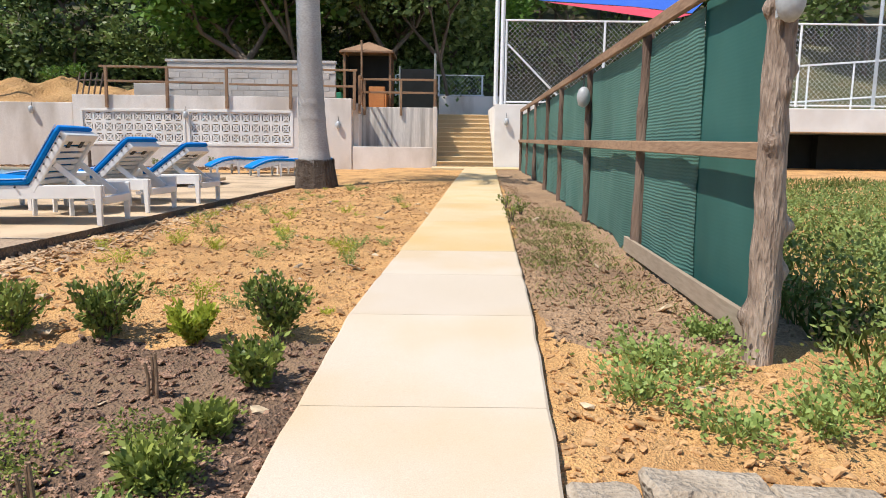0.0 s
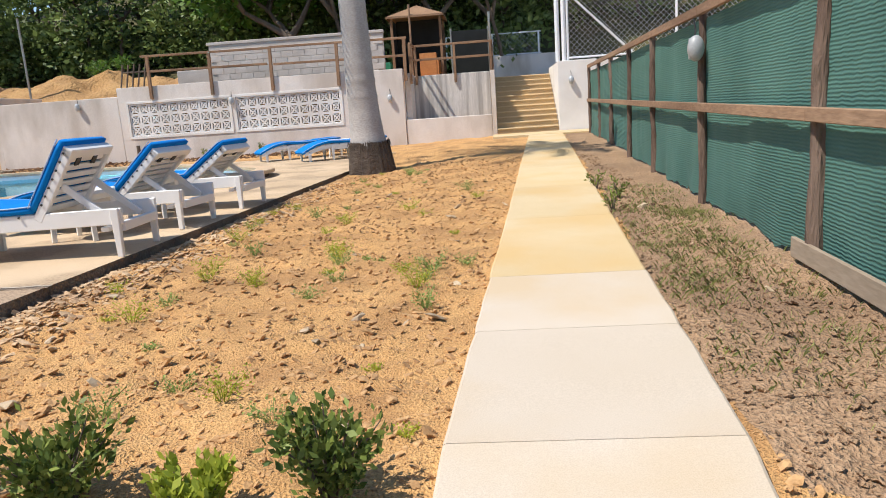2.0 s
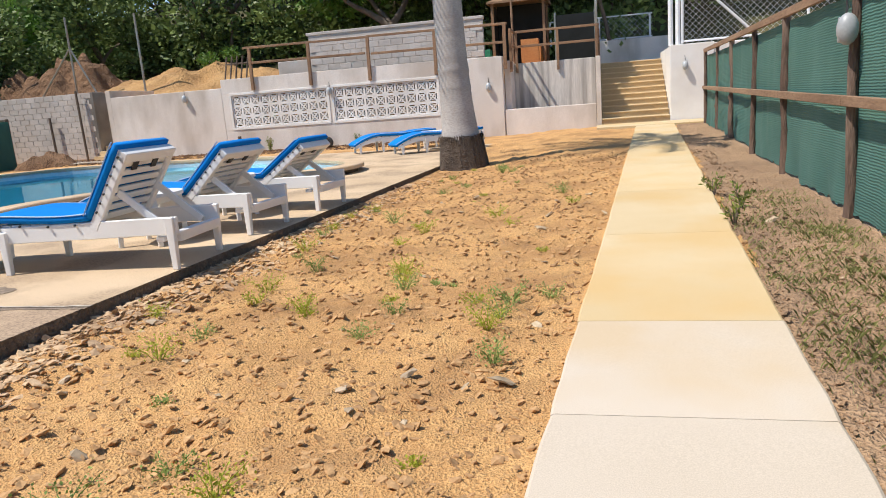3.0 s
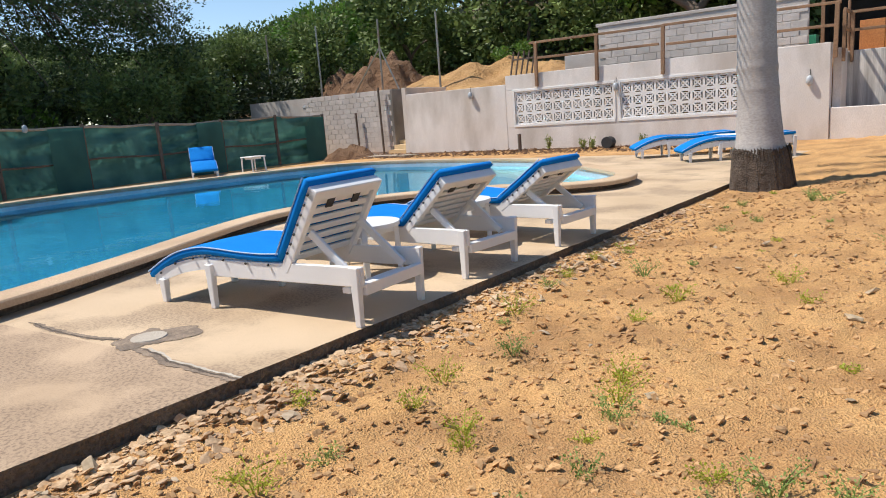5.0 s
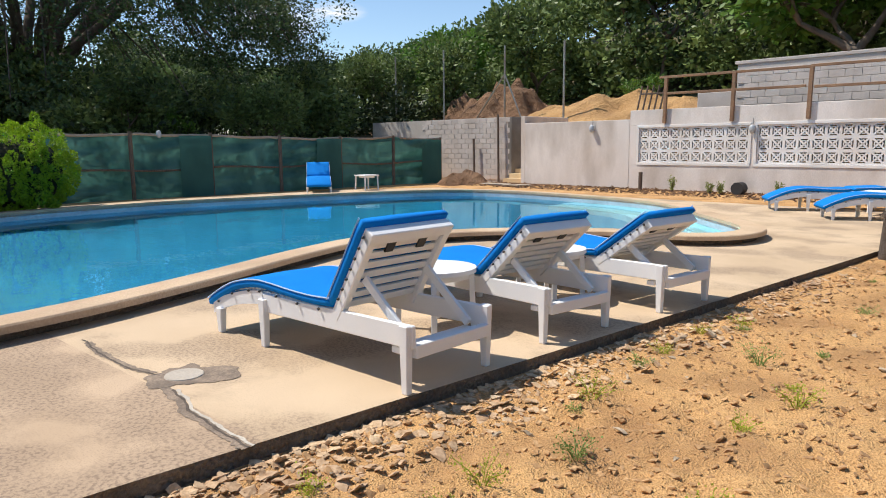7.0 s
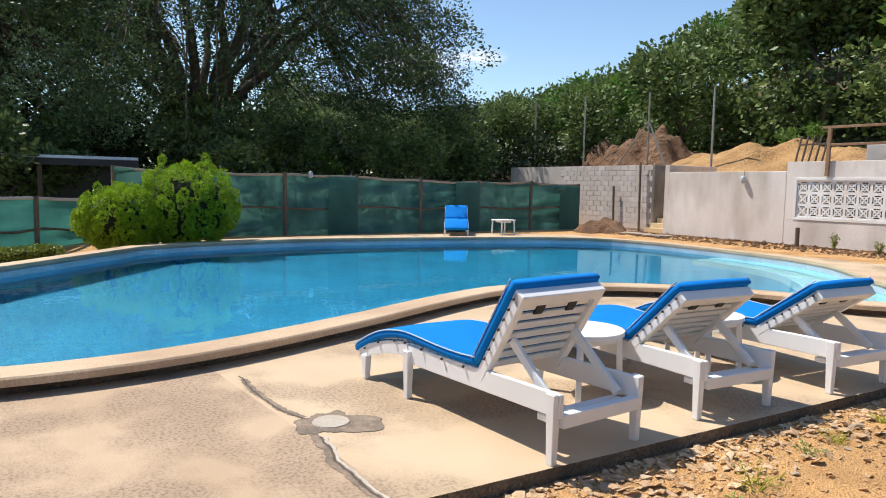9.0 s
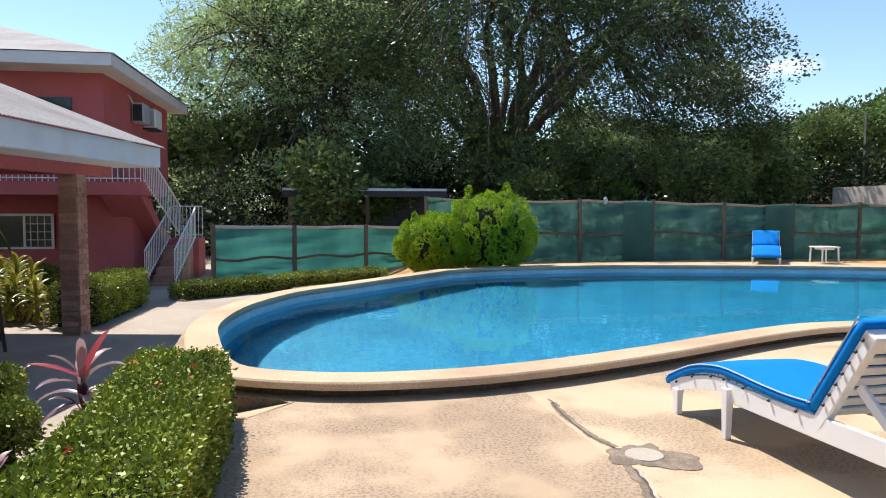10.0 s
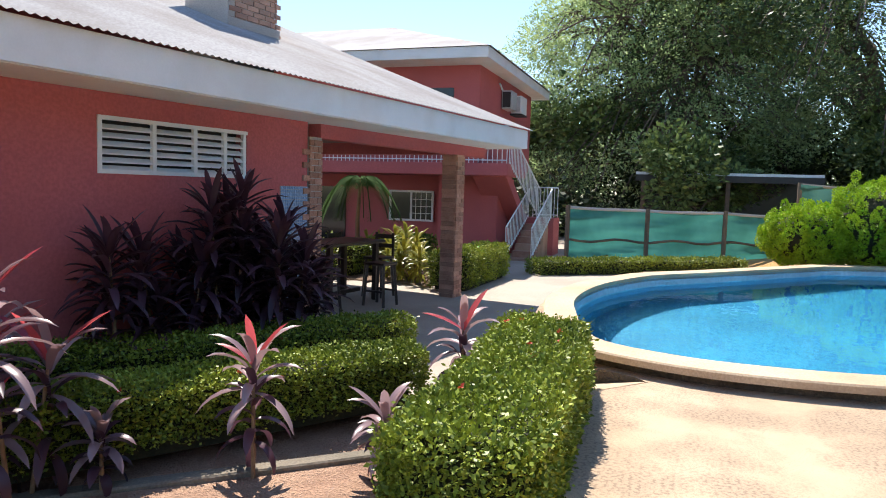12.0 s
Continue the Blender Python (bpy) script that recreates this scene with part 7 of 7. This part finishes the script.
tagged(new("undergrowth", cloud_mesh("undergrowth", v, f, L_RANK)), "leafy green weeds beyond the shade cloth fence", "weeds", kind="stuff")
# creeping weeds in the dark bed
C = [(-3.3 + 2.3 * rs.random(), 3.2 + 1.2 * rs.random()) for _ in range(90)]
C = [(x, y, ground_z(x, y) + 0.02) for x, y in C]
v, f = crown_cloud(rs, C, [0.07 + 0.10 * rs.random() for _ in C], 150, 0.018, 0.35)
tagged(new("ground_cover", cloud_mesh("ground_cover", v, f, L_SHRUB)), "low creeping green weeds in the dark bed", "weeds", kind="stuff")

# ---- lamps on posts and walls ----


def bulkhead(m, r, label, grp):
    t = thing("wall_lamp", m, label, "lamp", grp)
    bm = bmesh.new()
    bmesh.ops.create_uvsphere(bm, u_segments=16, v_segments=10, radius=1.0)
    for v in bm.verts:
        v.co = Vector((v.co.x * r * 0.75, v.co.y * r * 0.65, v.co.z * r * 1.15))
    part("housing", bm, M_LAMP, t, smooth=True)
    part("base_plate", box(-r * 0.5, r * 0.3, -r * 0.9, r * 0.5, r * 0.62, r * 0.9, bevel=0.006), M_LAMP, t)
    part("cable", tube(bmesh.new(), [(0, r * 0.4, r * 0.9), (0.01, r * 0.5, r * 1.6), (0.0, r * 0.6, r * 2.6)], 0.008, 5), M_BLACK, t)
    return t


for x, z in ((-3.75, 1.55), (1.95, 1.72), (-14.1, 1.95), (-8.9, 1.82)):
    bulkhead(pose(x, WY - 0.10, z), 0.11, "grey weatherproof bulkhead lamp on the garden wall", "wall lamps")
bulkhead(pose(FX(5.0) - 0.05, 4.93, 1.50, 0, 0, 0), 0.085, "grey bulkhead lamp fixed to a round fence post", "fence lamps")
bulkhead(pose(FX(10.65) - 0.10, 10.55, 1.48, 0, 0, 0), 0.11, "grey bulkhead lamp fixed to a round fence post", "fence lamps")
bulkhead(pose(-21.55, 14.6, 1.85, 0, 0, 90), 0.10, "small pale lamp on the net fence", "fence lamps")

# ---- things along the far wall ----
part_post = thing("timber_stake", pose(-12.0, 25.3, 0), "short dark timber stake at the foot of the wall", "stake")
part("stake", tube(bmesh.new(), [(0, 0, -0.1), (0, 0, 0.6)], 0.06, 8), M_DARKBARK, part_post)
for i, (x, hh) in enumerate(((-10.9, 0.5), (-9.75, 0.36), (-9.45, 0.36), (-7.9, 0.42))):
    clump("seedling", x, 25.2, 0.02, 260, 0.13, hh, 0.06, L_SHRUB, 300 + i, "small clipped green conifer at the wall foot", "shrub", "wall seedlings", 9)
rl = np.random.default_rng(77)
lit = [(-18.5 + 14 * rl.random(), 25.75 - 1.7 * rl.random() ** 1.8) for _ in range(2600)]
v, f = stone_verts(rl, len(lit), np.array([(x, y, ground_z(x, y) + 0.01) for x, y in lit]), 0.02 + 0.05 * rl.random(len(lit)) ** 3, 0.35)
tagged(new("leaf_litter", cloud_mesh("leaf_litter", v, f, M_EARTH, False)), "brown dry litter and crumbled earth along the wall foot", "litter", kind="stuff")
dr = thing("drum", pose(-9.0, 25.35, 0.2), "small black drum lying at the wall foot", "drum")
bm = bmesh.new()
bmesh.ops.create_cone(bm, cap_ends=True, segments=20, radius1=0.17, radius2=0.17, depth=0.3, matrix=pose(0, 0, 0.02, 90, 0, 0))
part("shell", bm, M_BLACK, dr)


def mound(name, cx, cy, rx, ry, z0, z1, material, seed, label, rough=0.25):
    n = 44
    xs = [cx - rx + 2 * rx * i / n for i in range(n + 1)]
    ys = [cy - ry + 2 * ry * i / n for i in range(n + 1)]

    def hz(x, y):
        q = ((x - cx) / rx) ** 2 + ((y - cy) / ry) ** 2
        e = max(0.0, 1 - q)
        return z0 - 0.1 + (z1 - z0) * (e ** 0.75) * (1 + 1.3 * rough * noise.noise(Vector((x * 0.9, y * 0.9, seed)))) + e * 0.5 * rough * noise.noise(Vector((x * 3, y * 3, seed)))

    return tagged(new(name, grid_mesh(name, xs, ys, hz, material)), label, "mound", kind="stuff")


mound("earth_mound", -24.6, 33.2, 4.6, 2.8, 2.0, 3.9, M_EARTH, 1, "rough heap of brown dug earth", 0.7)
mound("earth_mound", -31.5, 33.5, 5.0, 2.4, 1.6, 2.9, M_EARTH, 4, "low heap of brown dug earth", 0.45)
mound("sand_mound", -18.4, 34.2, 6.6, 4.2, 2.0, 3.55, M_SAND, 2, "large heap of orange building sand", 0.32)
mound("sand_mound", -13.2, 34.0, 5.0, 3.8, 2.0, 3.35, M_SAND, 3, "large heap of orange building sand", 0.32)
mound("earth_mound", -19.6, 25.3, 1.2, 0.9, 0.0, 0.55, M_EARTH, 5, "small heap of brown soil by the block wall", 0.4)
for i, (x, y, z) in enumerate(((-17.6, 33.6, 3.5), (-16.9, 34.4, 3.7))):
    clump("shrub", x, y, z, 300, 0.5, 0.7, 0.16, L_BRIGHT, 330 + i, "bright green bush on the sand heap", "shrub", "sand heap bushes", 9)
for i in range(3):
    part_ = box(-18.35, 26.2 + 0.35 * i, -0.1, -17.25, 26.55 + 0.35 * i, 0.2 + 0.17 * i)
    solid("garden_step", part_, M_STEP, "rough concrete step in the wall opening", "step", "garden steps")
for i in range(4):
    bm = box(-0.4, -0.2, 0, 0.4, 0.2, 0.05, bevel=0.006)
    tagged(new("broken_slab", mesh_from("broken_slab", bm, M_SLAB)), "broken concrete slab lying by the wall opening", "slab", "broken slabs").matrix_basis = pose(-17.8 + 0.5 * i, 25.0 - 0.2 * (i % 2), 0.02 + 0.03 * (i % 2), 3, 2, 30 * i)

# fence poles behind
poles = thing("pole_fence", Matrix(), "row of tall bare steel fence poles with braces", "fence")
for x, zt in ((-33.6, 5.8), (-29.9, 6.1), (-26.2, 6.05), (-22.2, 5.85), (-18.9, 5.7)):
    part("pole", tube(bmesh.new(), [(x, 30.6, 1.5), (x, 30.6, zt)], 0.045, 7), M_POLE, poles)
for x in (-24.6, -20.9):
    part("brace", tube(bmesh.new(), [(x, 30.6, 2.0), (-22.2, 30.6, 4.6)], 0.04, 6), M_POLE, poles)
frame_ = thing("iron_frame", Matrix(), "rusty welded iron frame leaning by the railing", "frame")
for k in range(5):
    part("bar", tube(bmesh.new(), [(-13.0 + 0.2 * k, 26.5, 2.1), (-12.75 + 0.2 * k, 26.5, 3.25)], 0.03, 5), M_DARKBARK, frame_)
for z in (2.4, 3.0):
    part("cross_bar", tube(bmesh.new(), [(-13.0 + 0.2 * (z - 2.1), 26.5, z), (-12.1 + 0.2 * (z - 2.1), 26.5, z)], 0.03, 5), M_DARKBARK, frame_)
stakes = ((-18.9, 26.55, 2.6), (-20.2, 26.55, 1.7))
for x, y, h2 in stakes:
    st = thing("timber_stake", pose(x, y, 0), "thin weathered timber stake against the block wall", "stake", "wall stakes")
    part("stake", tube(bmesh.new(), [(0, 0, -0.1), (-0.06, 0.02, h2)], 0.045, 6), M_DARKBARK, st)

# terrace hut above the recess
hut = thing("bar_hut", pose(-3.05, 29.3, 2.1) @ Matrix.Scale(0.9, 4), "small open timber bar hut with a shingled roof", "hut")
for sx in (-1, 1):
    for sy in (-1, 1):
        part("post", box(sx * 0.95 - 0.05, sy * 0.8 - 0.05, 0, sx * 0.95 + 0.05, sy * 0.8 + 0.05, 2.45), M_RAILWOOD, hut)
part("centre_post", tube(bmesh.new(), [(-0.2, -1.1, 0), (-0.2, -1.1, 2.9)], 0.04, 6), M_BOARD, hut)
bm = bmesh.new()
e = [bm.verts.new(v) for v in ((-1.1, -1.1, 2.5), (1.1, -1.1, 2.5), (1.1, 1.1, 2.5), (-1.1, 1.1, 2.5), (0, 0, 3.0))]
for i in range(4):
    bm.faces.new((e[i], e[(i + 1) % 4], e[4]))
bm.faces.new((e[3], e[2], e[1], e[0]))
part("roof", bm, M_RAILWOOD, hut, "low brown pyramid roof")
for k in range(4):
    a, b = ((-1.1, -1.1), (1.1, -1.1), (1.1, 1.1), (-1.1, 1.1))[k], ((1.1, -1.1), (1.1, 1.1), (-1.1, 1.1), (-1.1, -1.1))[k]
    bm = bmesh.new()
    beam(bm, (*a, 2.46), (*b, 2.46), 0.04, 0.07)
    part("eave_board", bm, M_RAILWOOD, hut)
part("counter", box(0.1, -1.2, 0, 0.75, -0.8, 1.05, bevel=0.01), M_ORANGE, hut, "varnished orange timber counter")
part("counter_side", box(0.76, -1.2, 0, 0.82, 0.1, 0.8), M_ORANGE, hut)
# both panels carry the hut's inner shade in their near-black colour
part("side_panel", box(-0.98, -0.75, 0, -0.92, 0.75, 2.4), M_NETANDSHADE, hut)
part("back_panel", box(-0.9, 0.2, 0, 0.95, 0.28, 2.45), M_NETANDSHADE, hut, "back of the hut with the inner shade in its colour")
crate = solid("crate", box(-4.3, 27.2, 2.1, -3.85, 27.6, 2.75, bevel=0.01), M_GREENPL, "green plastic crate on the terrace", "crate")
wind = thing("windbreak", Matrix(), "black windbreak net fence beside the stairs", "fence")
for a, b in (((-2.0, 31.5), (-0.55, 31.5)), ((-0.55, 31.5), (-0.5, 27.4))):
    bm = bmesh.new()
    beam(bm, (*a, 3.1), (*b, 3.1), 0.03, 1.9)
    part("net", bm, M_NETANDSHADE, wind)
for x, y in ((-2.0, 31.5), (-0.55, 31.5), (-0.5, 29.4), (-0.5, 27.4)):
    part("post", tube(bmesh.new(), [(x, y, 2.0), (x, y, 4.15)], 0.04, 6), M_POLE, wind)
wall("wall_back", -0.4, 36.0, 1.9, 2.6, 36.2, 3.3, M_PLASTER, "grey plastered wall at the head of the stairs")
chain_fence("chain_link_fence", -2.5, 1.8, 36.4, 3.3, 4.3, [-2.5, -0.4, 1.7], "low chain link fence above the stairs", step=0.22)
# shade sail
sail = thing("shade_sail", Matrix(), "red and blue triangular shade sail over the court", "shade sail")
for mt, tri, nm in ((M_SAILRED, ((3.5, 28.5, 6.2), (8.05, 28.5, 5.6), (9.3, 29.5, 6.0), (7.0, 29.5, 6.25)), "red_panel"), (M_SAILBLUE, ((3.3, 28.6, 6.27), (7.0, 29.5, 6.27), (9.3, 29.5, 6.05), (11.0, 30.5, 7.6), (4.0, 30.5, 7.9)), "blue_panel")):
    bm = bmesh.new()
    bm.faces.new([bm.verts.new(v) for v in tri])
    part(nm, bm, mt, sail)
part("mast", tube(bmesh.new(), [(11.0, 30.55, 2.3), (11.0, 30.55, 7.8)], 0.07), M_GALV, sail)
# ramp rail on the court
rr_ = thing("ramp_railing", Matrix(), "white steel ramp railing with chain link on the court", "railing")
for z0, z1 in ((2.35, 2.9), (3.6, 4.15)):
    part("rail", tube(bmesh.new(), [(9.2, WY + 1.2, z0), (16.5, WY + 1.2, z1)], 0.035, 6), M_WHITESTEEL, rr_)
for i in range(5):
    x = 9.5 + 1.6 * i
    part("post", tube(bmesh.new(), [(x, WY + 1.2, 2.3), (x, WY + 1.2, 3.62 + 0.55 * (x - 9.2) / 7.3)], 0.035, 6), M_WHITESTEEL, rr_)
part("tall_post", tube(bmesh.new(), [(14.6, WY + 0.4, 2.3), (14.6, WY + 0.4, 7)], 0.06), M_GALV, rr_)

# small clouds far beyond the wood


def cloud_mat():
    """Soft white vapour: dense in the middle, fraying out to clear sky."""
    m = bpy.data.materials.new("cloud_glow")
    m.use_nodes = True
    n, l = m.node_tree.nodes, m.node_tree.links
    n.remove(n["Principled BSDF"])
    f, _ = noise_out(n, l, 2.2, 7.0, (1, 1.6, 1), "Object", 0.25, 0.60)
    tc = n.new("ShaderNodeTexCoord")
    ln = n.new("ShaderNodeVectorMath")
    ln.operation = "LENGTH"
    l.new(tc.outputs["Object"], ln.inputs[0])
    fall = n.new("ShaderNodeMapRange")
    fall.inputs["From Min"].default_value, fall.inputs["From Max"].default_value = 0.95, 0.15
    l.new(ln.outputs["Value"], fall.inputs["Value"])
    mu = n.new("ShaderNodeMath")
    mu.operation = "MULTIPLY"
    l.new(f, mu.inputs[0])
    l.new(fall.outputs["Result"], mu.inputs[1])
    em, tr, ms = n.new("ShaderNodeEmission"), n.new("ShaderNodeBsdfTransparent"), n.new("ShaderNodeMixShader")
    # emission stands in for sunlight on the cloud
    em.inputs["Color"].default_value, em.inputs["Strength"].default_value = (0.95, 0.97, 1.0, 1), 1.0
    l.new(mu.outputs[0], ms.inputs[0])
    l.new(tr.outputs[0], ms.inputs[1])
    l.new(em.outputs[0], ms.inputs[2])
    l.new(ms.outputs[0], n["Material Output"].inputs["Surface"])
    return m


M_CLOUD = cloud_mat()
for cx, cy, cz, sx, sz in ((-531, 312, 104, 50, 24), (-501, 357, 112, 30, 10)):
    bm = bmesh.new()
    bm.faces.new([bm.verts.new(v) for v in ((-1, -1, 0), (1, -1, 0), (1, 1, 0), (-1, 1, 0))])
    o = solid("backdrop", bm, M_CLOUD, "small white fair weather cloud above the wood", "sky", kind="structure")
    o.matrix_basis = look((cx, cy, cz), (2 * cx, 2 * cy, cz)) @ Matrix.Diagonal((sx, sz, 1, 1))
